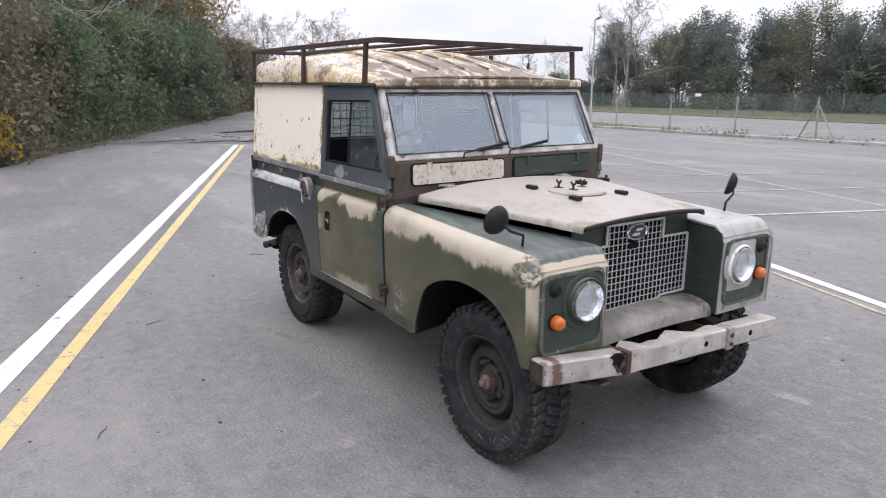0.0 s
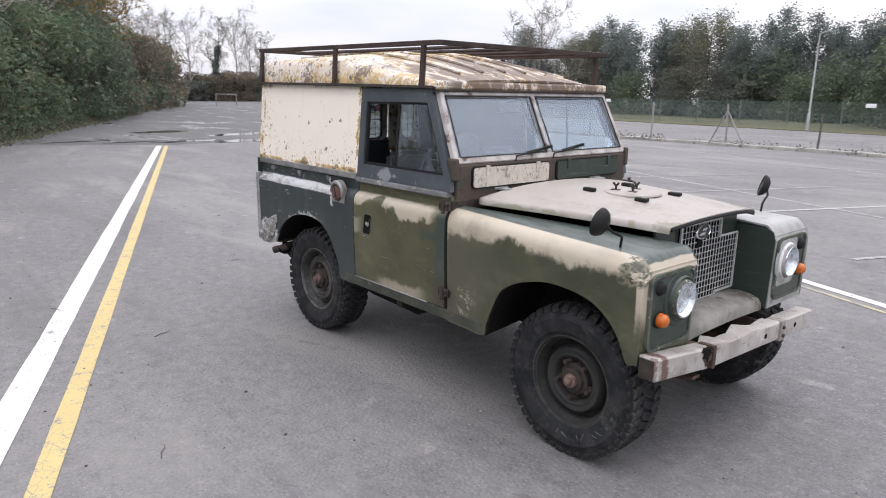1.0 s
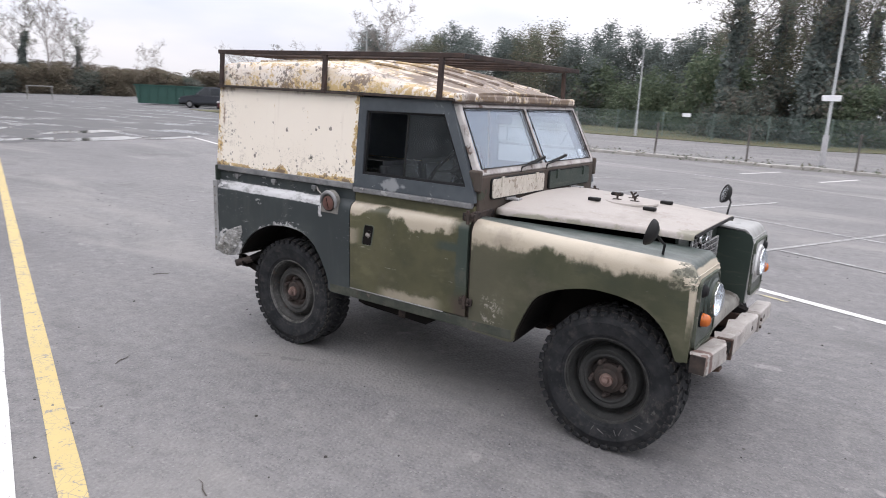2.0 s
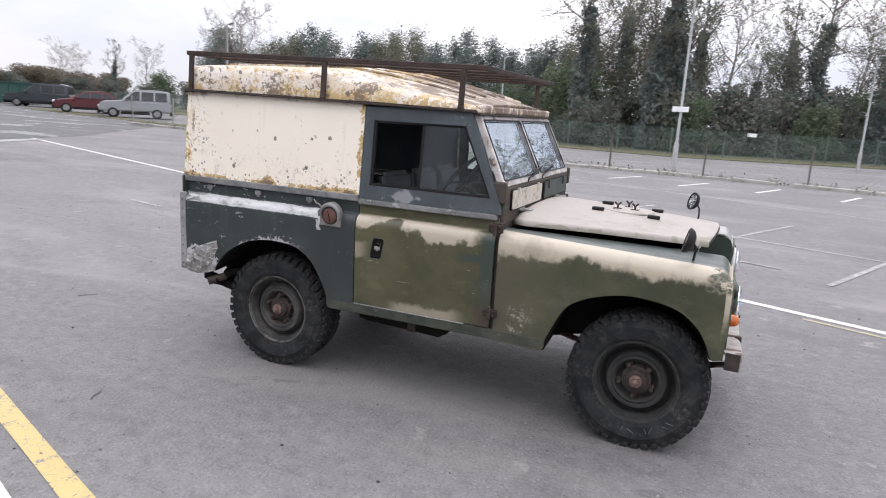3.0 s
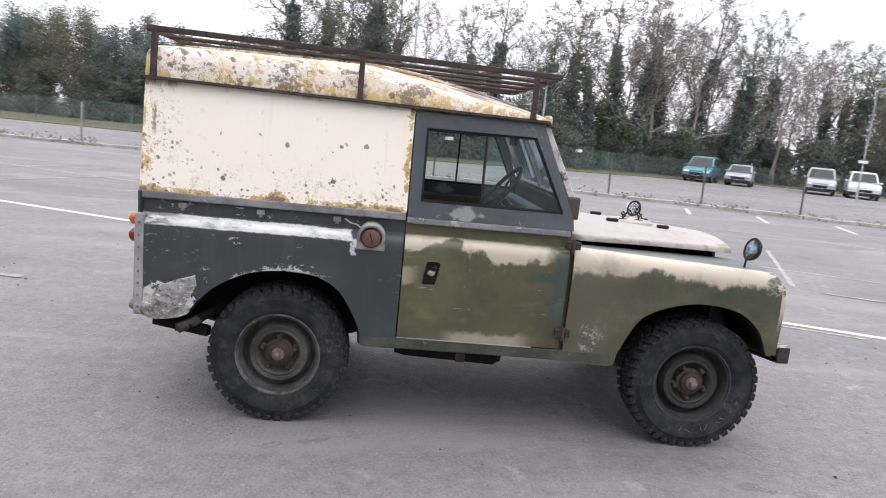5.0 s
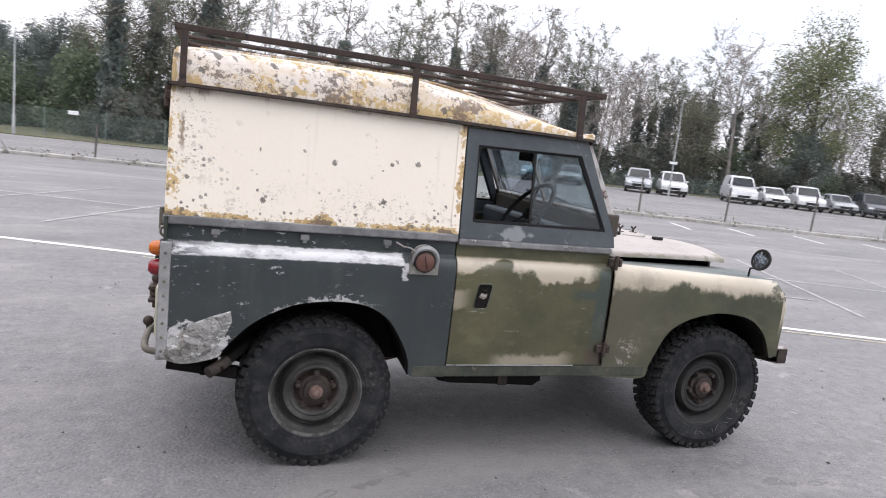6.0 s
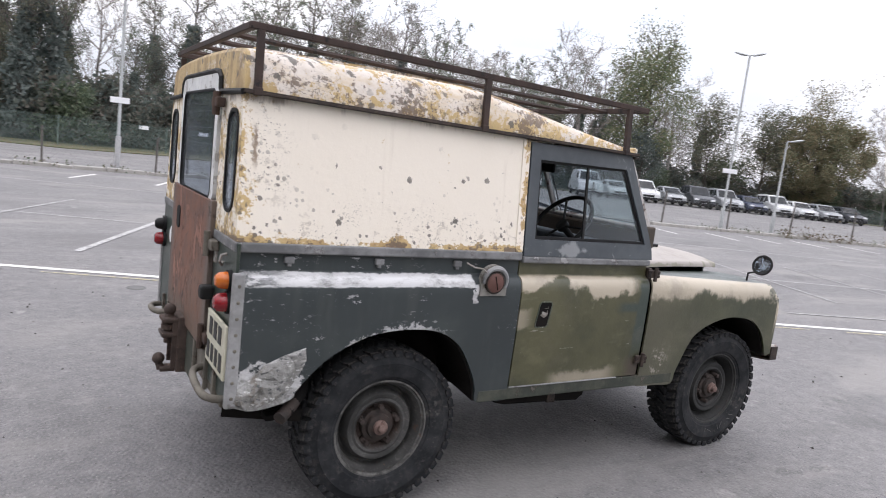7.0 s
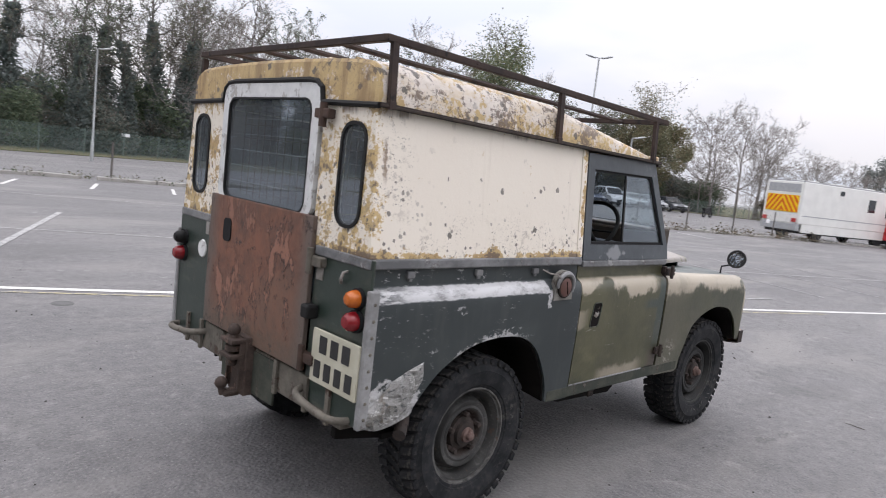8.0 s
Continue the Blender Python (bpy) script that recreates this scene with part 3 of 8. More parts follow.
T_TALL = tree("green_tree", "tall green tree yellowing at its edges", 57, 13.5, 3.7, 3, 18000, L_TALL, 0.11, 0.10, 18, 0.36, dome=(3.5, 3.0, 13.6))
T_WOOD = tree("woodland_tree", "broad woodland tree with dull green and brown leaves", 71, 10.5, 3.9, 3, 8200, L_WOOD, 0.125, 0.08, 17, 0.42)
protos = [T_IVY, T_IVY2, T_BARE, T_DARK, T_DARK2, T_TURN, T_GOLD, B_GREEN, B_MIX, B_DARK, B_FAR, T_OAK, T_TALL, B_BROWN, T_WOOD]
rng = random.Random(77)
spots = []
x = 3.0
while x > -78:                                            # the hedge on the verge
    # bushes at x > -9 are out of view, added for the reflections
    if x > -13:
        k = 10
    elif x > -20.5:
        k = 13
    elif x > -31:
        k = 7
    elif x > -40:
        k = rng.choice((10, 13, 10))
    else:
        k = rng.choice((8, 8, 10, 13))
    spots.append((x, verge(x) - 2.0 + rng.uniform(-0.4, 0.3), k, rng.uniform(0, 360), rng.uniform(0.82, 1.04) * (1.18 if x > -34 else 1.42)))
    x -= 4.0 if x > -13 else 2.5 if x > -31 else 3.0
# trees that stand behind it, thinning down the road
for x, back, k, size in ((-8, 6.0, 0, 0.9), (-15, 5.0, 5, 0.9), (-21, 4.5, 2, 0.95), (-25, 4.4, 5, 0.95), (-28.5, 5.0, 1, 0.9), (-32, 4.2, 2, 0.9), (-35, 5.2, 5, 1.0), (-38, 6.0, 6, 1.05), (-39, 5.0, 1, 1.15), (-41.5, 6.5, 5, 1.0), (-44, 5.0, 6, 1.2), (-47, 6.0, 5, 1.05), (-48.5, 4.6, 6, 1.15),
                         (-51, 6.0, 6, 1.25), (-55.5, 5.0, 5, 0.90), (-58, 6.5, 2, 0.85), (-62, 5.0, 2, 0.78), (-65, 6.0, 2, 0.80), (-69, 4.5, 2, 0.72), (-72, 6.0, 5, 0.62), (-75, 4.5, 2, 0.68), (-80, 5.0, 2, 0.66), (-84, 6.0, 2, 0.62)):
    spots.append((x, verge(x) - back, k, rng.uniform(0, 360), size))
for k in range(26):                                       # low scrub at the far end of the road
    for row in (0, 3, 6):
        spots.append((-96 - row + rng.uniform(-2, 2) - 0.1 * k, 16 + k * 2.9 + rng.uniform(-1, 1), rng.choice((8, 8, 9)), rng.uniform(0, 360), rng.uniform(0.8, 1.1)))
for y, k, size in ((22, 2, 0.9), (26, 0, 0.80), (30, 2, 1.0), (34, 1, 0.86), (37, 2, 0.98), (40, 0, 0.84), (43.5, 2, 1.0), (47, 2, 0.9), (49, 1, 0.75), (60, 2, 0.62), (74, 2, 0.66), (78, 2, 0.6), (86, 0, 0.7), (92, 2, 0.8)):
    spots.append((-100 + rng.uniform(-2, 2), y, k, rng.uniform(0, 360), size))


def along(line, start, end, gap):
    d = start
    seg = [(math.dist(a, b), a, b) for a, b in zip(line, line[1:])]
    while d < end:
        r = d
        for l, a, b in seg:
            if r <= l:
                yield d, a[0] + (b[0] - a[0]) * r / l, a[1] + (b[1] - a[1]) * r / l
                break
            r -= l
        d += gap


# the wood behind the car park: nearer and taller where x > -4, lower and farther to the west
for d, x, y in along(OUTER, 0, 215, 3.6):
    if x < -9:
        if rng.random() < 0.9:
            for row in range(2):
                spots.append((x + rng.uniform(-1.8, 1.8), y + 13 + 6 * row + rng.uniform(-2, 2), rng.choice((3, 4, 3, 3, 5)), rng.uniform(0, 360), rng.uniform(0.60, 0.82)))
    elif x < 36:
        low = 0.55 if 2.0 < x < 5.2 else 1.0              # a dip in the treetops
        for row, pick in enumerate(((0, 1, 0), (5, 14, 14, 5), (0, 1, 2, 2) if x < 12 else (2, 2, 1))):
            if row == 2 and x > 12 and rng.random() < 0.45:
                continue
            size = rng.uniform(0.78, 1.02) if row != 1 else rng.uniform(0.50, 0.66) if x < 12 else rng.uniform(0.44, 0.56)
            spots.append((x + rng.uniform(-1.5, 1.5), y + 4.0 + 4.0 * row + rng.uniform(-1.2, 1.2), rng.choice(pick), rng.uniform(0, 360), size * low))
    elif x < 64:
        for row in range(2):
            spots.append((x + rng.uniform(-1.5, 1.5), y + 9 + 5 * row + rng.uniform(-2, 3), rng.choice((0, 2, 1, 5)), rng.uniform(0, 360), rng.uniform(0.68, 0.95)))
for d, x, y in along(OUTER, 0, 150, 4.0):
    back = 10 if x < -9 else 2.4
    for k in range(2 if x > -30 else 1):
        spots.append((x + rng.uniform(-1.5, 1.5), y + back + rng.uniform(-0.5, 1.5) + 2.8 * k, rng.choice((9, 9, 10)), rng.uniform(0, 360), rng.uniform(0.75, 1.0) + 0.35 * k))
# a denser stand behind the parked row, and a fuller wood where the green fence turns
for k in range(11):
    spots.append((15 + 3.1 * k + rng.uniform(-1, 1), 52.5 - 0.12 * k + rng.uniform(-1.5, 3.5), rng.choice((2, 2, 0, 2, 1)), rng.uniform(0, 360), rng.uniform(0.8, 1.05)))
for k in range(12):
    spots.append((-44 + 2.9 * k + rng.uniform(-1, 1), 60 - 0.45 * k + rng.uniform(-2, 3), rng.choice((3, 4, 3, 5)), rng.uniform(0, 360), rng.uniform(0.55, 0.74)))
# single trees that stand out
B_YELLOW = bush("yellow_bush", "small bush with bright yellow leaves beside the rail", 61, 0.9, 1.15, 260, L_BRIGHT, 0.06)
protos.append(B_YELLOW)
spots.append((-13.4, -2.36, 15, 0, 1.0))
spots += [(-5.0, 46.5, 1, 40, 0.95), (-2.2, 47.5, 0, 140, 0.9), (0.0, 46.0, 1, 240, 0.86), (-7.5, 48.0, 0, 300, 0.85), (-42.8, 50.5, 2, 10, 0.85), (-45.5, 52, 2, 80, 0.7), (49.0, 43.8, 12, 200, 1.16), (48.0, 42.6, 4, 130, 0.66), (44.0, 47.5, 2, 130, 1.12), (41.0, 48.5, 5, 30, 0.7), (67.8, 37.4, 11, 40, 1.25), (64.0, 40.5, 5, 150, 0.9), (60.8, 45.0, 5, 90, 0.95), (57.0, 47.0, 2, 20, 0.95),
          (76, 32.5, 2, 0, 0.85), (80, 28.5, 2, 70, 0.8), (84, 24, 2, 140, 0.62), (88, 20, 2, 200, 0.55), (82, 14, 5, 60, 0.5), (77, 33, 2, 60, 0.5), (80, 27, 2, 100, 0.45), (83, 22, 8, 10, 0.75), (84, 17, 8, 70, 0.75), (85, 11, 8, 0, 0.7), (86, 4, 2, 70, 0.35), (72, 37, 8, 0, 0.6), (76, 26, 8, 0, 0.55), (90, 26, 2, 30, 0.6), (94, 21, 2, 70, 0.55), (97, 16, 2, 160, 0.6), (99, 10, 2, 210, 0.55), (88, 31, 2, 280, 0.7), (102, 4, 2, 310, 0.6), (95, 27, 8, 50, 0.8), (99, 18, 8, 80, 0.8), (103, 10, 8, 20, 0.8), (105, 2, 8, 99, 0.8), (70, 41, 2, 45, 0.75), (73, 36, 2, 20, 0.40), (74, 33, 2, 120, 0.42), (73, 30, 2, 220, 0.38), (74, 27, 2, 20, 0.36), (76, 24, 2, 250, 0.40), (80, 35, 2, 15, 1.0), (81, 31.5, 2, 115, 0.95), (80, 28.8, 2, 215, 0.9), (95, 30, 2, 60, 0.62), (96, 27, 2, 160, 0.66), (95, 24, 2, 260, 0.6), (96, 20, 3, 60, 0.8), (94, 28, 9, 10, 0.75), (94, 24, 9, 110, 0.7), (94, 20, 9, 210, 0.75)]
planted(protos, spots, "trees and hedges round the car park")


# ---- the off-road vehicle: paint ----


def camo_material(name, kind):
    """Faded green paint with sprayed cream bands; the bands follow the shoulder of the panels. The door band includes a
    highlight.
    """
    n = Nodes(name, 0.5)
    x, y, z = n.xyz()
    soft, rag, fine = n.noise(2.3, 4), n.noise(7, 6, 0.65), n.noise(60, 4, 0.7)
    spike = n.noise(13, 5, 0.6, stretch=(1.0, 1.0, 0.22))
    streak = n.noise(5, 5, 0.6, stretch=(1.0, 1.0, 6.0))
    blot = n.noise(4.0, 5, 0.6, stretch=(1.0, 1.0, 1.6))
    cream = n.mix(n.noise(3.5), (0.47, 0.415, 0.33), (0.39, 0.34, 0.262))
    rough = (0.24, 0.50)
    zc = n.math("ADD", z, n.math("MULTIPLY", n.math("SUBTRACT", rag, 0.5), 0.10))
    if kind == "door":
        base = n.mix(n.step(soft, 0.35, 0.65), (0.048, 0.050, 0.026), (0.086, 0.083, 0.043))
        base = n.mix(n.math("MULTIPLY", n.step(blot, 0.52, 0.70), 0.5), base, (0.150, 0.138, 0.078))
        base = n.mix(n.math("MULTIPLY", n.step(blot, 0.47, 0.32), 0.6), base, (0.040, 0.046, 0.027))
        wave = n.math("ADD", x, n.math("MULTIPLY", n.math("SUBTRACT", rag, 0.5), 0.09))
        arm = n.math("MULTIPLY", n.step(wave, 1.20, 1.30), n.math("MULTIPLY", n.step(z, 0.865, 0.885), n.step(z, 0.935, 0.905)))
        teal = n.math("MULTIPLY", n.step(wave, 1.365, 1.385), n.math("MULTIPLY", n.step(z, 0.58, 0.74), n.step(z, 1.06, 1.00)))
        base = n.mix(n.math("MULTIPLY", n.math("MAXIMUM", teal, arm), 0.85), base, (0.034, 0.052, 0.047))
        corner = n.math("MULTIPLY", n.step(wave, 1.33, 1.40), n.step(zc, 0.67, 0.60))
        base = n.mix(n.math("MULTIPLY", corner, 0.8), base, (0.062, 0.045, 0.036))
    elif kind == "wing":
        base = n.mix(n.step(soft, 0.35, 0.65), (0.043, 0.048, 0.027), (0.074, 0.076, 0.044))
        base = n.mix(n.math("MULTIPLY", n.step(blot, 0.52, 0.70), 0.45), base, (0.135, 0.125, 0.082))
        base = n.mix(n.math("MULTIPLY", n.step(blot, 0.47, 0.32), 0.6), base, (0.034, 0.042, 0.027))
        base = n.mix(n.math("MULTIPLY", n.step(x, 1.95, 1.5), 0.6), base, (0.092, 0.086, 0.060))
    else:
        base = n.mix(soft, (0.018, 0.031, 0.025), (0.033, 0.047, 0.038))
    base = n.mix(n.math("MULTIPLY", n.step(streak, 0.58, 0.8), 0.3), base, (0.21, 0.20, 0.14))
    zz = n.math("ADD", z, n.math("MULTIPLY", n.math("SUBTRACT", spike, 0.5), 0.09))
    zz = n.math("ADD", zz, n.math("MULTIPLY", n.math("SUBTRACT", rag, 0.5), 0.16))
    zz = n.math("ADD", zz, n.math("MULTIPLY", n.math("SUBTRACT", n.noise(3.4, 4, 0.5), 0.5), 0.16))
    if kind == "door":
        dip = n.math("MULTIPLY", n.step(x, 0.82, 1.06), 0.034)
        # sprayed cream and the shoulder's highlight, painted as one band
        band = n.math("MULTIPLY", n.step(n.math("ADD", zz, dip), 0.985, 1.012), n.step(n.math("ADD", z, n.math("MULTIPLY", n.math("SUBTRACT", rag, 0.5), 0.02)), 1.058, 1.046))
        band = n.math("MULTIPLY", band, n.step(n.math("ADD", x, n.math("MULTIPLY", rag, 0.16)), 1.45, 1.38))
        zl = n.math("ADD", z, n.math("MULTIPLY", n.math("SUBTRACT", rag, 0.5), 0.12))
        low = n.math("MULTIPLY", n.step(zl, 0.595, 0.565), n.math("MULTIPLY", n.step(x, 0.80, 0.92), n.step(x, 1.32, 1.18)))
        band = n.math("MAXIMUM", band, n.math("MULTIPLY", low, 0.6))
        handle = n.math("MULTIPLY", n.math("MULTIPLY", n.step(zl, 0.80, 0.82), n.step(zl, 0.90, 0.88)), n.step(x, 0.70, 0.62))
        band = n.math("MAXIMUM", band, n.math("MULTIPLY", handle, 0.5))
    elif kind == "wing":
        drop = n.math("MULTIPLY", n.math("SUBTRACT", x, 1.47), -0.035)
        band = n.step(n.math("SUBTRACT", zz, drop), 0.935, 0.978)
        band = n.math("MULTIPLY", band, n.step(y, -0.735, -0.75))
        top = n.math("MULTIPLY", n.step(y, -0.75, -0.735), n.step(z, 0.90, 1.0))
        base = n.mix(top, base, n.mix(n.step(n.noise(9, 5, 0.6, stretch=(0.6, 2, 1)), 0.4, 0.7), (0.040, 0.054, 0.048), (0.092, 0.112, 0.104)))
        nose = n.math("MULTIPLY", n.step(n.math("ADD", x, n.math("MULTIPLY", n.math("SUBTRACT", rag, 0.5), 0.02)), 2.597, 2.602), n.step(zz, 0.66, 0.80))
        band = n.math("MAXIMUM", band, n.math("MULTIPLY", nose, n.step(y, -0.30, -0.36)))
        torn = n.math("MULTIPLY", n.step(n.noise(10, 6, 0.7, stretch=(1, 1, 2.0)), 0.47, 0.50), n.math("MULTIPLY", n.math("MULTIPLY", n.step(n.math("ADD", x, n.math("MULTIPLY", rag, 0.08)), 2.535, 2.565), n.step(n.math("ADD", z, n.math("MULTIPLY", rag, 0.06)), 0.925, 0.945)), n.step(y, -0.72, -0.76)))
        band = n.math("MULTIPLY", band, n.math("SUBTRACT", 1.0, torn))
        base = n.mix(torn, base, n.mix(n.step(n.noise(40, 3), 0.42, 0.60), (0.060, 0.060, 0.040), (0.20, 0.19, 0.14)))
        chips = n.noise(38, 4, 0.75)
        rust = n.math("MULTIPLY", n.step(chips, 0.55, 0.58), n.math("MULTIPLY", n.math("MULTIPLY", n.step(zc, 0.50, 0.53), n.step(zc, 0.71, 0.62)), n.math("MULTIPLY", n.step(x, 1.53, 1.57), n.step(x, 1.70, 1.62))))
        base = n.mix(n.math("MULTIPLY", rust, 0.8), base, (0.34, 0.315, 0.28))
    elif kind == "bonnet":
        cream = n.mix(n.noise(3.5), (0.285, 0.257, 0.232), (0.355, 0.324, 0.297))
        edge = n.math("ADD", n.math("MULTIPLY", n.step(z, 1.125, 1.085), 0.30), n.math("MULTIPLY", rag, 0.8))
        band = n.step(edge, 0.72, 0.62)
        base = (0.21, 0.20, 0.155)
        rough = (0.42, 0.7)
    elif kind == "white":
        cream = n.mix(soft, (0.27, 0.275, 0.27), (0.37, 0.372, 0.365))
        cream = n.mix(n.math("MULTIPLY", n.step(n.noise(9, 6, 0.72, stretch=(1, 1, 0.4)), 0.50, 0.66), 0.6), cream, (0.20, 0.192, 0.175))
        band = n.step(rag, 0.66, 0.58)
        base = (0.15, 0.155, 0.145)
    else:
        band = n.math("MULTIPLY", rag, 0.0)
    colour = n.mix(band, base, cream)
    scuff = n.math("MULTIPLY", n.step(fine, 0.66, 0.72), n.step(rag, 0.52, 0.66))
    colour = n.mix(n.math("MULTIPLY", scuff, 0.7), colour, (0.36, 0.35, 0.33))
    scratch = n.noise(26, 4, 0.6, stretch=(0.35, 0.35, 3.0))
    colour = n.mix(n.math("MULTIPLY", n.step(scratch, 0.70, 0.74), 0.5), colour, (0.42, 0.41, 0.38))
    dirt = n.math("MULTIPLY", n.step(n.noise(4, 6, 0.7), 0.5, 0.75), 0.4)
    colour = n.mix(dirt, colour, (0.12, 0.105, 0.08))
    if kind == "bonnet":
        mark = n.noise(18, 5, 0.7)
        colour = n.mix(n.math("MULTIPLY", n.step(mark, 0.66, 0.72), 0.6), colour, (0.16, 0.14, 0.12))
        rub = n.math("MULTIPLY", n.step(n.noise(14, 6, 0.78, stretch=(1.0, 0.6, 1.0)), 0.56, 0.62), n.step(n.noise(2.6, 4), 0.44, 0.60))
        colour = n.mix(n.math("MULTIPLY", rub, 0.55), colour, (0.21, 0.165, 0.14))
        scrape = n.math("MULTIPLY", n.step(n.noise(17, 7, 0.8, stretch=(0.35, 1.6, 1.0)), 0.575, 0.60), n.step(x, 1.75, 2.25))
        colour = n.mix(n.math("MULTIPLY", scrape, 0.6), colour, (0.44, 0.40, 0.36))
        smut = n.math("MULTIPLY", n.step(n.math("ADD", x, n.math("MULTIPLY", rag, 0.18)), 1.64, 1.56), n.step(n.math("ADD", y, n.math("MULTIPLY", soft, 0.2)), -0.38, -0.50))
        colour = n.mix(n.math("MULTIPLY", smut, 0.75), colour, (0.085, 0.085, 0.062))
    n.bump(n.math("ADD", n.math("MULTIPLY", n.noise(3), 2.0), fine), 0.12, 0.01)
    return n.done(colour, n.lerp(rag, *rough))


def tub_material():
    n = Nodes("slate_paint_over_aluminium", 0.5)
    n.p.inputs["Specular IOR Level"].default_value = 0.35
    x, y, z = n.xyz()
    rag, soft = n.noise(11, 6, 0.7), n.noise(2.0, 4)
    lines = n.noise(13, 6, 0.75, stretch=(0.9, 1.0, 1.7))
    flake = n.noise(30, 6, 0.75)
    base = n.mix(soft, (0.027, 0.034, 0.036), (0.047, 0.056, 0.058))
    base = n.mix(n.math("MULTIPLY", n.step(n.noise(4, 6), 0.5, 0.75), 0.5), base, (0.066, 0.078, 0.074))
    base = n.mix(n.math("MULTIPLY", n.step(n.noise(3, 5, 0.6, stretch=(3.0, 1, 0.5)), 0.5, 0.7), 0.35), base, (0.078, 0.086, 0.080))
    smear = n.noise(7, 7, 0.78, stretch=(0.45, 1.0, 2.6))
    zz = n.math("ADD", z, n.math("MULTIPLY", n.math("SUBTRACT", smear, 0.5), 0.030))
    zz = n.math("ADD", zz, n.math("MULTIPLY", n.math("SUBTRACT", flake, 0.5), 0.020))
    behind = n.step(n.math("ADD", x, n.math("MULTIPLY", rag, 0.25)), -0.32, -0.55)
    # the bright highlight along the shoulder, painted as a strip of pale metal
    shoulder = n.math("MULTIPLY", n.step(zz, 0.998, 1.006), n.step(zz, 1.056, 1.051))
    shoulder = n.math("MULTIPLY", shoulder, n.step(n.math("ADD", x, n.math("MULTIPLY", rag, 0.1)), 0.40, 0.385))
    torn = n.math("MULTIPLY", n.step(n.noise(15, 7, 0.8, stretch=(0.6, 1.0, 2.4)), 0.47, 0.50), 0.85)
    shoulder = n.math("MULTIPLY", shoulder, n.math("SUBTRACT", 1.0, n.math("MULTIPLY", behind, torn)))
    drip = n.math("MULTIPLY", n.step(n.math("ABSOLUTE", n.math("ADD", n.math("SUBTRACT", x, 0.352), n.math("MULTIPLY", n.math("SUBTRACT", flake, 0.5), 0.05))), 0.016, 0.010), n.math("MULTIPLY", n.step(zz, 0.925, 0.935), n.step(zz, 1.02, 1.01)))
    shoulder = n.math("MAXIMUM", shoulder, n.math("MULTIPLY", drip, n.step(rag, 0.42, 0.46)))
    dx, dz = n.math("MULTIPLY", n.math("ADD", x, 0.57), 0.78), n.math("SUBTRACT", z, 0.575)
    far = n.math("POWER", n.math("ADD", n.math("MULTIPLY", dx, dx), n.math("MULTIPLY", dz, dz)), 0.5)
    far = n.math("ADD", far, n.math("MULTIPLY", n.math("SUBTRACT", rag, 0.5), 0.24))
    corner = n.step(n.math("ADD", far, n.math("MULTIPLY", n.math("SUBTRACT", flake, 0.5), 0.22)), 0.135, 0.120)
    ar = n.math("POWER", n.math("ADD", n.math("POWER", n.math("ABSOLUTE", n.math("SUBTRACT", x, 0.03)), 2.0), n.math("POWER", n.math("ABSOLUTE", n.math("SUBTRACT", z, 0.37)), 2.0)), 0.5)
    lip = n.math("MULTIPLY", n.step(n.math("ADD", ar, n.math("MULTIPLY", n.math("SUBTRACT", flake, 0.5), 0.16)), 0.474, 0.466), n.math("MULTIPLY", n.step(x, 0.26, 0.10), n.step(z, 0.60, 0.64)))
    chips = n.math("MULTIPLY", n.step(lines, 0.645, 0.66), n.step(n.math("ADD", x, n.math("MULTIPLY", soft, 0.5)), 0.42, 0.0))
    specks = n.math("MULTIPLY", n.step(n.noise(26, 7, 0.78, stretch=(0.8, 1, 2.0)), 0.605, 0.622), n.step(n.math("ADD", n.noise(3.3, 3), n.math("MULTIPLY", n.step(x, 0.3, -0.6), 0.10)), 0.52, 0.62))
    # scraped aluminium, together with the painted shoulder highlight
    bare = n.math("MAXIMUM", n.math("MAXIMUM", shoulder, corner), n.math("MAXIMUM", n.math("MULTIPLY", lip, 0.9), n.math("MULTIPLY", n.math("MAXIMUM", chips, specks), 0.75)))
    metal = n.mix(n.step(n.noise(12, 6, 0.75, stretch=(0.7, 1, 1.6)), 0.30, 0.56), (0.24, 0.238, 0.236), (0.56, 0.56, 0.565))
    metal = n.mix(n.math("MULTIPLY", n.step(n.noise(8, 5, 0.7), 0.5, 0.62), n.math("MULTIPLY", corner, 0.75)), metal, (0.19, 0.185, 0.165))
    n.bump(n.math("ADD", n.math("MULTIPLY", n.math("MULTIPLY", corner, n.noise(12, 5)), 5.0), n.math("MULTIPLY", bare, -0.5)), 0.5, 0.012)
    return n.done(n.mix(bare, base, metal), n.lerp(bare, 0.42, 0.5), n.math("MULTIPLY", bare, 0.3))


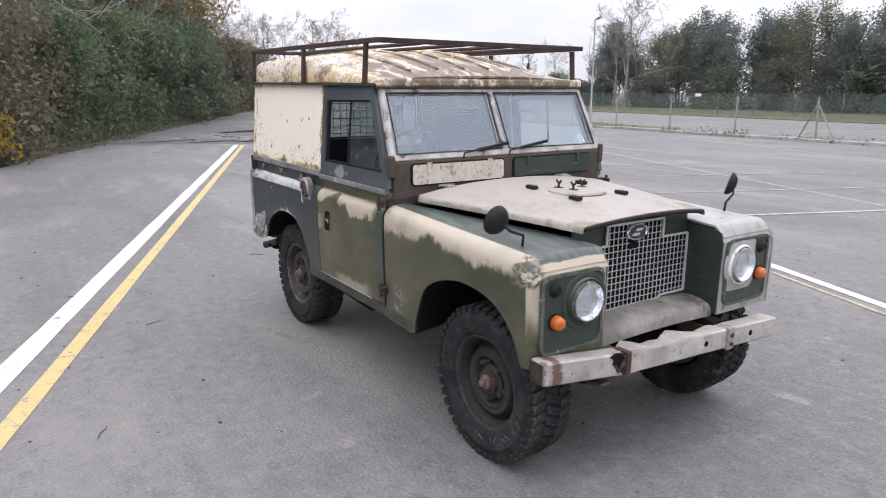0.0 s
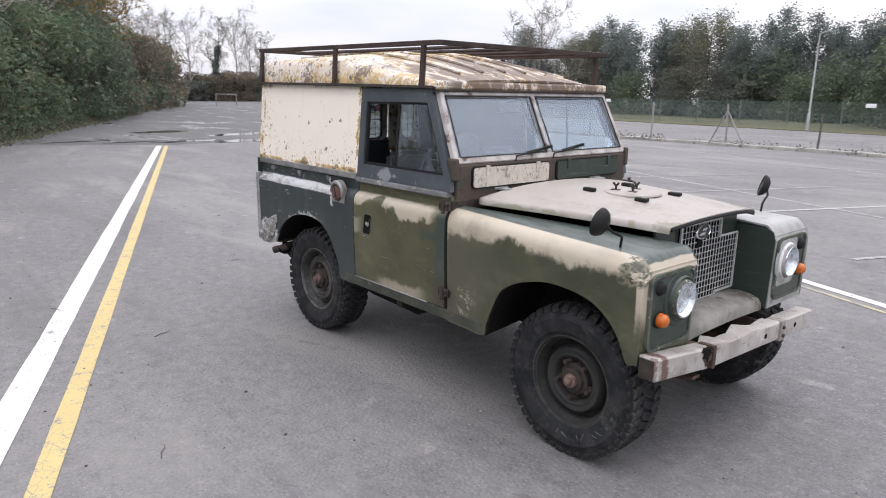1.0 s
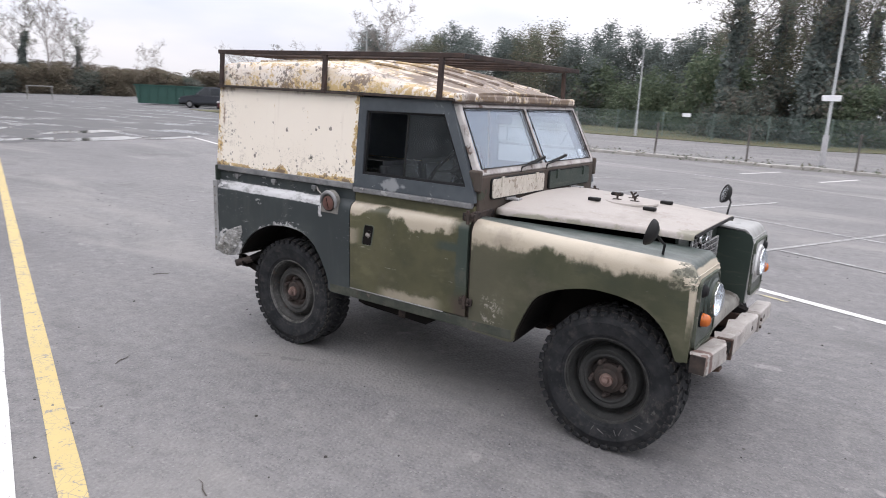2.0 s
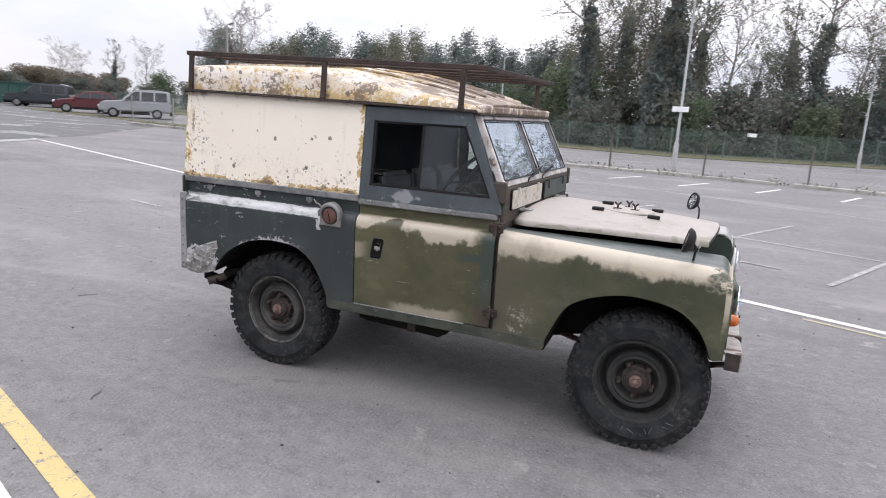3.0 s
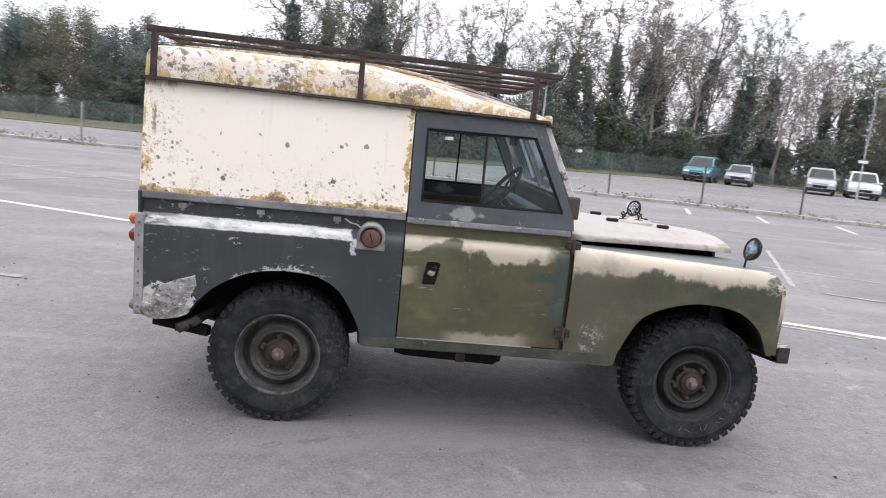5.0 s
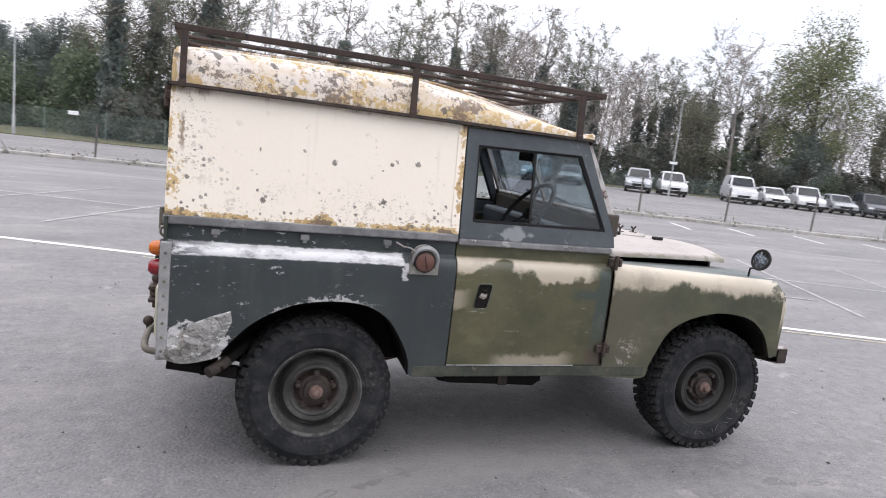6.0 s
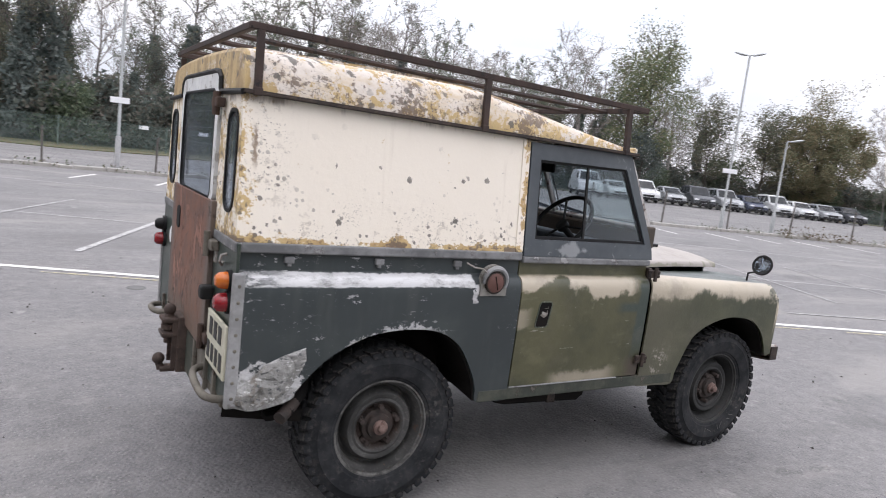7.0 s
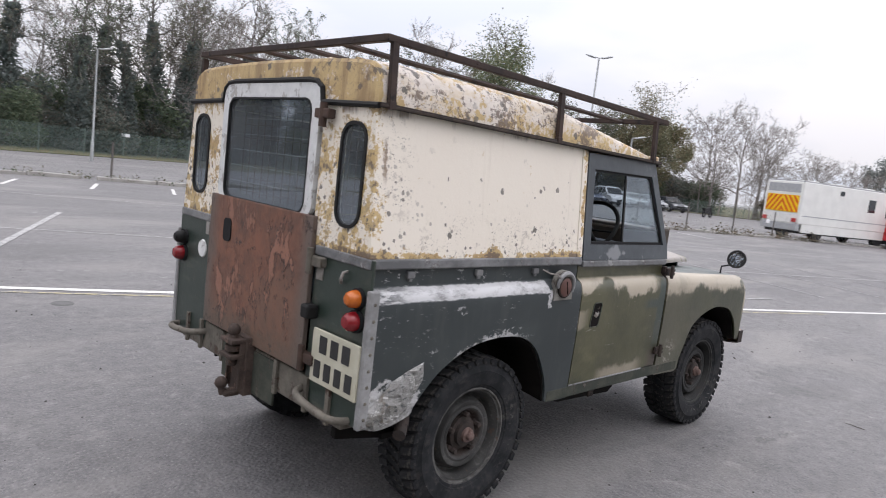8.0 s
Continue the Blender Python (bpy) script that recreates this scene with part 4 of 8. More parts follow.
def spots(n, colour, rag, scale, most, keep, amount, where=None):
    """Dark rust spots of many sizes, a share of the cells of a net."""
    x, y, z = n.xyz()
    flat = n.add("ShaderNodeCombineXYZ")                  # unrolled round the corner: along the side, then across the rear
    n.put(n.math("ADD", x, y), flat.inputs[0]), n.put(z, flat.inputs[2])
    c = n.cells(scale, vec=flat.outputs[0])
    r = n.add("ShaderNodeSeparateXYZ")
    n.put(c.outputs["Color"], r.inputs[0])
    d = n.math("ADD", c.outputs["Distance"], n.math("MULTIPLY", n.math("SUBTRACT", n.noise(scale * 3.2, 5, 0.75), 0.5), 0.62))
    size = n.math("MULTIPLY", n.math("POWER", r.outputs[1], 2.0), most)
    dot = n.math("MULTIPLY", n.math("LESS_THAN", d, n.math("ADD", size, 0.028)), n.math("GREATER_THAN", r.outputs[0], keep))
    if where is not None:
        dot = n.math("MULTIPLY", dot, where)
    return n.mix(n.math("MULTIPLY", dot, amount), colour, n.mix(n.noise(90, 2), (0.07, 0.062, 0.055), (0.17, 0.15, 0.13)))


def hardtop_material(name, roof=False):
    n = Nodes(name, 0.55)
    x, y, z = n.xyz()
    rag, soft = n.noise(8, 6, 0.65), n.noise(2.2, 4)
    fine, flake = n.noise(45, 5, 0.7), n.noise(19, 6, 0.72)
    ochre = n.mix(fine, (0.46, 0.32, 0.135), (0.63, 0.475, 0.245))
    ochre = n.mix(n.math("MULTIPLY", n.step(n.noise(3.2, 5, 0.6), 0.45, 0.65), 0.5), ochre, (0.36, 0.225, 0.09))
    brown = n.mix(fine, (0.075, 0.05, 0.038), (0.20, 0.14, 0.10))
    if roof:
        cream = n.mix(soft, (0.68, 0.61, 0.54), (0.76, 0.70, 0.64))
        cream = n.mix(n.math("MULTIPLY", n.step(flake, 0.45, 0.62), 0.5), cream, (0.52, 0.45, 0.38))
        cream = n.mix(n.math("MULTIPLY", n.step(n.noise(4.2, 6, 0.7, stretch=(0.5, 1, 1.6)), 0.46, 0.62), 0.6), cream, (0.60, 0.46, 0.26))
        worn = n.math("ADD", n.math("MULTIPLY", rag, 0.38), n.math("ADD", n.math("MULTIPLY", flake, 0.36), n.math("MULTIPLY", n.noise(38, 6, 0.75), 0.26)))
        top = n.step(z, 1.81, 1.855)
        low = n.step(z, 1.78, 1.71)
        rear = n.step(x, -0.672, -0.684)
        push = n.math("ADD", n.math("MULTIPLY", top, 0.055), n.math("ADD", n.math("MULTIPLY", low, 0.035), n.math("MULTIPLY", rear, 0.125)))
        ahead = n.math("ADD", n.math("MULTIPLY", n.math("MULTIPLY", low, n.math("MULTIPLY", n.step(x, -0.3, 0.3), n.step(x, 1.15, 1.0))), 0.04), n.math("MULTIPLY", n.step(x, 0.35, 0.60), 0.015))
        colour = n.mix(n.step(n.math("ADD", n.math("ADD", worn, push), ahead), 0.545, 0.575), cream, ochre)
        rust = n.math("ADD", n.math("MULTIPLY", n.noise(34, 6, 0.75), 0.6), n.math("MULTIPLY", n.noise(5, 4), 0.4))
        colour = n.mix(n.math("MULTIPLY", n.step(rust, 0.54, 0.575), n.lerp(rear, 0.85, 0.6)), colour, brown)
        fleck = n.math("MULTIPLY", n.step(n.noise(75, 5, 0.75), 0.565, 0.60), n.step(n.noise(6, 4), 0.40, 0.56))
        colour = n.mix(n.math("MULTIPLY", fleck, n.lerp(rear, 0.8, 0.35)), colour, (0.16, 0.125, 0.105))
        colour = spots(n, colour, rag, 14, 0.20, 0.40, 0.9)
        colour = spots(n, colour, rag, 27, 0.34, 0.30, 0.75, n.step(n.noise(4.5, 3), 0.42, 0.52))
        front = n.math("MULTIPLY", n.step(x, 0.35, 0.8), n.step(n.noise(6, 6, 0.72, stretch=(0.6, 2.0, 1)), 0.40, 0.52))
        front = n.math("MULTIPLY", front, n.step(n.math("ABSOLUTE", y), 0.72, 0.60))
        colour = n.mix(n.math("MULTIPLY", front, 0.92), colour, brown)
        streak = n.math("MULTIPLY", rear, n.step(n.noise(6, 6, 0.7, stretch=(1, 2.2, 0.35)), 0.46, 0.64))
        colour = n.mix(n.math("MULTIPLY", streak, 0.6), colour, (0.20, 0.115, 0.055))
    else:
        cream = n.mix(soft, (0.77, 0.70, 0.60), (0.83, 0.77, 0.675))
        edge = n.math("MAXIMUM", n.math("MAXIMUM", n.math("MULTIPLY", n.step(x, -0.56, -0.68), 0.62), n.step(x, 0.555, 0.59)), n.math("MAXIMUM", n.math("ADD", n.math("MULTIPLY", n.step(z, 1.235, 1.17), 0.75), n.math("MULTIPLY", n.step(z, 1.190, 1.168), 0.45)), n.math("MULTIPLY", n.step(x, -0.678, -0.684), 0.72)))
        edge = n.math("ADD", n.math("MULTIPLY", edge, 0.135), n.math("ADD", n.math("MULTIPLY", rag, 0.34), n.math("ADD", n.math("MULTIPLY", flake, 0.36), n.math("MULTIPLY", n.noise(34, 6, 0.75), 0.30))))
        edge = n.math("SUBTRACT", edge, n.math("MULTIPLY", n.math("MULTIPLY", n.step(z, 1.27, 1.20), n.step(n.math("ABSOLUTE", n.math("SUBTRACT", n.noise(2.6, 3, 0.5, stretch=(1, 1, 0.1)), 0.5)), 0.02, 0.09)), n.math("MULTIPLY", n.step(x, -0.50, -0.42), 0.075)))
        colour = n.mix(n.step(edge, 0.598, 0.614), cream, ochre)
        colour = n.mix(n.math("MULTIPLY", n.step(edge, 0.665, 0.685), 0.9), colour, brown)
        low = n.step(n.math("ADD", n.math("SUBTRACT", 1.70, z), n.math("MULTIPLY", rag, 0.3)), 0.20, 0.45)
        colour = spots(n, colour, rag, 7.5, 0.12, 0.30, 0.95, low)
        colour = spots(n, colour, rag, 15, 0.15, 0.36, 0.92, low)
        bottom = n.step(n.math("ADD", n.math("SUBTRACT", 1.5, z), n.math("MULTIPLY", rag, 0.4)), 0.25, 0.5)
        colour = spots(n, colour, rag, 38, 0.25, 0.45, 0.85, bottom)
        behind = n.math("MULTIPLY", n.step(n.math("ADD", x, n.math("MULTIPLY", rag, 0.25)), -0.25, -0.50), n.step(z, 1.60, 1.40))
        colour = spots(n, colour, rag, 36, 0.30, 0.18, 0.85, behind)
        line = n.math("MULTIPLY", n.step(n.math("ABSOLUTE", n.math("ADD", n.math("ADD", x, 0.648), n.math("MULTIPLY", n.math("SUBTRACT", flake, 0.5), 0.09))), 0.014, 0.002), n.math("MULTIPLY", n.step(z, 1.41, 1.47), n.step(z, 1.60, 1.55)))
        colour = n.mix(n.math("MULTIPLY", line, 0.8), colour, (0.17, 0.095, 0.045))
        dust = n.math("MULTIPLY", n.step(n.noise(95, 5, 0.75), 0.575, 0.61), n.math("MULTIPLY", n.step(n.noise(7, 4), 0.46, 0.58), n.math("MAXIMUM", n.step(z, 1.40, 1.18), n.step(x, -0.40, -0.62))))
        colour = n.mix(n.math("MULTIPLY", dust, 0.85), colour, (0.13, 0.105, 0.088))
        head = n.math("MULTIPLY", n.step(n.math("ADD", z, n.math("MULTIPLY", rag, 0.03)), 1.665, 1.690), n.step(n.noise(4, 5, 0.7, stretch=(1, 1, 0.2)), 0.50, 0.60))
        colour = n.mix(n.math("MULTIPLY", head, 0.8), colour, (0.16, 0.12, 0.095))
        grime = n.math("MULTIPLY", n.step(flake, 0.56, 0.64), n.math("MAXIMUM", n.step(z, 1.36, 1.18), n.step(x, -0.45, -0.66)))
        colour = n.mix(n.math("MULTIPLY", grime, 0.5), colour, (0.24, 0.195, 0.155))
        runs = n.noise(10, 5, 0.6, stretch=(2.5, 1.0, 0.18))
        colour = n.mix(n.math("MULTIPLY", n.step(runs, 0.58, 0.72), 0.14), colour, (0.42, 0.34, 0.26))
    n.bump(n.math("ADD", rag, n.math("MULTIPLY", fine, 0.6)), 0.2, 0.008)
    return n.done(colour, n.lerp(rag, 0.38, 0.66))


def rust_material(name, a, b, c, scale=7.0):
    n = Nodes(name, 0.75)
    n.p.inputs["Specular IOR Level"].default_value = 0.25
    rag, fine, drip = n.noise(scale, 6, 0.7), n.noise(50, 4), n.noise(scale * 1.5, 6, 0.72, stretch=(1, 1, 0.8))
    colour = n.mix(n.step(rag, 0.35, 0.65), a, b)
    colour = n.mix(n.step(drip, 0.58, 0.62), colour, c)
    edge = n.math("MULTIPLY", n.step(drip, 0.56, 0.58), n.step(drip, 0.62, 0.60))
    colour = n.mix(n.math("MULTIPLY", edge, 0.35), colour, (0.05, 0.03, 0.025))
    n.bump(n.math("ADD", n.step(drip, 0.56, 0.62), n.math("MULTIPLY", fine, 0.4)), 0.4, 0.006)
    return n.done(colour, n.lerp(rag, 0.6, 0.9))


def rear_door_material():
    """Red-brown primer, rust stains and a tan, rubbed lower half."""
    n = Nodes("rusty_primer", 0.7)
    x, y, z = n.xyz()
    big, rag, fine = n.noise(2.6, 5), n.noise(9, 6, 0.7), n.noise(55, 4, 0.7)
    colour = n.mix(n.step(rag, 0.35, 0.65), (0.125, 0.060, 0.040), (0.215, 0.092, 0.056))
    tan = n.step(n.math("ADD", n.math("SUBTRACT", 1.28, z), n.math("MULTIPLY", n.math("SUBTRACT", big, 0.5), 0.9)), 0.30, 0.55)
    colour = n.mix(n.math("MULTIPLY", tan, 0.40), colour, (0.155, 0.105, 0.075))
    side = n.step(n.math("ADD", n.math("ABSOLUTE", y), n.math("MULTIPLY", rag, 0.2)), 0.42, 0.53)
    colour = n.mix(n.math("MULTIPLY", side, 0.8), colour, (0.115, 0.10, 0.088))
    flakes = n.noise(7.5, 7, 0.74, stretch=(1, 1.3, 0.55))
    edge = n.math("MULTIPLY", n.step(flakes, 0.550, 0.560), n.step(flakes, 0.580, 0.568))
    colour = n.mix(n.math("MULTIPLY", n.step(flakes, 0.565, 0.580), 0.85), colour, n.mix(n.noise(20, 4), (0.25, 0.108, 0.070), (0.33, 0.165, 0.115)))
    colour = n.mix(n.math("MULTIPLY", edge, n.step(n.noise(3.0, 3), 0.42, 0.58)), colour, (0.045, 0.026, 0.02))
    colour = n.mix(n.math("MULTIPLY", n.step(fine, 0.60, 0.68), 0.5), colour, (0.07, 0.045, 0.035))
    pits = n.math("MULTIPLY", n.step(n.noise(20, 6, 0.75), 0.56, 0.60), n.step(n.noise(4.5, 4), 0.46, 0.58))
    colour = n.mix(n.math("MULTIPLY", pits, 0.85), colour, (0.040, 0.024, 0.019))
    foot = n.step(n.math("ADD", z, n.math("MULTIPLY", n.math("SUBTRACT", rag, 0.5), 0.3)), 0.80, 0.66)
    colour = n.mix(n.math("MULTIPLY", foot, 0.5), colour, (0.085, 0.075, 0.058))
    n.bump(n.math("ADD", n.math("MULTIPLY", n.step(flakes, 0.54, 0.575), 2.0), n.math("MULTIPLY", fine, 0.5)), 0.7, 0.008)
    return n.done(colour, n.lerp(rag, 0.5, 0.8))


def rim_material(name="grimy_steel_wheel", tone=1.0):
    """Grimy wheel steel: brown with rust at the middle, dusty grey on the dish, rubbed pale on the flange."""
    n = Nodes(name, 0.7)
    n.p.inputs["Specular IOR Level"].default_value = 0.3
    x, y, z = n.xyz()
    r = n.math("POWER", n.math("ADD", n.math("MULTIPLY", x, x), n.math("MULTIPLY", z, z)), 0.5)
    rag, fine, big = n.noise(16, 6, 0.7), n.noise(70, 4, 0.7), n.noise(5, 4)
    rr = n.math("ADD", r, n.math("MULTIPLY", n.math("SUBTRACT", rag, 0.5), 0.035))
    colour = n.mix(n.step(big, 0.35, 0.65), (0.028, 0.028, 0.027), (0.068, 0.067, 0.064))
    colour = n.mix(n.math("MULTIPLY", n.step(rr, 0.118, 0.095), 0.8), colour, (0.046, 0.030, 0.024))
    colour = n.mix(n.math("MULTIPLY", n.step(n.math("ADD", fine, n.math("MULTIPLY", big, 0.4)), 0.74, 0.88), 0.45), colour, (0.135, 0.130, 0.122))
    colour = n.mix(n.math("MULTIPLY", n.step(rr, 0.203, 0.214), n.lerp(n.step(rag, 0.42, 0.6), 0.2, 0.8)), colour, (0.150, 0.146, 0.138))
    colour = n.mix(n.math("MULTIPLY", n.step(n.noise(24, 5, 0.7), 0.60, 0.66), 0.6), colour, (0.085, 0.048, 0.034))
    colour = n.mix(1.0 - tone, colour, (0.012, 0.013, 0.013))
    n.bump(n.math("ADD", rag, n.math("MULTIPLY", fine, 0.6)), 0.35, 0.006)
    return n.done(colour, n.lerp(rag, 0.5, 0.85))


def torn_material():
    """Aluminium scraped bare and crumpled: dull grey, white flakes, remnants of slate paint, brown dirt."""
    n = Nodes("scraped_aluminium", 0.55)
    big, flake, fine = n.noise(9, 5, 0.65), n.noise(26, 6, 0.75, stretch=(0.8, 1, 1.4)), n.noise(70, 4, 0.7)
    colour = n.mix(n.step(big, 0.35, 0.65), (0.20, 0.196, 0.184), (0.36, 0.356, 0.345))
    colour = n.mix(n.step(flake, 0.56, 0.585), colour, (0.60, 0.60, 0.59))
    colour = n.mix(n.math("MULTIPLY", n.step(flake, 0.42, 0.39), 0.85), colour, (0.055, 0.062, 0.064))
    colour = n.mix(n.math("MULTIPLY", n.step(n.noise(14, 5, 0.7), 0.58, 0.66), 0.6), colour, (0.17, 0.135, 0.10))
    n.bump(n.math("ADD", n.math("MULTIPLY", big, 3.0), n.math("ADD", flake, fine)), 0.7, 0.012)
    return n.done(colour, n.lerp(flake, 0.4, 0.7), 0.15)


def bumper_material():
    """A bent galvanised bar: pinkish-grey dirt, pale rubbed metal, and rust where it was torn and cut."""
    n = Nodes("scuffed_galvanised_bar", 0.6)
    n.p.inputs["Specular IOR Level"].default_value = 0.35
    x, y, z = n.xyz()
    big, rag, fine = n.noise(4, 5), n.noise(13, 6, 0.7), n.noise(60, 4, 0.7)
    colour = n.mix(n.step(big, 0.35, 0.65), (0.30, 0.275, 0.255), (0.42, 0.395, 0.37))
    colour = n.mix(n.math("MULTIPLY", n.step(rag, 0.52, 0.66), 0.6), colour, (0.19, 0.165, 0.148))
    colour = n.mix(n.math("MULTIPLY", n.step(n.noise(20, 6, 0.75, stretch=(1, 0.5, 1)), 0.58, 0.64), 0.7), colour, (0.50, 0.485, 0.465))
    yy = n.math("ADD", y, n.math("MULTIPLY", n.math("SUBTRACT", rag, 0.5), 0.11))
    for at, wide, much in ((-0.735, 0.030, 0.85), (-0.335, 0.020, 0.85), (0.375, 0.026, 0.45), (-0.805, 0.014, 0.7)):
        near = n.step(n.math("ABSOLUTE", n.math("SUBTRACT", yy, at)), wide, wide * 0.45)
        colour = n.mix(n.math("MULTIPLY", near, much), colour, n.mix(fine, (0.075, 0.030, 0.022), (0.15, 0.070, 0.052)))
    colour = n.mix(n.math("MULTIPLY", n.step(n.noise(30, 5, 0.7), 0.62, 0.67), 0.75), colour, (0.10, 0.062, 0.048))
    n.bump(n.math("ADD", n.math("MULTIPLY", big, 2.5), n.math("ADD", rag, fine)), 0.35, 0.010)
    return n.done(colour, n.lerp(rag, 0.4, 0.7))


def frame_material():
    """Slate paint with scuffs, paler in one place below the window."""
    n = Nodes("slate_door_frame", 0.45)
    x, y, z = n.xyz()
    big, rag, fine = n.noise(5), n.noise(14, 6, 0.7), n.noise(60, 3)
    colour = n.mix(n.step(big, 0.3, 0.7), (0.042, 0.051, 0.060), (0.072, 0.084, 0.095))
    dx = n.math("MULTIPLY", n.math("ABSOLUTE", n.math("SUBTRACT", x, 0.89)), 0.55)
    dz = n.math("ABSOLUTE", n.math("SUBTRACT", z, 1.178))
    d = n.math("ADD", n.math("ADD", dx, dz), n.math("MULTIPLY", n.math("SUBTRACT", rag, 0.5), 0.10))
    colour = n.mix(n.math("MULTIPLY", n.step(d, 0.056, 0.036), 0.55), colour, (0.36, 0.37, 0.38))
    chips = n.math("MULTIPLY", n.step(n.noise(26, 5, 0.7), 0.62, 0.66), n.step(n.noise(4, 3), 0.48, 0.6))
    colour = n.mix(n.math("MULTIPLY", chips, 0.7), colour, (0.30, 0.31, 0.31))
    n.bump(fine, 0.12, 0.004)
    return n.done(colour, n.lerp(rag, 0.32, 0.55))


def glass_material(name, dirt, colour=(0.9, 0.94, 0.93), tint=1.0, sheen=0.016, rise=5.0):
    """A thin pane: clear, with a mirror sheen towards grazing angles and a pale film for dust, glare and reflected sky.
    """
    m = bpy.data.materials.new(name)
    m.use_nodes = True
    nt = m.node_tree
    nt.nodes.remove(nt.nodes["Principled BSDF"])
    out = nt.nodes["Material Output"]
    tr, gl, df = (nt.nodes.new(k) for k in ("ShaderNodeBsdfTransparent", "ShaderNodeBsdfGlossy", "ShaderNodeBsdfDiffuse"))
    tr.inputs[0].default_value = (*(c * tint for c in colour), 1)
    gl.inputs["Roughness"].default_value = 0.02
    gl.inputs["Color"].default_value = (0.76, 0.84, 0.95, 1)
    # bluish grey film: dust, plus glare and sky reflection put in as colour
    df.inputs[0].default_value = (0.46, 0.48, 0.51, 1)
    lw = nt.nodes.new("ShaderNodeLayerWeight")
    lw.inputs[0].default_value = 0.5
    power, fr = nt.nodes.new("ShaderNodeMath"), nt.nodes.new("ShaderNodeMath")
    power.operation, power.inputs[1].default_value = "POWER", rise
    fr.operation, fr.inputs[1].default_value, fr.inputs[2].default_value = "MULTIPLY_ADD", 0.8, sheen
    nt.links.new(lw.outputs["Facing"], power.inputs[0]), nt.links.new(power.outputs[0], fr.inputs[0])
    a, b = nt.nodes.new("ShaderNodeMixShader"), nt.nodes.new("ShaderNodeMixShader")
    nt.links.new(fr.outputs[0], a.inputs[0]), nt.links.new(tr.outputs[0], a.inputs[1]), nt.links.new(gl.outputs[0], a.inputs[2])
    nz = nt.nodes.new("ShaderNodeTexNoise")
    nz.inputs["Scale"].default_value = 2.5
    mu = nt.nodes.new("ShaderNodeMath")
    mu.operation = "MULTIPLY"
    mu.inputs[1].default_value = dirt * 2
    nt.links.new(nz.outputs[0], mu.inputs[0]), nt.links.new(mu.outputs[0], b.inputs[0])
    nt.links.new(a.outputs[0], b.inputs[1]), nt.links.new(df.outputs[0], b.inputs[2]), nt.links.new(b.outputs[0], out.inputs[0])
    return m


M_DOOR, M_WING, M_BONNET, M_GREEN, M_FAR_WING = (camo_material(f"camouflage_{k}", k) for k in ("door", "wing", "bonnet", "plain", "white"))
M_TUB, M_SIDE, M_ROOF = tub_material(), hardtop_material("flaking_cream_paint"), hardtop_material("flaking_roof_paint", True)
M_RUST = rust_material("rusted_steel", (0.050, 0.034, 0.028), (0.090, 0.058, 0.045), (0.036, 0.027, 0.023), 12)
M_DOOR_RUST = rear_door_material()
M_GUTTER = rust_material("dark_rusty_gutter", (0.030, 0.025, 0.023), (0.065, 0.048, 0.040), (0.022, 0.02, 0.02), 12)
M_SILL = rust_material("dirty_green_sill", (0.040, 0.046, 0.038), (0.075, 0.078, 0.062), (0.11, 0.10, 0.085), 8)
M_SCREEN_FRAME = rust_material("worn_screen_frame", (0.28, 0.255, 0.24), (0.46, 0.44, 0.425), (0.12, 0.085, 0.07), 9)
M_UNDER = rust_material("dirty_chassis_paint", (0.10, 0.09, 0.075), (0.17, 0.155, 0.13), (0.075, 0.05, 0.038), 9)
M_UNDER_PALE = rust_material("dirty_galvanised_sheet", (0.14, 0.135, 0.12), (0.25, 0.24, 0.22), (0.105, 0.095, 0.078), 5)
M_OLD_GALV = rust_material("dirty_galvanised_tube", (0.22, 0.20, 0.18), (0.33, 0.31, 0.29), (0.13, 0.09, 0.07), 9)
M_REFLECTOR = plain("headlamp_reflector", (0.80, 0.82, 0.85), (0.93, 0.94, 0.95), 0.16, 1.0, 24, 0.55, 60)
M_BULK = rust_material("brown_primer_on_green", (0.062, 0.053, 0.045), (0.082, 0.063, 0.052), (0.055, 0.062, 0.045), 4)
M_FRAME = frame_material()
M_RACK = rust_material("rusty_brown_tube", (0.034, 0.026, 0.024), (0.062, 0.043, 0.037), (0.024, 0.022, 0.022), 9)
M_BUMPER = bumper_material()
M_CORNER = rust_material("bare_corner_strip", (0.22, 0.22, 0.22), (0.34, 0.34, 0.34), (0.15, 0.145, 0.14), 7)
M_BEAD = rust_material("rubbed_green_edge", (0.055, 0.068, 0.052), (0.11, 0.12, 0.095), (0.30, 0.30, 0.27), 14)
M_HITCH = rust_material("rusty_dark_steel", (0.048, 0.036, 0.031), (0.085, 0.062, 0.052), (0.13, 0.085, 0.066), 16)
M_RIM, M_DARK_RIM = rim_material(), rim_material("black_painted_wheel", 0.32)
M_HUB = rust_material("rusty_hub", (0.030, 0.026, 0.024), (0.054, 0.041, 0.036), (0.03, 0.025, 0.022), 20)
M_HUB_CAP = rust_material("pinkish_hub_end", (0.145, 0.098, 0.085), (0.20, 0.138, 0.122), (0.12, 0.07, 0.055), 25)
M_LENS = glass_material("headlamp_glass", 0.03, (0.96, 0.97, 0.97), sheen=0.05)
M_GRILLE = plain("dull_silver_wire", (0.46, 0.465, 0.47), (0.66, 0.665, 0.67), 0.45, 0.2, 9)
M_CAPPING = rust_material("dull_capping", (0.125, 0.127, 0.130), (0.235, 0.237, 0.240), (0.30, 0.30, 0.297), 6)
M_INNER = plain("slate_inner_paint", (0.060, 0.070, 0.086), (0.095, 0.110, 0.130), 0.6, 0, 4)
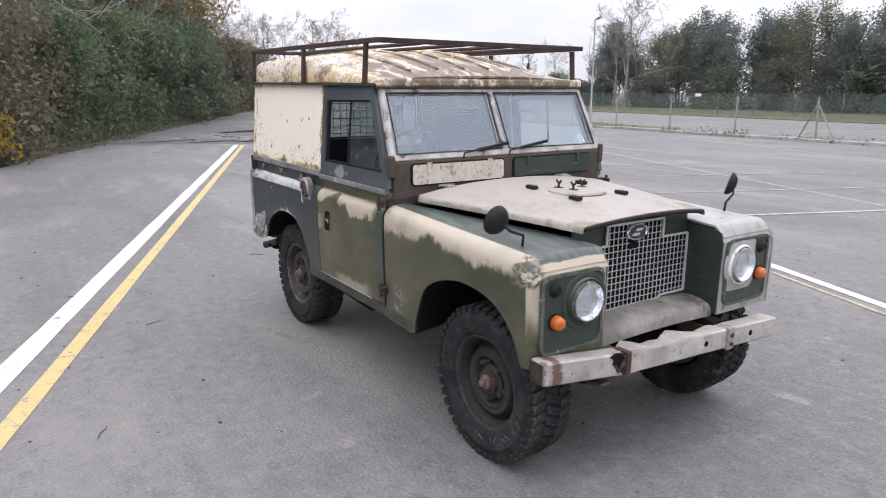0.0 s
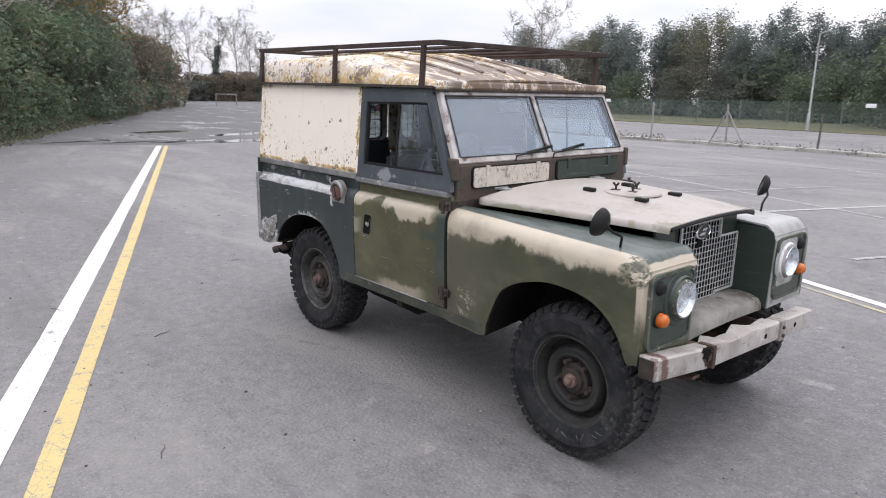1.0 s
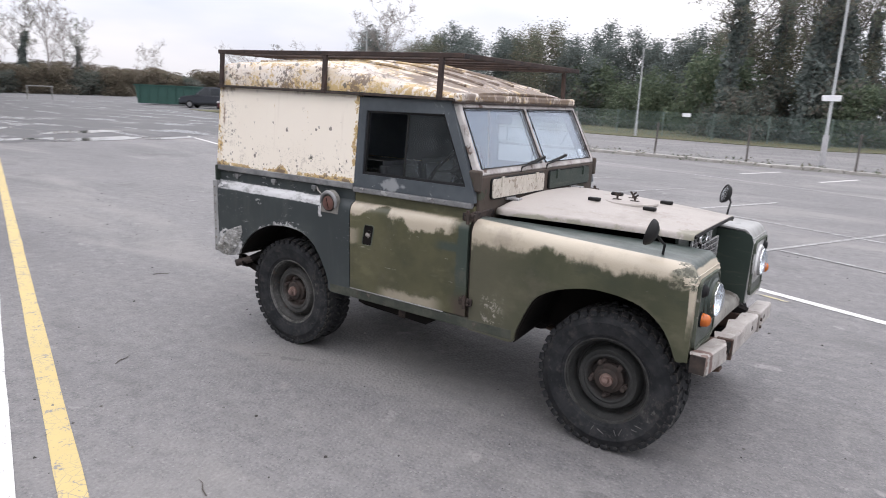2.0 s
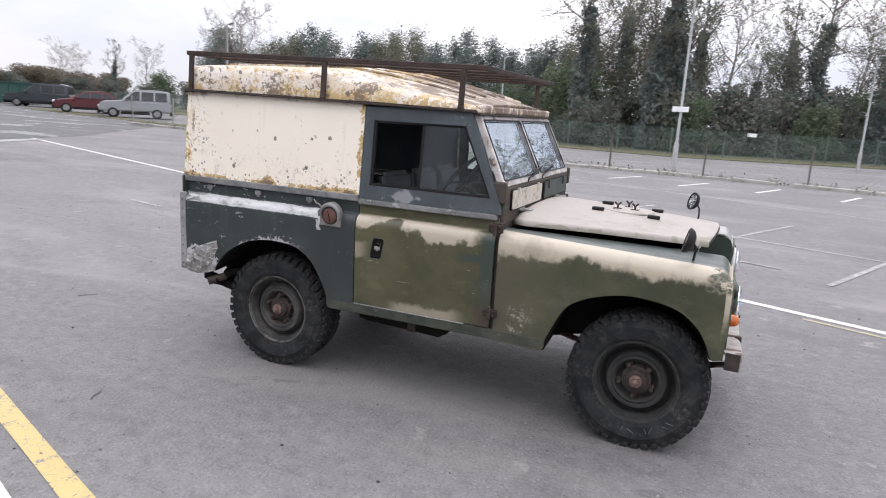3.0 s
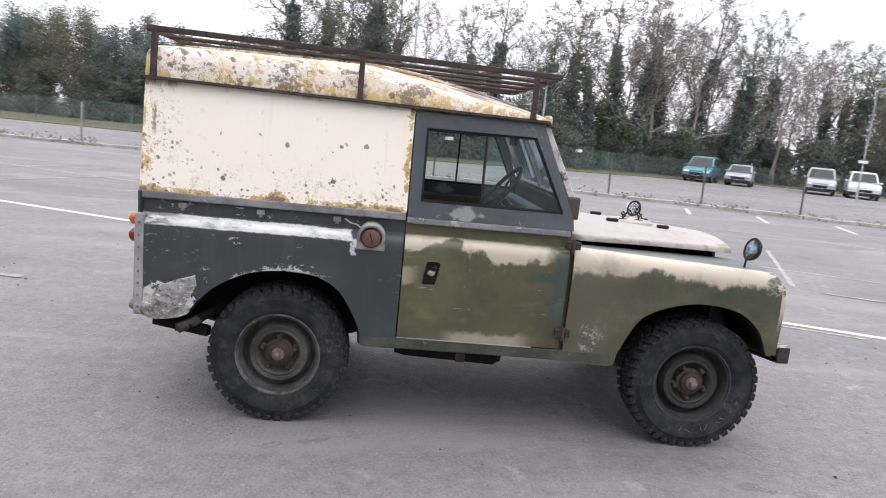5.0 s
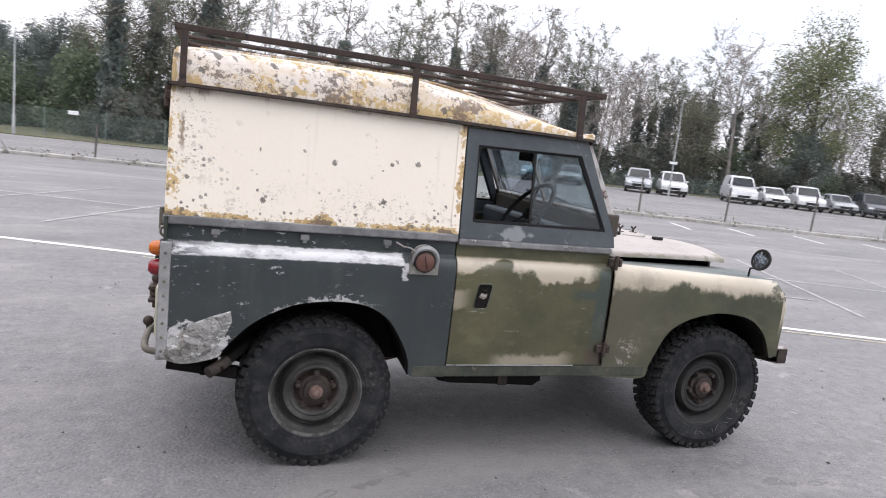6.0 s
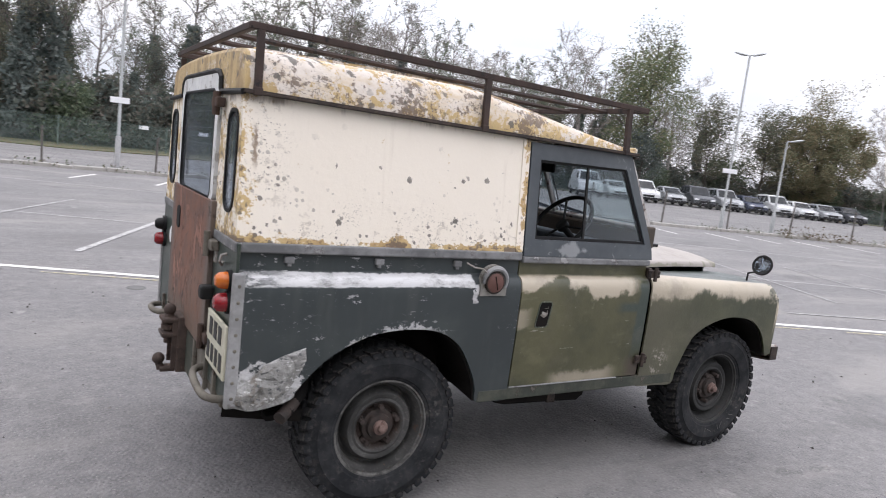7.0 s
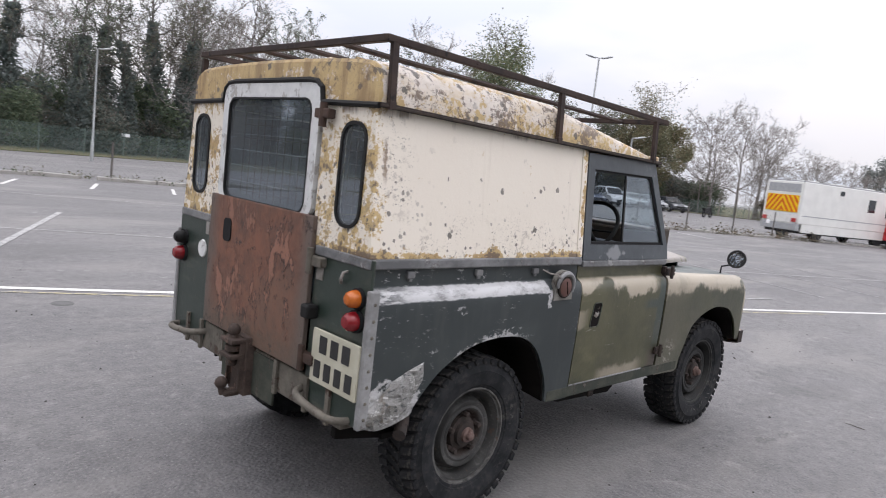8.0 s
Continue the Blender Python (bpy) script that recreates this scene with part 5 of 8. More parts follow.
M_SEAT = plain("worn_grey_vinyl", (0.040, 0.042, 0.046), (0.085, 0.087, 0.092), 0.6, 0, 7, 0.3)
M_CHALK = plain("chalk", (0.09, 0.088, 0.085), (0.16, 0.157, 0.152), 0.95)
M_TORN = torn_material()
M_CAP = plain("faded_red_cap", (0.085, 0.038, 0.030), (0.14, 0.062, 0.048), 0.6, 0, 20)
M_WHITE = rust_material("old_white_paint", (0.60, 0.605, 0.60), (0.72, 0.725, 0.715), (0.47, 0.45, 0.42), 9)
# the thin film here lifts the blacks as veiling glare would
M_GLASS = glass_material("window_glass", 0.03, sheen=0.014, rise=3.2)
M_SCREEN = glass_material("dusty_hazed_windscreen", 0.085, (0.82, 0.87, 0.90), sheen=0.095, rise=3.5)
M_REAR_GLASS = glass_material("dusty_hazed_rear_glass", 0.085, (0.78, 0.84, 0.84), 1.0, 0.16)
M_SEAL = plain("black_rubber_seal", (0.007, 0.007, 0.007), (0.016, 0.016, 0.016), 0.6, 0, 6, 0.15, 60, 0.25)
M_TRIM = plain("black_interior_trim", (0.009, 0.009, 0.010), (0.022, 0.022, 0.023), 0.75, 0, 6, 0.15, 60, 0.2)
M_CHROME = plain("chrome", (0.65, 0.66, 0.68), (0.78, 0.79, 0.8), 0.12, 1.0)
M_ORANGE = plain("orange_lens", (0.40, 0.085, 0.010), (0.56, 0.15, 0.02), 0.22, 0, 30)
M_RED = plain("red_lens", (0.16, 0.008, 0.012), (0.26, 0.015, 0.02), 0.2, 0, 30)
M_PLATE = plain("old_number_plate", (0.44, 0.42, 0.32), (0.54, 0.52, 0.42), 0.5, 0, 12)
M_INK = plain("black_print", (0.012, 0.012, 0.012), (0.03, 0.03, 0.03), 0.6)
M_TREAD = rubber_material("muddy_tread_rubber", 0.9)
M_VENT = rust_material("flaking_cream_flap", (0.46, 0.42, 0.36), (0.55, 0.51, 0.45), (0.30, 0.25, 0.20), 26)


# ---- the off-road vehicle: body ----
from mathutils import geometry

car = thing("off_road_vehicle", "old off-road vehicle with cream hardtop and worn camouflage paint", "car")


def curve(points, steps=6):
    """A smooth line through points."""
    p = [points[0], *points, points[-1]]
    out = []
    for a, b, c, d in zip(p, p[1:], p[2:], p[3:]):
        for k in range(steps):
            t = k / steps
            out.append(tuple(0.5 * (2 * q + (r - o) * t + (2 * o - 5 * q + 4 * r - s) * t * t + (3 * q - o - 3 * r + s) * t ** 3) for o, q, r, s in zip(a, b, c, d)))
    return out + [points[-1]]


def plates(columns, thick):
    bm = bmesh.new()
    g = [[bm.verts.new(p) for p in col] for col in columns]
    for a, b in zip(g, g[1:]):
        for j in range(len(a) - 1):
            bm.faces.new((a[j], b[j], b[j + 1], a[j + 1]))
    bmesh.ops.recalc_face_normals(bm, faces=bm.faces)
    bmesh.ops.solidify(bm, geom=bm.faces[:], thickness=thick)
    return bm


SHOULDER = [(0.808, 1.000), (0.804, 1.016), (0.796, 1.032), (0.784, 1.044), (0.770, 1.051), (0.764, 1.058), (0.764, 1.092), (0.764, 1.122)]


def side_column(x, low, s, top=SHOULDER):
    pts = []
    for k in range(8):
        z = low + (0.975 - low) * k / 7
        pts.append((x, s * (0.800 + 0.01 * min(1.0, (z - 0.46) / 0.35)), z))
    return pts + [(x, s * y, z) for y, z in top]


REAR_ARCH = curve([(-0.690, 0.553), (-0.589, 0.525), (-0.455, 0.555), (-0.421, 0.602), (-0.322, 0.706), (-0.200, 0.778), (-0.086, 0.812), (0.060, 0.822), (0.196, 0.802), (0.300, 0.735), (0.375, 0.622), (0.410, 0.540), (0.423, 0.470), (0.500, 0.462), (0.597, 0.462)])
FRONT_ARCH = curve([(1.470, 0.458), (1.600, 0.455), (1.740, 0.455), (1.765, 0.530), (1.843, 0.694), (1.920, 0.758), (2.025, 0.800), (2.150, 0.824), (2.269, 0.820), (2.370, 0.800), (2.441, 0.764), (2.505, 0.705), (2.543, 0.641), (2.572, 0.575), (2.600, 0.575)])


def rising(points):
    out = [points[0]]
    for p in points[1:]:
        if p[0] > out[-1][0] + 1e-4:
            out.append(p)
    return out


def wing_top(x):
    return 1.062 - 0.045 * (x - 1.47) - (0.0 if x < 2.56 else 18.0 * (x - 2.56) ** 2)


def wing_inner(x):
    return float(np.interp(x, (1.47, 2.42, 2.7), (0.655, 0.392, 0.388)))


def wing_column(x, low, s):
    t = wing_top(x)
    pts = []
    for k in range(8):
        z = low + (t - 0.085 - low) * k / 7
        pts.append((x, s * (0.800 + 0.01 * min(1.0, (z - 0.46) / 0.35)), z))
    for a in (15, 35, 55, 75, 90):
        pts.append((x, s * (0.745 + 0.065 * math.cos(radians(a))), t - 0.075 + 0.075 * math.sin(radians(a))))
    inner = wing_inner(x)
    for k in (0.3, 0.65, 1.0):
        pts.append((x, s * (0.745 + (inner - 0.745) * k), t + 0.006 * math.sin(k * 3.1)))
    return pts


for s in (-1, 1):
    tub = part("rear_side_panel", plates([side_column(x, z, s) for x, z in rising(REAR_ARCH)], 0.012), M_TUB, car, "slate-painted rear panel with bare scraped aluminium and a painted shoulder highlight", True)
    for x in (-0.49, -0.115, 0.26):
        bm = boxed(x - 0.019, x + 0.019, s * 0.767 - 0.012, s * 0.767 + 0.012, 1.086, 1.112, 0.004)
        box(bm, x - 0.009, x + 0.009, s * 0.770 - 0.006, s * 0.770 + 0.006, 1.074, 1.092, 0.003)
        part("rope_cleat", bm, M_CAPPING, tub, "small dull rope cleat")
    part("waist_capping", boxed(-0.692, 0.598, min(s * 0.755, s * 0.787), max(s * 0.755, s * 0.787), 1.123, 1.160, 0.006), M_CAPPING, tub, "dull galvanised capping strip")
    liner = [(x, z + 0.004) for x, z in rising(REAR_ARCH) if -0.45 < x < 0.43]
    part("wheel_arch", plates([[(x, s * 0.79, z), (x, s * 0.50, z + 0.03), (x, s * 0.46, z)] for x, z in liner], 0.01), M_BLACK, car, "inside of the wheel arch, its shade put into the black colour")
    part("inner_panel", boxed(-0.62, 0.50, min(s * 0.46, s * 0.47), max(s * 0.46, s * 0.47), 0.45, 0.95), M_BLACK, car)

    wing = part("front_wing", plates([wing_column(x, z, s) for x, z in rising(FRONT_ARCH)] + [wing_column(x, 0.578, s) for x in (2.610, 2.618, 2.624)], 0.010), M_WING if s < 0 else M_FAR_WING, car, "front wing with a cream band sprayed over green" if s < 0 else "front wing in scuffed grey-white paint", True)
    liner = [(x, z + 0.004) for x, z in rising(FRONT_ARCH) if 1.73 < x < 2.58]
    part("wheel_arch", plates([[(x, s * 0.79, z), (x, s * 0.50, z + 0.03), (x, s * 0.42, z)] for x, z in liner], 0.01), M_BLACK, car, "inside of the wheel arch, its shade put into the black colour")
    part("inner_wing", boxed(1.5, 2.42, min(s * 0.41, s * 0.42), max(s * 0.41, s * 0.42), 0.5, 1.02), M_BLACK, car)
    y0, y1 = sorted((s * 0.388, s * 0.396))
    part("wing_cheek", prism(bmesh.new(), [(2.40, 0.58), (2.612, 0.58), (2.620, 0.94), (2.606, 0.98), (2.57, 0.996), (2.40, 1.006)], "y", y0, y1), M_GREEN, wing, "dark green inner side of the wing")
    # the front of the wing, with its lamp panel
    def holed(outline, r, a, b):
        """A panel with a round hole for the headlamp."""
        outer = [(p[0] + (q[0] - p[0]) * k / 6, p[1] + (q[1] - p[1]) * k / 6) for p, q in zip(outline, outline[1:] + outline[:1]) for k in range(6)]
        inner = [(s * 0.525 + r * math.cos(w), 0.815 + r * math.sin(w)) for w in (math.atan2(z - 0.815, y - s * 0.525) for y, z in outer)]
        return ring_prism(bmesh.new(), outer, inner, "x", a, b)
    front = [(s * y, z) for y, z in ((0.393, 0.578), (0.802, 0.578), (0.806, 0.70), (0.808, 0.90), (0.800, 0.935), (0.782, 0.956), (0.755, 0.963), (0.393, 0.963))]
    part("wing_front", holed(front, 0.086, 2.606, 2.618), M_WING if s < 0 else M_FAR_WING, wing, "cream front of the wing" if s < 0 else "grey-white front of the wing")
    a, b = sorted((s * 0.425, s * 0.748))
    panel = part("lamp_panel", holed(rounded(a, b, 0.625, 0.938, 0.035), 0.086, 2.618, 2.628), M_GREEN, car, "dark green headlamp panel")
    bm = ring_prism(bmesh.new(), rounded(a - 0.008, b + 0.008, 0.617, 0.946, 0.042), rounded(a + 0.006, b - 0.006, 0.631, 0.932, 0.03), "x", 2.618, 2.633)
    part("panel_edge", bm, M_BEAD, panel, "raised edge rubbed to bare metal")
    if s > 0:
        part("paint_patch", holed(rounded(0.418, 0.640, 0.690, 0.944, 0.04), 0.086, 2.628, 2.6315), M_FAR_WING, panel, "grey-white paint sprayed round the lamp")
    part("lamp_surround", lathe(bmesh.new(), [(0.100, 0.0), (0.100, 0.008), (0.108, 0.010), (0.122, 0.004), (0.124, 0.0)], 40, (2.628, s * 0.525, 0.815), "x", True), M_GREEN if s < 0 else M_FAR_WING, panel, smooth=True)
    lamp = part("headlamp", lathe(bmesh.new(), [(0.0, -0.050), (0.014, -0.049), (0.028, -0.043), (0.042, -0.032), (0.056, -0.015), (0.067, 0.004), (0.075, 0.022), (0.079, 0.022), (0.079, 0.0)], 40, (2.640, s * 0.525, 0.815), "x"), M_REFLECTOR, car, "round headlamp with a silver reflector", True)
    part("lamp_gasket", lathe(bmesh.new(), [(0.078, 0.0), (0.078, 0.030), (0.081, 0.030), (0.091, 0.004), (0.091, 0.0)], 40, (2.628, s * 0.525, 0.815), "x", True), M_BEAD if s < 0 else M_CORNER, lamp, "dull ring round the lens", True)
    bm = lathe(bmesh.new(), [(0.089, 0.0), (0.089, 0.018), (0.094, 0.020), (0.100, 0.012), (0.102, 0.0)], 40, (2.628, s * 0.525, 0.815), "x", True)
    part("lamp_rim", bm, M_GREEN if s < 0 else M_WHITE, lamp, smooth=True)
    part("bulb_shield", lathe(bmesh.new(), [(0.0, 0.012), (0.008, 0.011), (0.010, 0.004), (0.006, -0.006)], 16, (2.615, s * 0.525, 0.815), "x"), M_UNDER, lamp, smooth=True)
    part("lens", lathe(bmesh.new(), [(0.0, 0.042), (0.028, 0.040), (0.055, 0.034), (0.077, 0.024)], 40, (2.641, s * 0.525, 0.815), "x"), M_LENS, lamp, smooth=True).visible_shadow = False
    part("side_lamp", lathe(bmesh.new(), [(0.0, 0.022), (0.018, 0.020), (0.026, 0.010), (0.032, 0.0)], 24, (2.628, s * 0.685, 0.885), "x"), M_TRIM, car, "small dark side lamp", True)
    ind = part("indicator", lathe(bmesh.new(), [(0.0, 0.040), (0.016, 0.038), (0.027, 0.028), (0.030, 0.012), (0.031, 0.0)], 24, (2.634, s * 0.680, 0.752), "x"), M_ORANGE, car, "orange turn indicator", True)
    part("bezel", lathe(bmesh.new(), [(0.036, 0.0), (0.036, 0.008), (0.0, 0.008)], 24, (2.628, s * 0.680, 0.752), "x"), M_TRIM, ind)

    # door: lower skin, waist strip, hinges, handle recess
    door = part("door", plates([side_column(x, 0.526, s) for x in np.linspace(0.604, 1.446, 9)], 0.03), M_DOOR, car, "olive door with a cream band and a painted highlight along its shoulder", True)
    part("waist_strip", boxed(0.604, 1.44, min(s * 0.755, s * 0.792), max(s * 0.755, s * 0.792), 1.112, 1.142, 0.006), M_CAPPING, door, "dull metal strip under the window")
    def slanted(x0, x1, z0, z1, r):
        return [(x + 0.16 * (z - z0), z) for x, z in rounded(x0, x1, z0, z1, r)]
    # no real hollow: a black plate carries the shade of the recess
    recess = part("handle_recess", prism(bmesh.new(), slanted(0.703, 0.775, 0.812, 0.932, 0.014), "y", *sorted((s * 0.800, s * 0.8118))), M_BLACK, door, "slanted recess of the door handle, its shade a flat black plate")
    bm = ring_prism(bmesh.new(), slanted(0.699, 0.779, 0.808, 0.936, 0.018), slanted(0.7045, 0.7735, 0.8135, 0.9305, 0.013), "y", *sorted((s * 0.800, s * 0.8135)))
    part("recess_edge", bm, M_BEAD, recess, "recess edge rubbed to bare metal")
    bm = sheet(bmesh.new(), [[(x, s * (0.8125 + 0.004 * math.sin(u * 3.1)), z) for x, z in ((0.728 + 0.010 * u, 0.868 + 0.018 * u), (0.752 + 0.010 * u, 0.856 + 0.022 * u), (0.768, 0.866 + 0.024 * u))] for u in (0.0, 0.5, 1.0, 1.5, 2.0)], 0.002)
    part("handle", bm, M_OLD_GALV, recess, "dirty bare steel door handle")
    for z, w in ((1.075, 0.042), (0.615, 0.042)):
        bm = boxed(1.412, 1.492, *sorted((s * 0.806, s * 0.822)), z - w / 2, z + w / 2, 0.004)
        tube(bm, [(1.452, s * 0.828, z - 0.036), (1.452, s * 0.828, z + 0.036)], 0.010, 10)
        for dz in (-0.026, 0.026):
            tube(bm, [(1.475, s * 0.815, z + dz * 0.4), (1.475, s * 0.831, z + dz * 0.4)], 0.008, 6)
        part("door_hinge", bm, M_GUTTER, door, "dark rusty strap hinge")
    part("sill_panel", boxed(0.430, 1.738, *sorted((s * 0.770, s * 0.802)), 0.462, 0.520, 0.006), M_SILL, car, "dull dirty green sill under the door")
    part("door_lining", boxed(0.62, 1.43, *sorted((s * 0.735, s * 0.752)), 0.53, 1.135, 0.004), M_INNER, door, "dark inside face of the door")
    part("sill_edge", bar(bmesh.new(), (0.604, s * 0.8035, 0.5225), (1.30, s * 0.8035, 0.5225), 0.004, 0.005), M_CORNER, door, "bright worn bottom edge of the door")
    part("door_pillar", boxed(1.447, 1.473, *sorted((s * 0.600, s * 0.786)), 0.456, 1.10, 0.004), M_GUTTER, car, "brown-primed door pillar")


def lean_y(z):
    """The half-width of the upper body at a height."""
    return 0.775 - 0.048 * (z - 1.15) / 0.54


def leaned(bm, s, out=0.0):
    """Sets a plate drawn about y = 0 on the leaning side of the upper body."""
    for v in bm.verts:
        v.co.y = s * (lean_y(v.co.z) + out + v.co.y)
    return bm


for s in (-1, 1):
    side = part("hardtop_side", leaned(prism(bmesh.new(), [(-0.690, 1.160), (0.600, 1.160), (0.600, 1.672), (-0.690, 1.692)], "y", -0.02, 0.0), s), M_SIDE, car, "cream hardtop side with flaked yellow edges and dark spots")
    part("edge_strip", leaned(prism(bmesh.new(), [(0.560, 1.162), (0.600, 1.162), (0.600, 1.668), (0.560, 1.668)], "y", 0.0, 0.005), s), M_SIDE, side, "folded front edge of the hardtop side")
    part("corner_fold", leaned(prism(bmesh.new(), [(-0.6945, 1.162), (-0.668, 1.162), (-0.668, 1.686), (-0.6945, 1.688)], "y", 0.0, 0.005), s), M_SIDE, side)
    lining = prism(bmesh.new(), [(-0.66, 1.165), (0.59, 1.165), (0.59, 1.662), (-0.66, 1.680)], "y", -0.027, -0.022)
    part("side_lining", leaned(lining, s), M_INNER, side, "dark inside face of the hardtop")
    # window part of the door
    outer = [(0.606, 1.144), (1.455, 1.144), (1.445, 1.205), (1.246, 1.668), (0.606, 1.662)]
    inner = [(0.664, 1.222), (1.392, 1.222), (1.386, 1.240), (1.218, 1.592), (0.664, 1.588)]
    frame_ = part("door_top", leaned(ring_prism(bmesh.new(), outer, inner, "y", -0.022, 0.008), s), M_FRAME, car, "slate-painted window frame of the door")
    part("runner", leaned(ring_prism(bmesh.new(), inner, [(0.676, 1.236), (1.374, 1.236), (1.370, 1.250), (1.208, 1.580), (0.676, 1.576)], "y", -0.018, 0.0), s), M_TRIM, frame_, "black sliding window runner")
    front_pane = [(0.965, 1.228), (1.388, 1.228), (1.380, 1.244), (1.215, 1.588), (0.965, 1.586)]
    for a in [front_pane] if s < 0 else [front_pane, [(0.668, 1.228), (0.964, 1.228), (0.964, 1.586), (0.668, 1.584)]]:
        pane = part("sliding_pane", leaned(prism(bmesh.new(), a, "y", -0.002, 0.002), s, -0.006), M_GLASS, frame_, "clear sliding window pane, pushed open" if s < 0 else "clear sliding window pane")
        pane.visible_shadow = False
    part("pane_edge", leaned(prism(bmesh.new(), [(0.962, 1.230), (0.974, 1.230), (0.974, 1.586), (0.962, 1.586)], "y", -0.008, 0.0), s), M_SEAL, frame_)
    bm = bmesh.new()
    for x0, x1, z0, z1 in ((-0.700, 0.60, 1.688, 1.672), (0.60, 1.275, 1.672, 1.664)):
        for h, y in ((0.009, 0.745), (0.015, 0.757)):
            bar(bm, (x0, s * y, z0 + h / 2), (x1, s * y, z1 + h / 2), 0.034 if y < 0.75 else 0.007, h, bevel=0.002)
    part("gutter", bm, M_GUTTER, car, "dark rusty rain gutter")


def roof_section(x):
    """Half a cross-section of the roof at x: pairs of y, z from the gutter to the middle."""
    foot = float(np.interp(x, (-0.70, 0.60, 1.28), (1.704, 1.690, 1.678)))
    high = float(np.interp(x, (-0.70, -0.62, 0.20, 0.34, 0.48, 0.75, 1.05, 1.22, 1.28), (1.842, 1.850, 1.846, 1.842, 1.818, 1.778, 1.730, 1.702, 1.690)))
    crown = float(np.interp(x, (-0.70, -0.45, 0.3, 0.6, 1.0, 1.28), (0.016, 0.032, 0.055, 0.075, 0.060, 0.022)))
    wall = high - foot
    pts = [(0.735, foot), (0.733, foot + wall * 0.35), (0.726, foot + wall * 0.70), (0.708, foot + wall * 0.90), (0.675, foot + wall * 1.02), (0.62, foot + wall * 1.07)]
    for f in (0.5, 0.38, 0.25, 0.12, 0.0):
        pts.append((f, high + 0.01 + crown * (1 - (f / 0.66) ** 2)))
    return pts


cols = []
for x in [-0.69, -0.684, -0.66, -0.6, -0.45, -0.3, -0.15, 0, 0.12, 0.2, 0.27, 0.34, 0.41, 0.48, 0.6, 0.75, 0.9, 1.05, 1.15, 1.22, 1.262, 1.28]:
    half = roof_section(x)
    shrink = 0.988 if x < -0.687 else 0.996 if x < -0.68 else 1.0
    dip = 0.012 if x < -0.687 else 0.0
    full = [(x, -y * shrink, z - dip * (z > 1.75)) for y, z in half] + [(x, y * shrink, z - dip * (z > 1.75)) for y, z in half[-2::-1]]
    cols.append(full)
roof = part("roof", plates(cols, 0.012), M_ROOF, car, "domed roof with peeling white, yellow and rust-brown paint", True)
bm = bmesh.new()
for y in (-0.45, -0.27, -0.09, 0.09, 0.27, 0.45):
    line = []
    for x in (-0.6, -0.2, 0.2, 0.4, 0.6, 0.9, 1.15):
        sec = roof_section(x)
        z = float(np.interp(abs(y), [p[0] for p in sec][::-1], [p[1] for p in sec][::-1]))
        line.append((x, y, z + 0.004))
    tube(bm, line, 0.010, 6)
part("roof_rib", bm, M_ROOF, roof)
# rear end of the roof, arched over the door
end = [(y, z - 0.012) for y, z in roof_section(-0.7)]
arch = [(0.405, 1.706), (0.395, 1.755), (0.36, 1.778), (0.30, 1.785)]
outline = [(-y, z) for y, z in end] + [(y, z) for y, z in end[-2::-1]] + [(y, z) for y, z in arch] + [(-y, z) for y, z in arch[::-1]]
part("roof_end", prism(bmesh.new(), outline, "x", -0.694, -0.683), M_ROOF, roof, "yellowed rear end of the roof")
bm = tube(bmesh.new(), [(-0.700, -0.75, 1.692), (-0.700, -0.415, 1.700)] + [(-0.700, -y, z) for y, z in arch] + [(-0.700, y, z) for y, z in arch[::-1]] + [(-0.700, 0.415, 1.700), (-0.700, 0.75, 1.692)], 0.011, 8)
part("rear_drip_rail", bm, M_SEAL, roof, "black drip rail over the rear door")

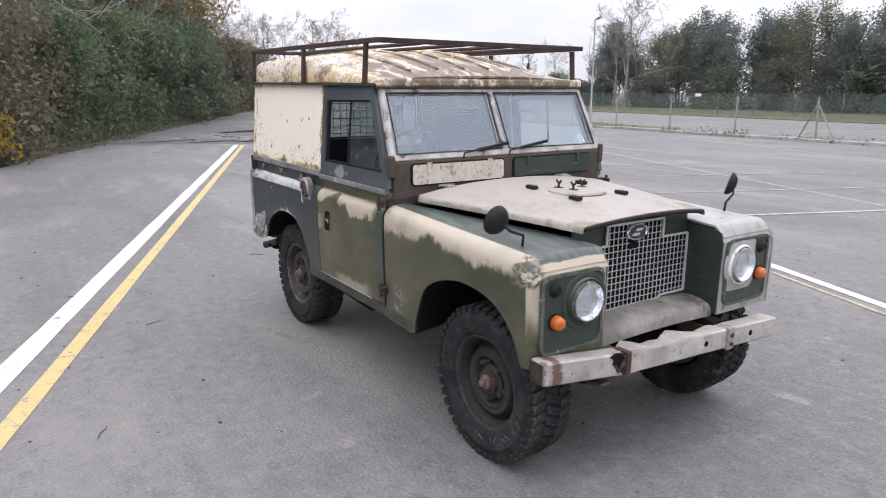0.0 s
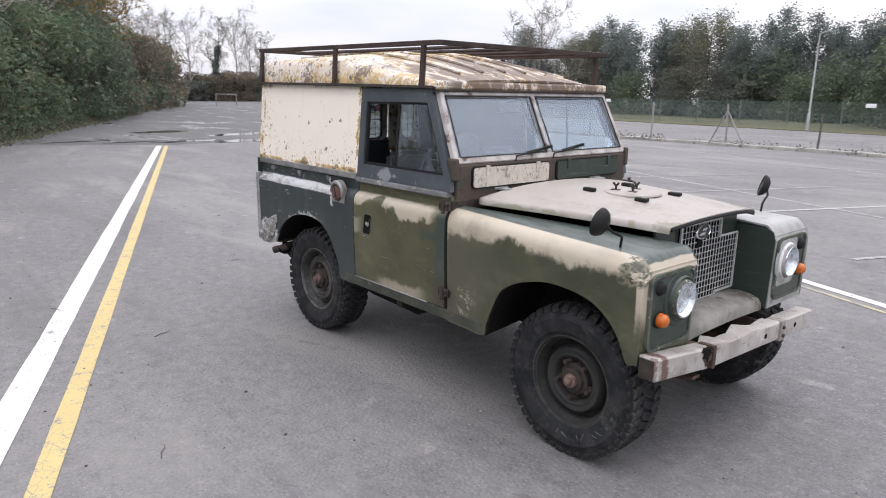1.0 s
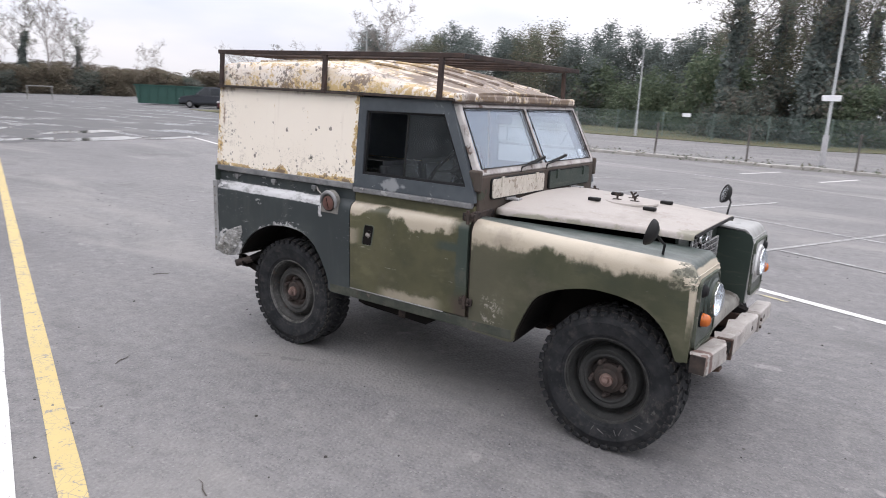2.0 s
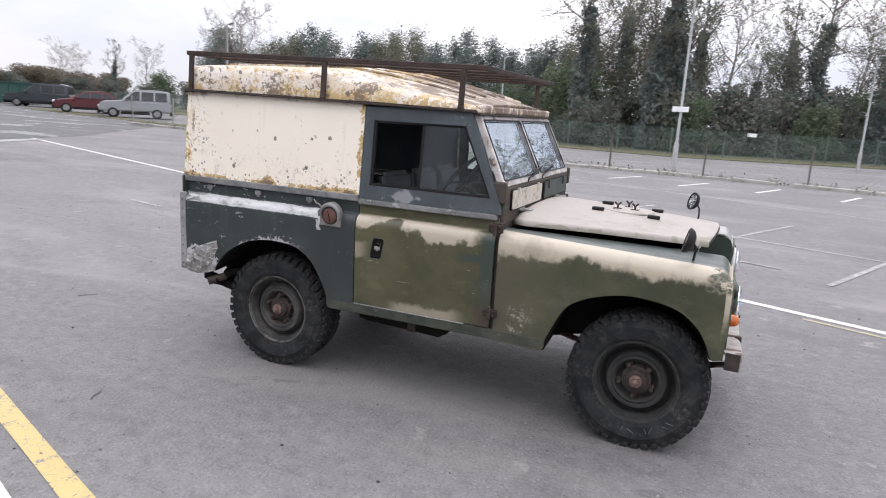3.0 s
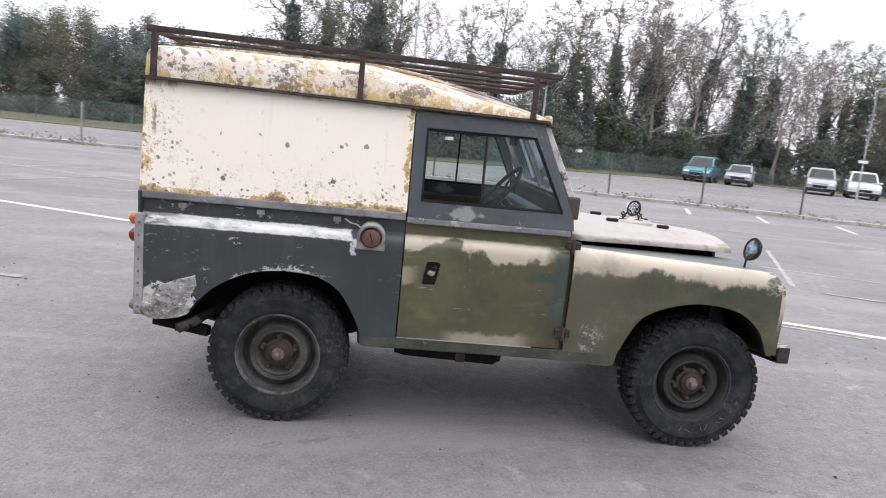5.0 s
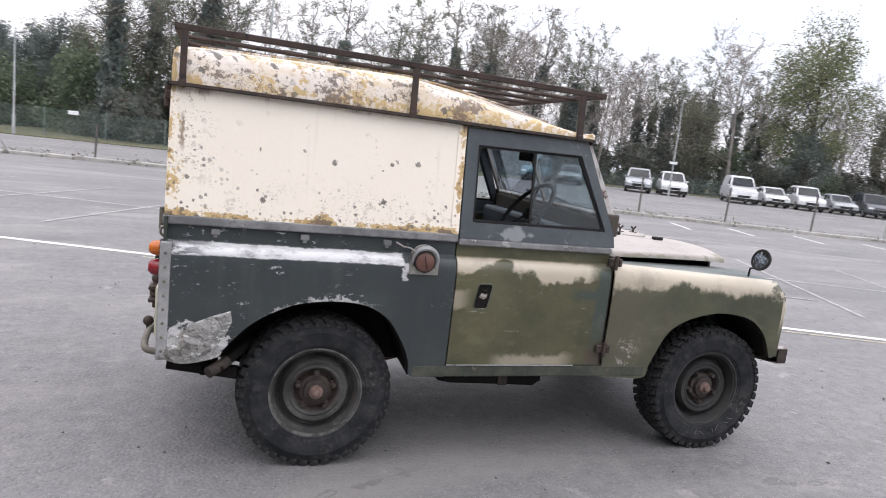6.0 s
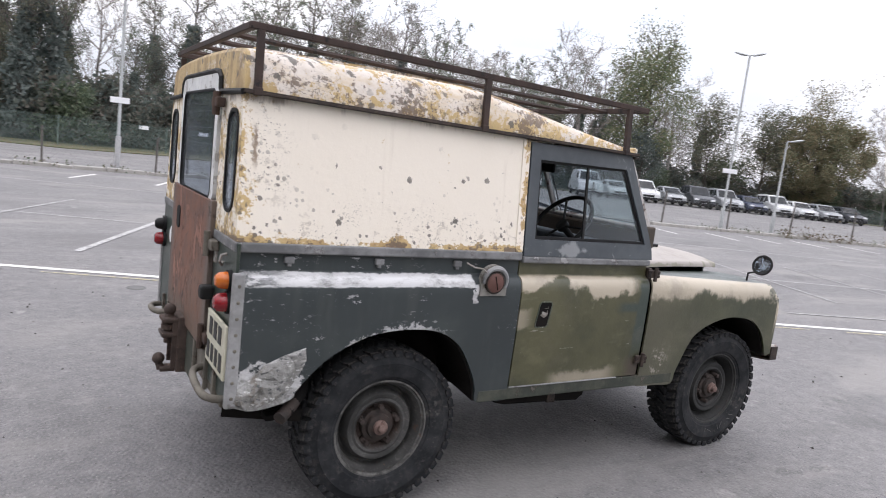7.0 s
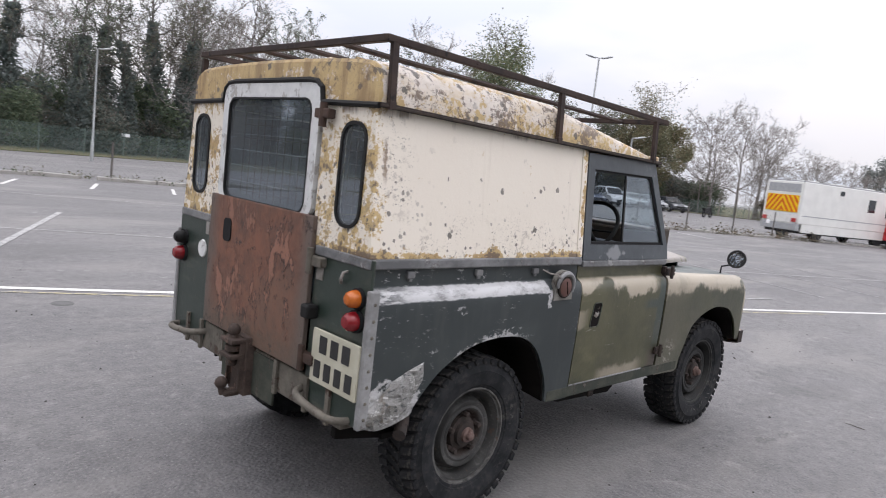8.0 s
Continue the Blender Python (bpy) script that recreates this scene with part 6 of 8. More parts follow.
# ---- rear ----
for s in (-1, 1):
    a, b = sorted((s * 0.410, s * 0.772))
    hole = sorted((s * 0.545, s * 0.690))
    quarter = part("rear_quarter", ring_prism(bmesh.new(), rounded(a, b, 1.160, 1.696, 0.003), rounded(hole[0], hole[1], 1.255, 1.630, 0.062), "x", -0.6925, -0.672), M_SIDE, car, "cream rear quarter with flaked ochre paint")
    for v in quarter.data.vertices:
        if abs(v.co.y) > 0.72:
            v.co.y = s * (lean_y(v.co.z) - 0.001)
    bm = ring_prism(bmesh.new(), rounded(hole[0] - 0.006, hole[1] + 0.006, 1.249, 1.636, 0.068), rounded(hole[0] + 0.007, hole[1] - 0.007, 1.262, 1.623, 0.055), "x", -0.6985, -0.682)
    part("window_seal", bm, M_SEAL, quarter)
    pane = part("quarter_window", prism(bmesh.new(), rounded(hole[0], hole[1], 1.255, 1.630, 0.06), "x", -0.6925, -0.6895), M_REAR_GLASS, quarter, "narrow oval rear window")
    pane.visible_shadow = False
    bm = bmesh.new()
    for z in np.arange(1.28, 1.62, 0.05):
        bar(bm, (-0.655, hole[0], z), (-0.655, hole[1], z), 0.0035)
    for y in np.linspace(hole[0], hole[1], 4):
        bar(bm, (-0.655, y, 1.25), (-0.655, y, 1.63), 0.0035)
    part("window_guard", bm, M_BLACK, quarter, "black wire guard inside the window")
    panel = part("tail_panel", boxed(-0.692, -0.68, *sorted((s * 0.445, s * 0.800)), 0.545, 1.158, 0.003), M_GREEN, car, "green tail panel beside the rear door")
    strip = part("corner_capping", boxed(-0.702, -0.658, *sorted((s * 0.788, s * 0.816)), 0.545, 1.052, 0.007), M_CORNER, car, "riveted bare galvanised corner strip")
    for k in range(8):
        z = 0.585 + k * 0.060
        part("rivet", lathe(bmesh.new(), [(0.0, s * 0.0035), (0.005, s * 0.003), (0.007, 0.0)], 8, (-0.679, s * 0.816, z), "y"), M_UNDER, strip)
    part("tail_capping", boxed(-0.700, -0.672, *sorted((s * 0.445, s * 0.787)), 1.123, 1.160, 0.005), M_CAPPING, car, "dull galvanised capping strip")
    for z, m, lab, r in ((1.012, M_ORANGE if s < 0 else M_SEAL, "orange rear indicator" if s < 0 else "dark rear lamp with a lost lens", 0.032), (0.930, M_RED, "dark red tail lamp", 0.036)):
        lamp = part("rear_lamp", lathe(bmesh.new(), [(0.0, -0.052), (r * 0.55, -0.050), (r * 0.9, -0.038), (r, -0.018), (r, 0.0)], 24, (-0.698, s * 0.738, z), "x"), m, car, lab, True)
        part("lamp_base", lathe(bmesh.new(), [(0.0, -0.012), (r + 0.006, -0.012), (r + 0.008, 0.002)], 24, (-0.694, s * 0.738, z), "x"), M_TRIM, lamp)
    bm = tube(bmesh.new(), curve([(-0.66, s * 0.44, 0.590), (-0.72, s * 0.45, 0.588), (-0.752, s * 0.49, 0.582), (-0.760, s * 0.58, 0.572), (-0.752, s * 0.69, 0.562), (-0.72, s * 0.735, 0.560), (-0.66, s * 0.745, 0.560)], 4), 0.015, 10)
    part("bumperette", bm, M_UNDER, car, "bent dirty galvanised tube bumper", True)

door = part("rear_door", boxed(-0.712, -0.690, -0.435, 0.435, 0.655, 1.268, 0.004), M_DOOR_RUST, car, "rear door lower panel in rusty red-brown primer")
part("door_lining", boxed(-0.6885, -0.684, -0.42, 0.42, 0.67, 1.245), M_INNER, door, "dark inside face of the door")
# a dark plate on the door skin draws the recess's inner shade
part("handle_hole", prism(bmesh.new(), rounded(0.215, 0.285, 1.065, 1.170, 0.022), "x", -0.717, -0.708), M_TRIM, door, "open handle recess, its shade a flat dark plate")
upper = part("rear_door_top", ring_prism(bmesh.new(), rounded(-0.396, 0.396, 1.250, 1.774, 0.06), rounded(-0.340, 0.340, 1.262, 1.712, 0.05), "x", -0.704, -0.682), M_WHITE, car, "white window frame of the rear door")
part("window_seal", ring_prism(bmesh.new(), rounded(-0.343, 0.343, 1.259, 1.715, 0.053), rounded(-0.335, 0.335, 1.268, 1.707, 0.046), "x", -0.706, -0.680), M_SEAL, upper)
part("rear_window", prism(bmesh.new(), rounded(-0.340, 0.340, 1.262, 1.712, 0.05), "x", -0.696, -0.691), M_REAR_GLASS, upper, "dusky rear window").visible_shadow = False
bm = bmesh.new()
for z in (1.345, 1.415, 1.485, 1.555, 1.625):
    bar(bm, (-0.688, -0.31, z), (-0.688, 0.31, z), 0.003)
part("heater_line", bm, M_GALV, upper, "thin heater wires across the glass")
bm = bmesh.new()
for z in np.arange(1.30, 1.68, 0.06):
    bar(bm, (-0.64, -0.31, z), (-0.64, 0.31, z), 0.0035)
for y in np.arange(-0.30, 0.31, 0.06):
    bar(bm, (-0.64, y, 1.28), (-0.64, y, 1.69), 0.0035)
part("window_guard", bm, M_BLACK, car, "black wire guard inside the rear window")
for z in (1.655,):
    bm = boxed(-0.735, -0.700, -0.50, -0.405, z - 0.018, z + 0.018, 0.006)
    tube(bm, [(-0.725, -0.452, z - 0.05), (-0.725, -0.452, z + 0.04)], 0.015, 10)
    part("rear_hinge", bm, M_RUST, upper, "rusty hinge block")
for z in (0.72, 1.10):
    bm = boxed(-0.722, -0.690, -0.52, -0.43, z - 0.02, z + 0.02, 0.005)
    tube(bm, [(-0.725, -0.452, z - 0.05), (-0.725, -0.452, z + 0.05)], 0.013, 10)
    part("rear_hinge", bm, M_RUST if z < 1 else M_UNDER, door)
part("cross_member", boxed(-0.690, -0.60, -0.70, 0.70, 0.505, 0.640, 0.008), M_UNDER, car, "dirty rear chassis cross member")
for y in (-0.62, -0.47, -0.24, 0.24, 0.47, 0.62):
    part("cross_member_plate", boxed(-0.706, -0.690, y - 0.012, y + 0.012, 0.50, 0.645, 0.003), M_UNDER, car)
part("tow_plate", boxed(-0.700, -0.688, -0.23, 0.23, 0.44, 0.63, 0.004), M_SILL, car, "dirty brown drawbar plate")
plate = part("number_plate", boxed(-0.712, -0.700, -0.793, -0.502, 0.645, 0.852, 0.004), M_PLATE, car, "yellowed square number plate")
for z0, z1, w, count in ((0.762, 0.836, 0.062, 3), (0.664, 0.738, 0.056, 4)):
    for k in range(count):
        y = -0.648 + (k - count / 2) * (w + 0.010)
        part("plate_bar", boxed(-0.7145, -0.711, y + 0.012, y + w - 0.004, z0 + 0.004, z1 - 0.004), M_INK, plate, "dark bar of plate lettering")
part("latch_plate", boxed(-0.697, -0.690, -0.505, -0.462, 1.030, 1.105, 0.002), M_OLD_GALV, car, "small bare latch plate")
part("latch_plate", boxed(-0.697, -0.690, 0.470, 0.505, 1.060, 1.125, 0.002), M_OLD_GALV, car, "small bare latch plate")
part("lashing_hook", tube(bmesh.new(), [(-0.692, -0.655, 1.095), (-0.712, -0.655, 1.090), (-0.716, -0.650, 1.065), (-0.706, -0.640, 1.050), (-0.698, -0.630, 1.060)], 0.006, 8), M_OLD_GALV, car, "small steel lashing hook")
part("trailer_socket", boxed(-0.745, -0.692, -0.500, -0.445, 0.880, 0.935, 0.010), M_SEAL, car, "black trailer socket")
part("tail_badge", lathe(bmesh.new(), [(0.0, -0.006), (0.040, -0.006), (0.044, 0.0)], 28, (-0.693, 0.53, 0.985), "x"), M_WHITE, car, "small pale oval badge")
# crumpled, bared corner behind the wheel
patch = [(-0.684, 0.562), (-0.668, 0.612), (-0.600, 0.668), (-0.565, 0.706), (-0.485, 0.740), (-0.408, 0.765), (-0.402, 0.715), (-0.418, 0.672), (-0.448, 0.622), (-0.492, 0.576), (-0.560, 0.543), (-0.620, 0.531)]
rng = random.Random(12)
inside = []
while len(inside) < 46:
    p = (rng.uniform(-0.68, -0.40), rng.uniform(0.535, 0.765))
    wind = sum(1 for (ax, az), (bx, bz) in zip(patch, patch[1:] + patch[:1]) if (az > p[1]) != (bz > p[1]) and p[0] < ax + (p[1] - az) * (bx - ax) / (bz - az))
    if wind % 2 and all(math.dist(p, q) > 0.020 for q in inside + patch):
        inside.append(p)
vs, _, tris, *_ = geometry.delaunay_2d_cdt([Vector(p) for p in patch + inside], [], [list(range(len(patch)))], 1, 1e-5)
bm = bmesh.new()
out = [bm.verts.new((v.x + rng.uniform(-0.006, 0.006), -0.8105 - (rng.uniform(0.001, 0.020) if k >= len(patch) else rng.uniform(-0.002, 0.003)), v.y)) for k, v in enumerate(vs)]
for f in tris:
    bm.faces.new([out[i] for i in f])
bmesh.ops.recalc_face_normals(bm, faces=bm.faces)
bmesh.ops.solidify(bm, geom=bm.faces[:], thickness=0.003)
part("crumpled_corner", bm, M_TORN, car, "crumpled bare aluminium at the rear corner")
# tow hitch
hitch = part("tow_hitch", boxed(-0.738, -0.69, -0.055, 0.085, 0.430, 0.690, 0.006), M_HITCH, car, "rusty brown tow hitch with two balls and a pin")
bm = bmesh.new()
for z in (0.672, 0.605):
    box(bm, -0.805, -0.732, -0.048, 0.058, z - 0.010, z + 0.010, 0.005)
tube(bm, [(-0.768, 0.005, 0.560), (-0.768, 0.005, 0.690)], 0.020, 12)
tube(bm, [(-0.768, 0.005, 0.626), (-0.768, 0.005, 0.650)], 0.034, 14)
part("hitch_jaw", bm, M_HITCH, hitch, smooth=True)
bm = tube(bmesh.new(), [(-0.768, 0.005, 0.676), (-0.768, 0.005, 0.700)], [0.026, 0.016], 12)
lathe(bm, [(0.0, 0.028), (0.014, 0.024), (0.024, 0.014), (0.028, 0.0), (0.024, -0.014), (0.014, -0.024), (0.0, -0.028)], 16, (-0.768, 0.005, 0.716), "z")
part("pin_ball", bm, M_HITCH, hitch, smooth=True)
bm = boxed(-0.800, -0.735, -0.020, 0.045, 0.424, 0.446, 0.006)
tube(bm, [(-0.790, 0.018, 0.432), (-0.800, 0.020, 0.455), (-0.802, 0.020, 0.468)], [0.020, 0.016, 0.014], 10)
lathe(bm, [(0.0, 0.028), (0.014, 0.024), (0.024, 0.014), (0.028, 0.0), (0.024, -0.014), (0.014, -0.024), (0.0, -0.028)], 16, (-0.803, 0.020, 0.480), "z")
part("tow_ball", bm, M_HITCH, hitch, smooth=True)
for y in (-0.040, 0.070):
    part("hitch_cheek", boxed(-0.760, -0.735, y - 0.006, y + 0.006, 0.450, 0.680, 0.003), M_HITCH, hitch)
part("roof_lip", boxed(1.258, 1.288, -0.735, 0.735, 1.660, 1.706, 0.012), M_ROOF, roof, "rounded spotted front edge of the roof")
part("screen_gutter", boxed(1.262, 1.296, -0.745, 0.745, 1.650, 1.662, 0.003), M_GUTTER, roof)


# ---- front: bonnet, grille, bumper, scuttle, windscreen ----
def bonnet_half(x):
    w = float(np.interp(x, (1.47, 2.49), (0.655, 0.400)))
    return w - 0.10 * max(0.0, (1.58 - x) / 0.115) ** 2.5


def bonnet_point(x, f):
    edge = float(np.interp(x, (1.46, 1.9, 2.3, 2.49), (1.112, 1.104, 1.090, 1.080)))
    crown = float(np.interp(x, (1.46, 2.1, 2.49), (0.048, 0.042, 0.030)))
    bow = 0.035 * (1 - f * f) * max(0.0, (x - 2.2) / 0.29)
    return (x + bow, f * bonnet_half(x), edge + crown * (1 - abs(f) ** 2.2))


cols = []
for x in (1.465, 1.475, 1.49, 1.51, 1.54, 1.58, 1.65, 1.75, 1.85, 1.95, 2.05, 2.15, 2.25, 2.33, 2.40, 2.45, 2.475, 2.49):
    rear = 0.018 * max(0.0, (1.50 - x) / 0.035)
    rim = [(0.006, 0.006), (0.011, 0.016), (0.013, 0.030)]
    h, e = bonnet_half(x), bonnet_point(x, 1)[2]
    col = [(x, -h - o, e - d - rear) for o, d in rim[::-1]]
    col += [(p[0], p[1], p[2] - rear) for p in (bonnet_point(x, f) for f in (-1, -0.97, -0.9, -0.8, -0.65, -0.5, -0.35, -0.18, 0, 0.18, 0.35, 0.5, 0.65, 0.8, 0.9, 0.97, 1))]
    col += [(x, h + o, e - d - rear) for o, d in rim]
    cols.append(col)
bonnet = part("bonnet", plates(cols, 0.008), M_BONNET, car, "sand-coloured bonnet standing slightly open", True)
lip = [bonnet_point(2.49, f) for f in np.linspace(-0.99, 0.99, 25)]
# black tube that draws the shadow below the overhanging lip
part("bonnet_lip", tube(bmesh.new(), [(x - 0.004, y, z - 0.013) for x, y, z in lip], 0.010, 8), M_SEAL, bonnet, "black strip for the shadow under the front lip of the bonnet", True)
for x, y in ((1.857, -0.15), (1.857, 0.20), (2.175, -0.15), (2.165, 0.177)):
    z = bonnet_point(x, y / bonnet_half(x))[2]
    part("rubber_pad", boxed(x - 0.035, x + 0.035, y - 0.016, y + 0.016, z, z + 0.020, 0.006), M_SEAL, bonnet)
z = bonnet_point(2.0, 0)[2]
carrier = part("wheel_carrier", lathe(bmesh.new(), [(0.0, 0.016), (0.10, 0.014), (0.145, 0.005), (0.150, -0.004)], 40, (2.015, 0.01, z), "z"), M_BONNET, bonnet, "round spare wheel plate", True)
bm = bmesh.new()
for x, y in ((1.955, -0.055), (2.055, -0.050), (2.005, 0.06)):
    bm = boxed(x - 0.024, x + 0.024, y - 0.012, y + 0.012, z + 0.010, z + 0.018, 0.002)
    tube(bm, [(x, y, z + 0.012), (x, y, z + 0.040)], 0.006, 8)
    for d in (-1, 1):
        bar(bm, (x, y, z + 0.034), (x + d * 0.018, y, z + 0.052), 0.005, 0.010)
    part("clamp", bm, M_GUTTER, carrier, "dark wing nut of the spare wheel clamp")
for y in (-0.42, 0.42):
    bm = boxed(1.46, 1.535, y - 0.03, y + 0.02, 1.132, 1.146, 0.004)
    tube(bm, [(1.466, y - 0.05, 1.143), (1.466, y + 0.05, 1.143)], 0.009, 8)
    part("bonnet_hinge", bm, M_CORNER, bonnet, "pale galvanised hinge plate")

rad = part("radiator_panel", boxed(2.395, 2.412, -0.388, 0.388, 0.585, 1.062, 0.003), M_GREEN, car, "dark green radiator panel")
# flat black sheet that gives the shade behind the grille mesh
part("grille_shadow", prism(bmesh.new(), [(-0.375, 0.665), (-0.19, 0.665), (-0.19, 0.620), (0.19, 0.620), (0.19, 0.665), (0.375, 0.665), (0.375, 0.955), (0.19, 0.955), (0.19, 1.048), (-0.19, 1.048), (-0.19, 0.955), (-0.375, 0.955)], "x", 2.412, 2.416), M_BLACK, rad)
bm = bmesh.new()
for y in np.arange(-0.374, 0.376, 0.0288):
    lo, hi = (0.622, 1.046) if abs(y) < 0.192 else (0.667, 0.953)
    bar(bm, (2.424, y, lo), (2.424, y, hi), 0.0029)
for z in np.arange(0.622, 1.048, 0.0302):
    w = 0.19 if not 0.66 < z < 0.956 else 0.374
    bar(bm, (2.428, -w, z), (2.428, w, z), 0.0029)
edge = [(-0.377, 0.663), (-0.192, 0.663), (-0.192, 0.618), (0.192, 0.618), (0.192, 0.663), (0.377, 0.663), (0.377, 0.957), (0.192, 0.957), (0.192, 1.050), (-0.192, 1.050), (-0.192, 0.957), (-0.377, 0.957)]
for (a, b), (c, d) in zip(edge, edge[1:] + edge[:1]):
    bar(bm, (2.426, a, b), (2.426, c, d), 0.009)
grille = part("grille", bm, M_GRILLE, car, "dull silver wire mesh grille in a T shape")
# black block for the darkness inside the broken mesh
part("grille_gap", boxed(2.4205, 2.4300, -0.045, 0.005, 0.925, 0.975), M_BLACK, grille, "hole in the mesh, its shade a black block")
badge = part("badge", lathe(bmesh.new(), [(0.048, 0.0), (0.048, 0.007), (0.052, 0.011), (0.058, 0.010), (0.062, 0.004), (0.062, 0.0)], 36, (0, 0, 0), "x", True), M_CHROME, grille, "plain oval badge ring", True)
badge.matrix_basis = Matrix.Translation((2.432, -0.005, 1.005)) @ Matrix.Diagonal((1, 1.22, 0.66, 1))
part("badge_face", lathe(bmesh.new(), [(0.0, 0.006), (0.049, 0.006), (0.049, 0.001)], 32, (0, 0, 0), "x"), M_GREEN, badge)
for y0, z0, w in ((0.008, 0.016, 0.022), (-0.008, -0.016, 0.024)):
    part("badge_bar", prism(bmesh.new(), [(y0 - w, z0 - 0.010), (y0 + w - 0.008, z0 - 0.010), (y0 + w, z0 + 0.010), (y0 - w + 0.008, z0 + 0.010)], "x", 0.006, 0.0085), M_CHROME, badge)
cols = [[(x, y, z + 0.012 * (1 - (y / 0.4) ** 2)) for x, z in ((2.415, 0.640), (2.47, 0.645), (2.53, 0.638), (2.575, 0.622), (2.590, 0.600), (2.592, 0.565))] for y in np.linspace(-0.385, 0.385, 9)]
part("front_apron", plates(cols, 0.006), M_UNDER_PALE, car, "scuffed galvanised apron below the grille", True)


def bumper_top(y):
    return float(np.interp(y, (-0.80, -0.33, 0.78), (0.632, 0.572, 0.520)))


cols = []
for y in (-0.805, -0.79, -0.7, -0.6, -0.52, -0.45, -0.40, -0.36, -0.32, -0.28, -0.22, -0.16, -0.10, -0.04, 0.02, 0.08, 0.15, 0.22, 0.30, 0.40, 0.5, 0.6, 0.7, 0.765, 0.78):
    t = bumper_top(y)
    buckle = 0.0 if abs(y - 0.02) > 0.33 else 0.010 * math.sin(19 * y + 0.6) + 0.006 * math.sin(43 * y)
    end = 0.012 if y in (-0.805, 0.78) else 0.0
    dent = 0.022 if y in (-0.36, -0.32) else 0.0
    cols.append([(2.625 + end - abs(buckle), y, t - 0.004 - end + 1.6 * buckle), (2.700 - end - dent + 0.4 * buckle, y, t - end + 0.5 * buckle), (2.708 - end - dent, y, t - 0.008 - end), (2.708 - end - dent * 1.6, y, t - 0.092 + end), (2.700 - end, y, t - 0.100 + end), (2.650, y, t - 0.100 + end)])
bumper_end = boxed(2.634, 2.700, -0.8075, -0.7985, 0.538, 0.6235, 0.003)
bumper = part("bumper", plates(cols, 0.007), M_BUMPER, car, "bent and scuffed galvanised bumper bar", True)
part("bumper_tear", prism(bmesh.new(), [(-0.43, 0.545), (-0.39, 0.565), (-0.33, 0.560), (-0.31, 0.535), (-0.335, 0.505), (-0.36, 0.520), (-0.385, 0.495), (-0.41, 0.525)], "x", 2.694, 2.7100), M_RUST, bumper, "rusty edge of the tear in the bar")
# the tear's inner shade, drawn as a black plate on the face
part("bumper_tear", prism(bmesh.new(), [(-0.445, 0.577), (-0.41, 0.583), (-0.37, 0.577), (-0.355, 0.553), (-0.375, 0.540), (-0.385, 0.512), (-0.402, 0.535), (-0.425, 0.540), (-0.42, 0.560)], "x", 2.696, 2.7125), M_BLACK, bumper, "jagged hole torn in the bar, its shade a black plate")
part("bumper_strap", boxed(2.640, 2.7165, -0.345, -0.318, 0.474, 0.5775, 0.003), M_RUST, bumper, "rust-red strap across the bar")
part("bumper_strap", boxed(2.640, 2.7165, 0.355, 0.405, 0.434, 0.5415, 0.003), M_OLD_GALV, bumper, "dirty bolted strap across the bar")
for z in (0.462, 0.505):
    part("strap_bolt", lathe(bmesh.new(), [(0.0, 0.010), (0.009, 0.010), (0.010, 0.0)], 6, (2.7165, 0.38, z), "x"), M_RUST, bumper)
# rusty cap, dark to stand for the shaded open end of the bar
part("bumper_end", bumper_end, M_GUTTER, bumper, "rust-stained end cap of the bar, darkened for its shaded hollow")
for y in (-0.36, 0.36):
    part("dumb_iron", boxed(2.45, 2.66, y - 0.045, y + 0.045, bumper_top(y) - 0.09, bumper_top(y) - 0.01, 0.006), M_RUST, car, "rusty chassis end behind the bumper")
for y in (0.20, 0.55):
    z = bumper_top(y) - 0.05
    # black disc on the face, for the shade in a drilled hole
    part("bumper_hole", lathe(bmesh.new(), [(0.0, 0.0), (0.014, 0.0), (0.014, -0.006)], 14, (2.7095, y, z), "x"), M_BLACK, bumper)

scuttle = part("scuttle", boxed(1.405, 1.462, -0.742, 0.742, 1.03, 1.285, 0.012), M_BULK, car, "brown-primed scuttle below the windscreen")
for y0, y1, m, lab in ((-0.635, -0.035, M_VENT, "cream ventilator flap"), (0.045, 0.640, M_GREEN, "green ventilator flap")):
    part("flap_gasket", prism(bmesh.new(), rounded(y0 - 0.007, y1 + 0.007, 1.151, 1.269, 0.024), "x", 1.455, 1.4735), M_SEAL, scuttle, "black rubber gasket")
    flap = part("ventilator_flap", prism(bmesh.new(), rounded(y0, y1, 1.158, 1.262, 0.018), "x", 1.462, 1.478), m, scuttle, lab)
    for y in (y0 + 0.10, y1 - 0.10):
        part("flap_hinge", boxed(1.476, 1.486, y - 0.014, y + 0.014, 1.215, 1.272, 0.003), m, flap)


def screen(y, v, out=0.0):
    """A point of the raked windscreen; v runs from its foot to its head."""
    return Vector((1.442 - 0.182 * v + out * 0.89, y, 1.288 + 0.372 * v + out * 0.45))


frame_ = part("windscreen_frame", bmesh.new(), M_SCREEN_FRAME, car, "windscreen frame in worn white and bare metal")
bm = bmesh.new()
for a, b, w in (((-0.735, 0.0), (-0.700, 1.04), 0.030), ((0.735, 0.0), (0.700, 1.04), 0.030), ((-0.73, 0.02), (0.73, 0.02), 0.035), ((-0.70, 0.985), (0.70, 0.985), 0.068), ((0, 0.05), (0, 0.98), 0.024)):
    bar(bm, screen(*a), screen(*b), w, 0.035, up=(0.89, 0, 0.45), bevel=0.004)
me = frame_.data
bm.to_mesh(me)
bm.free()
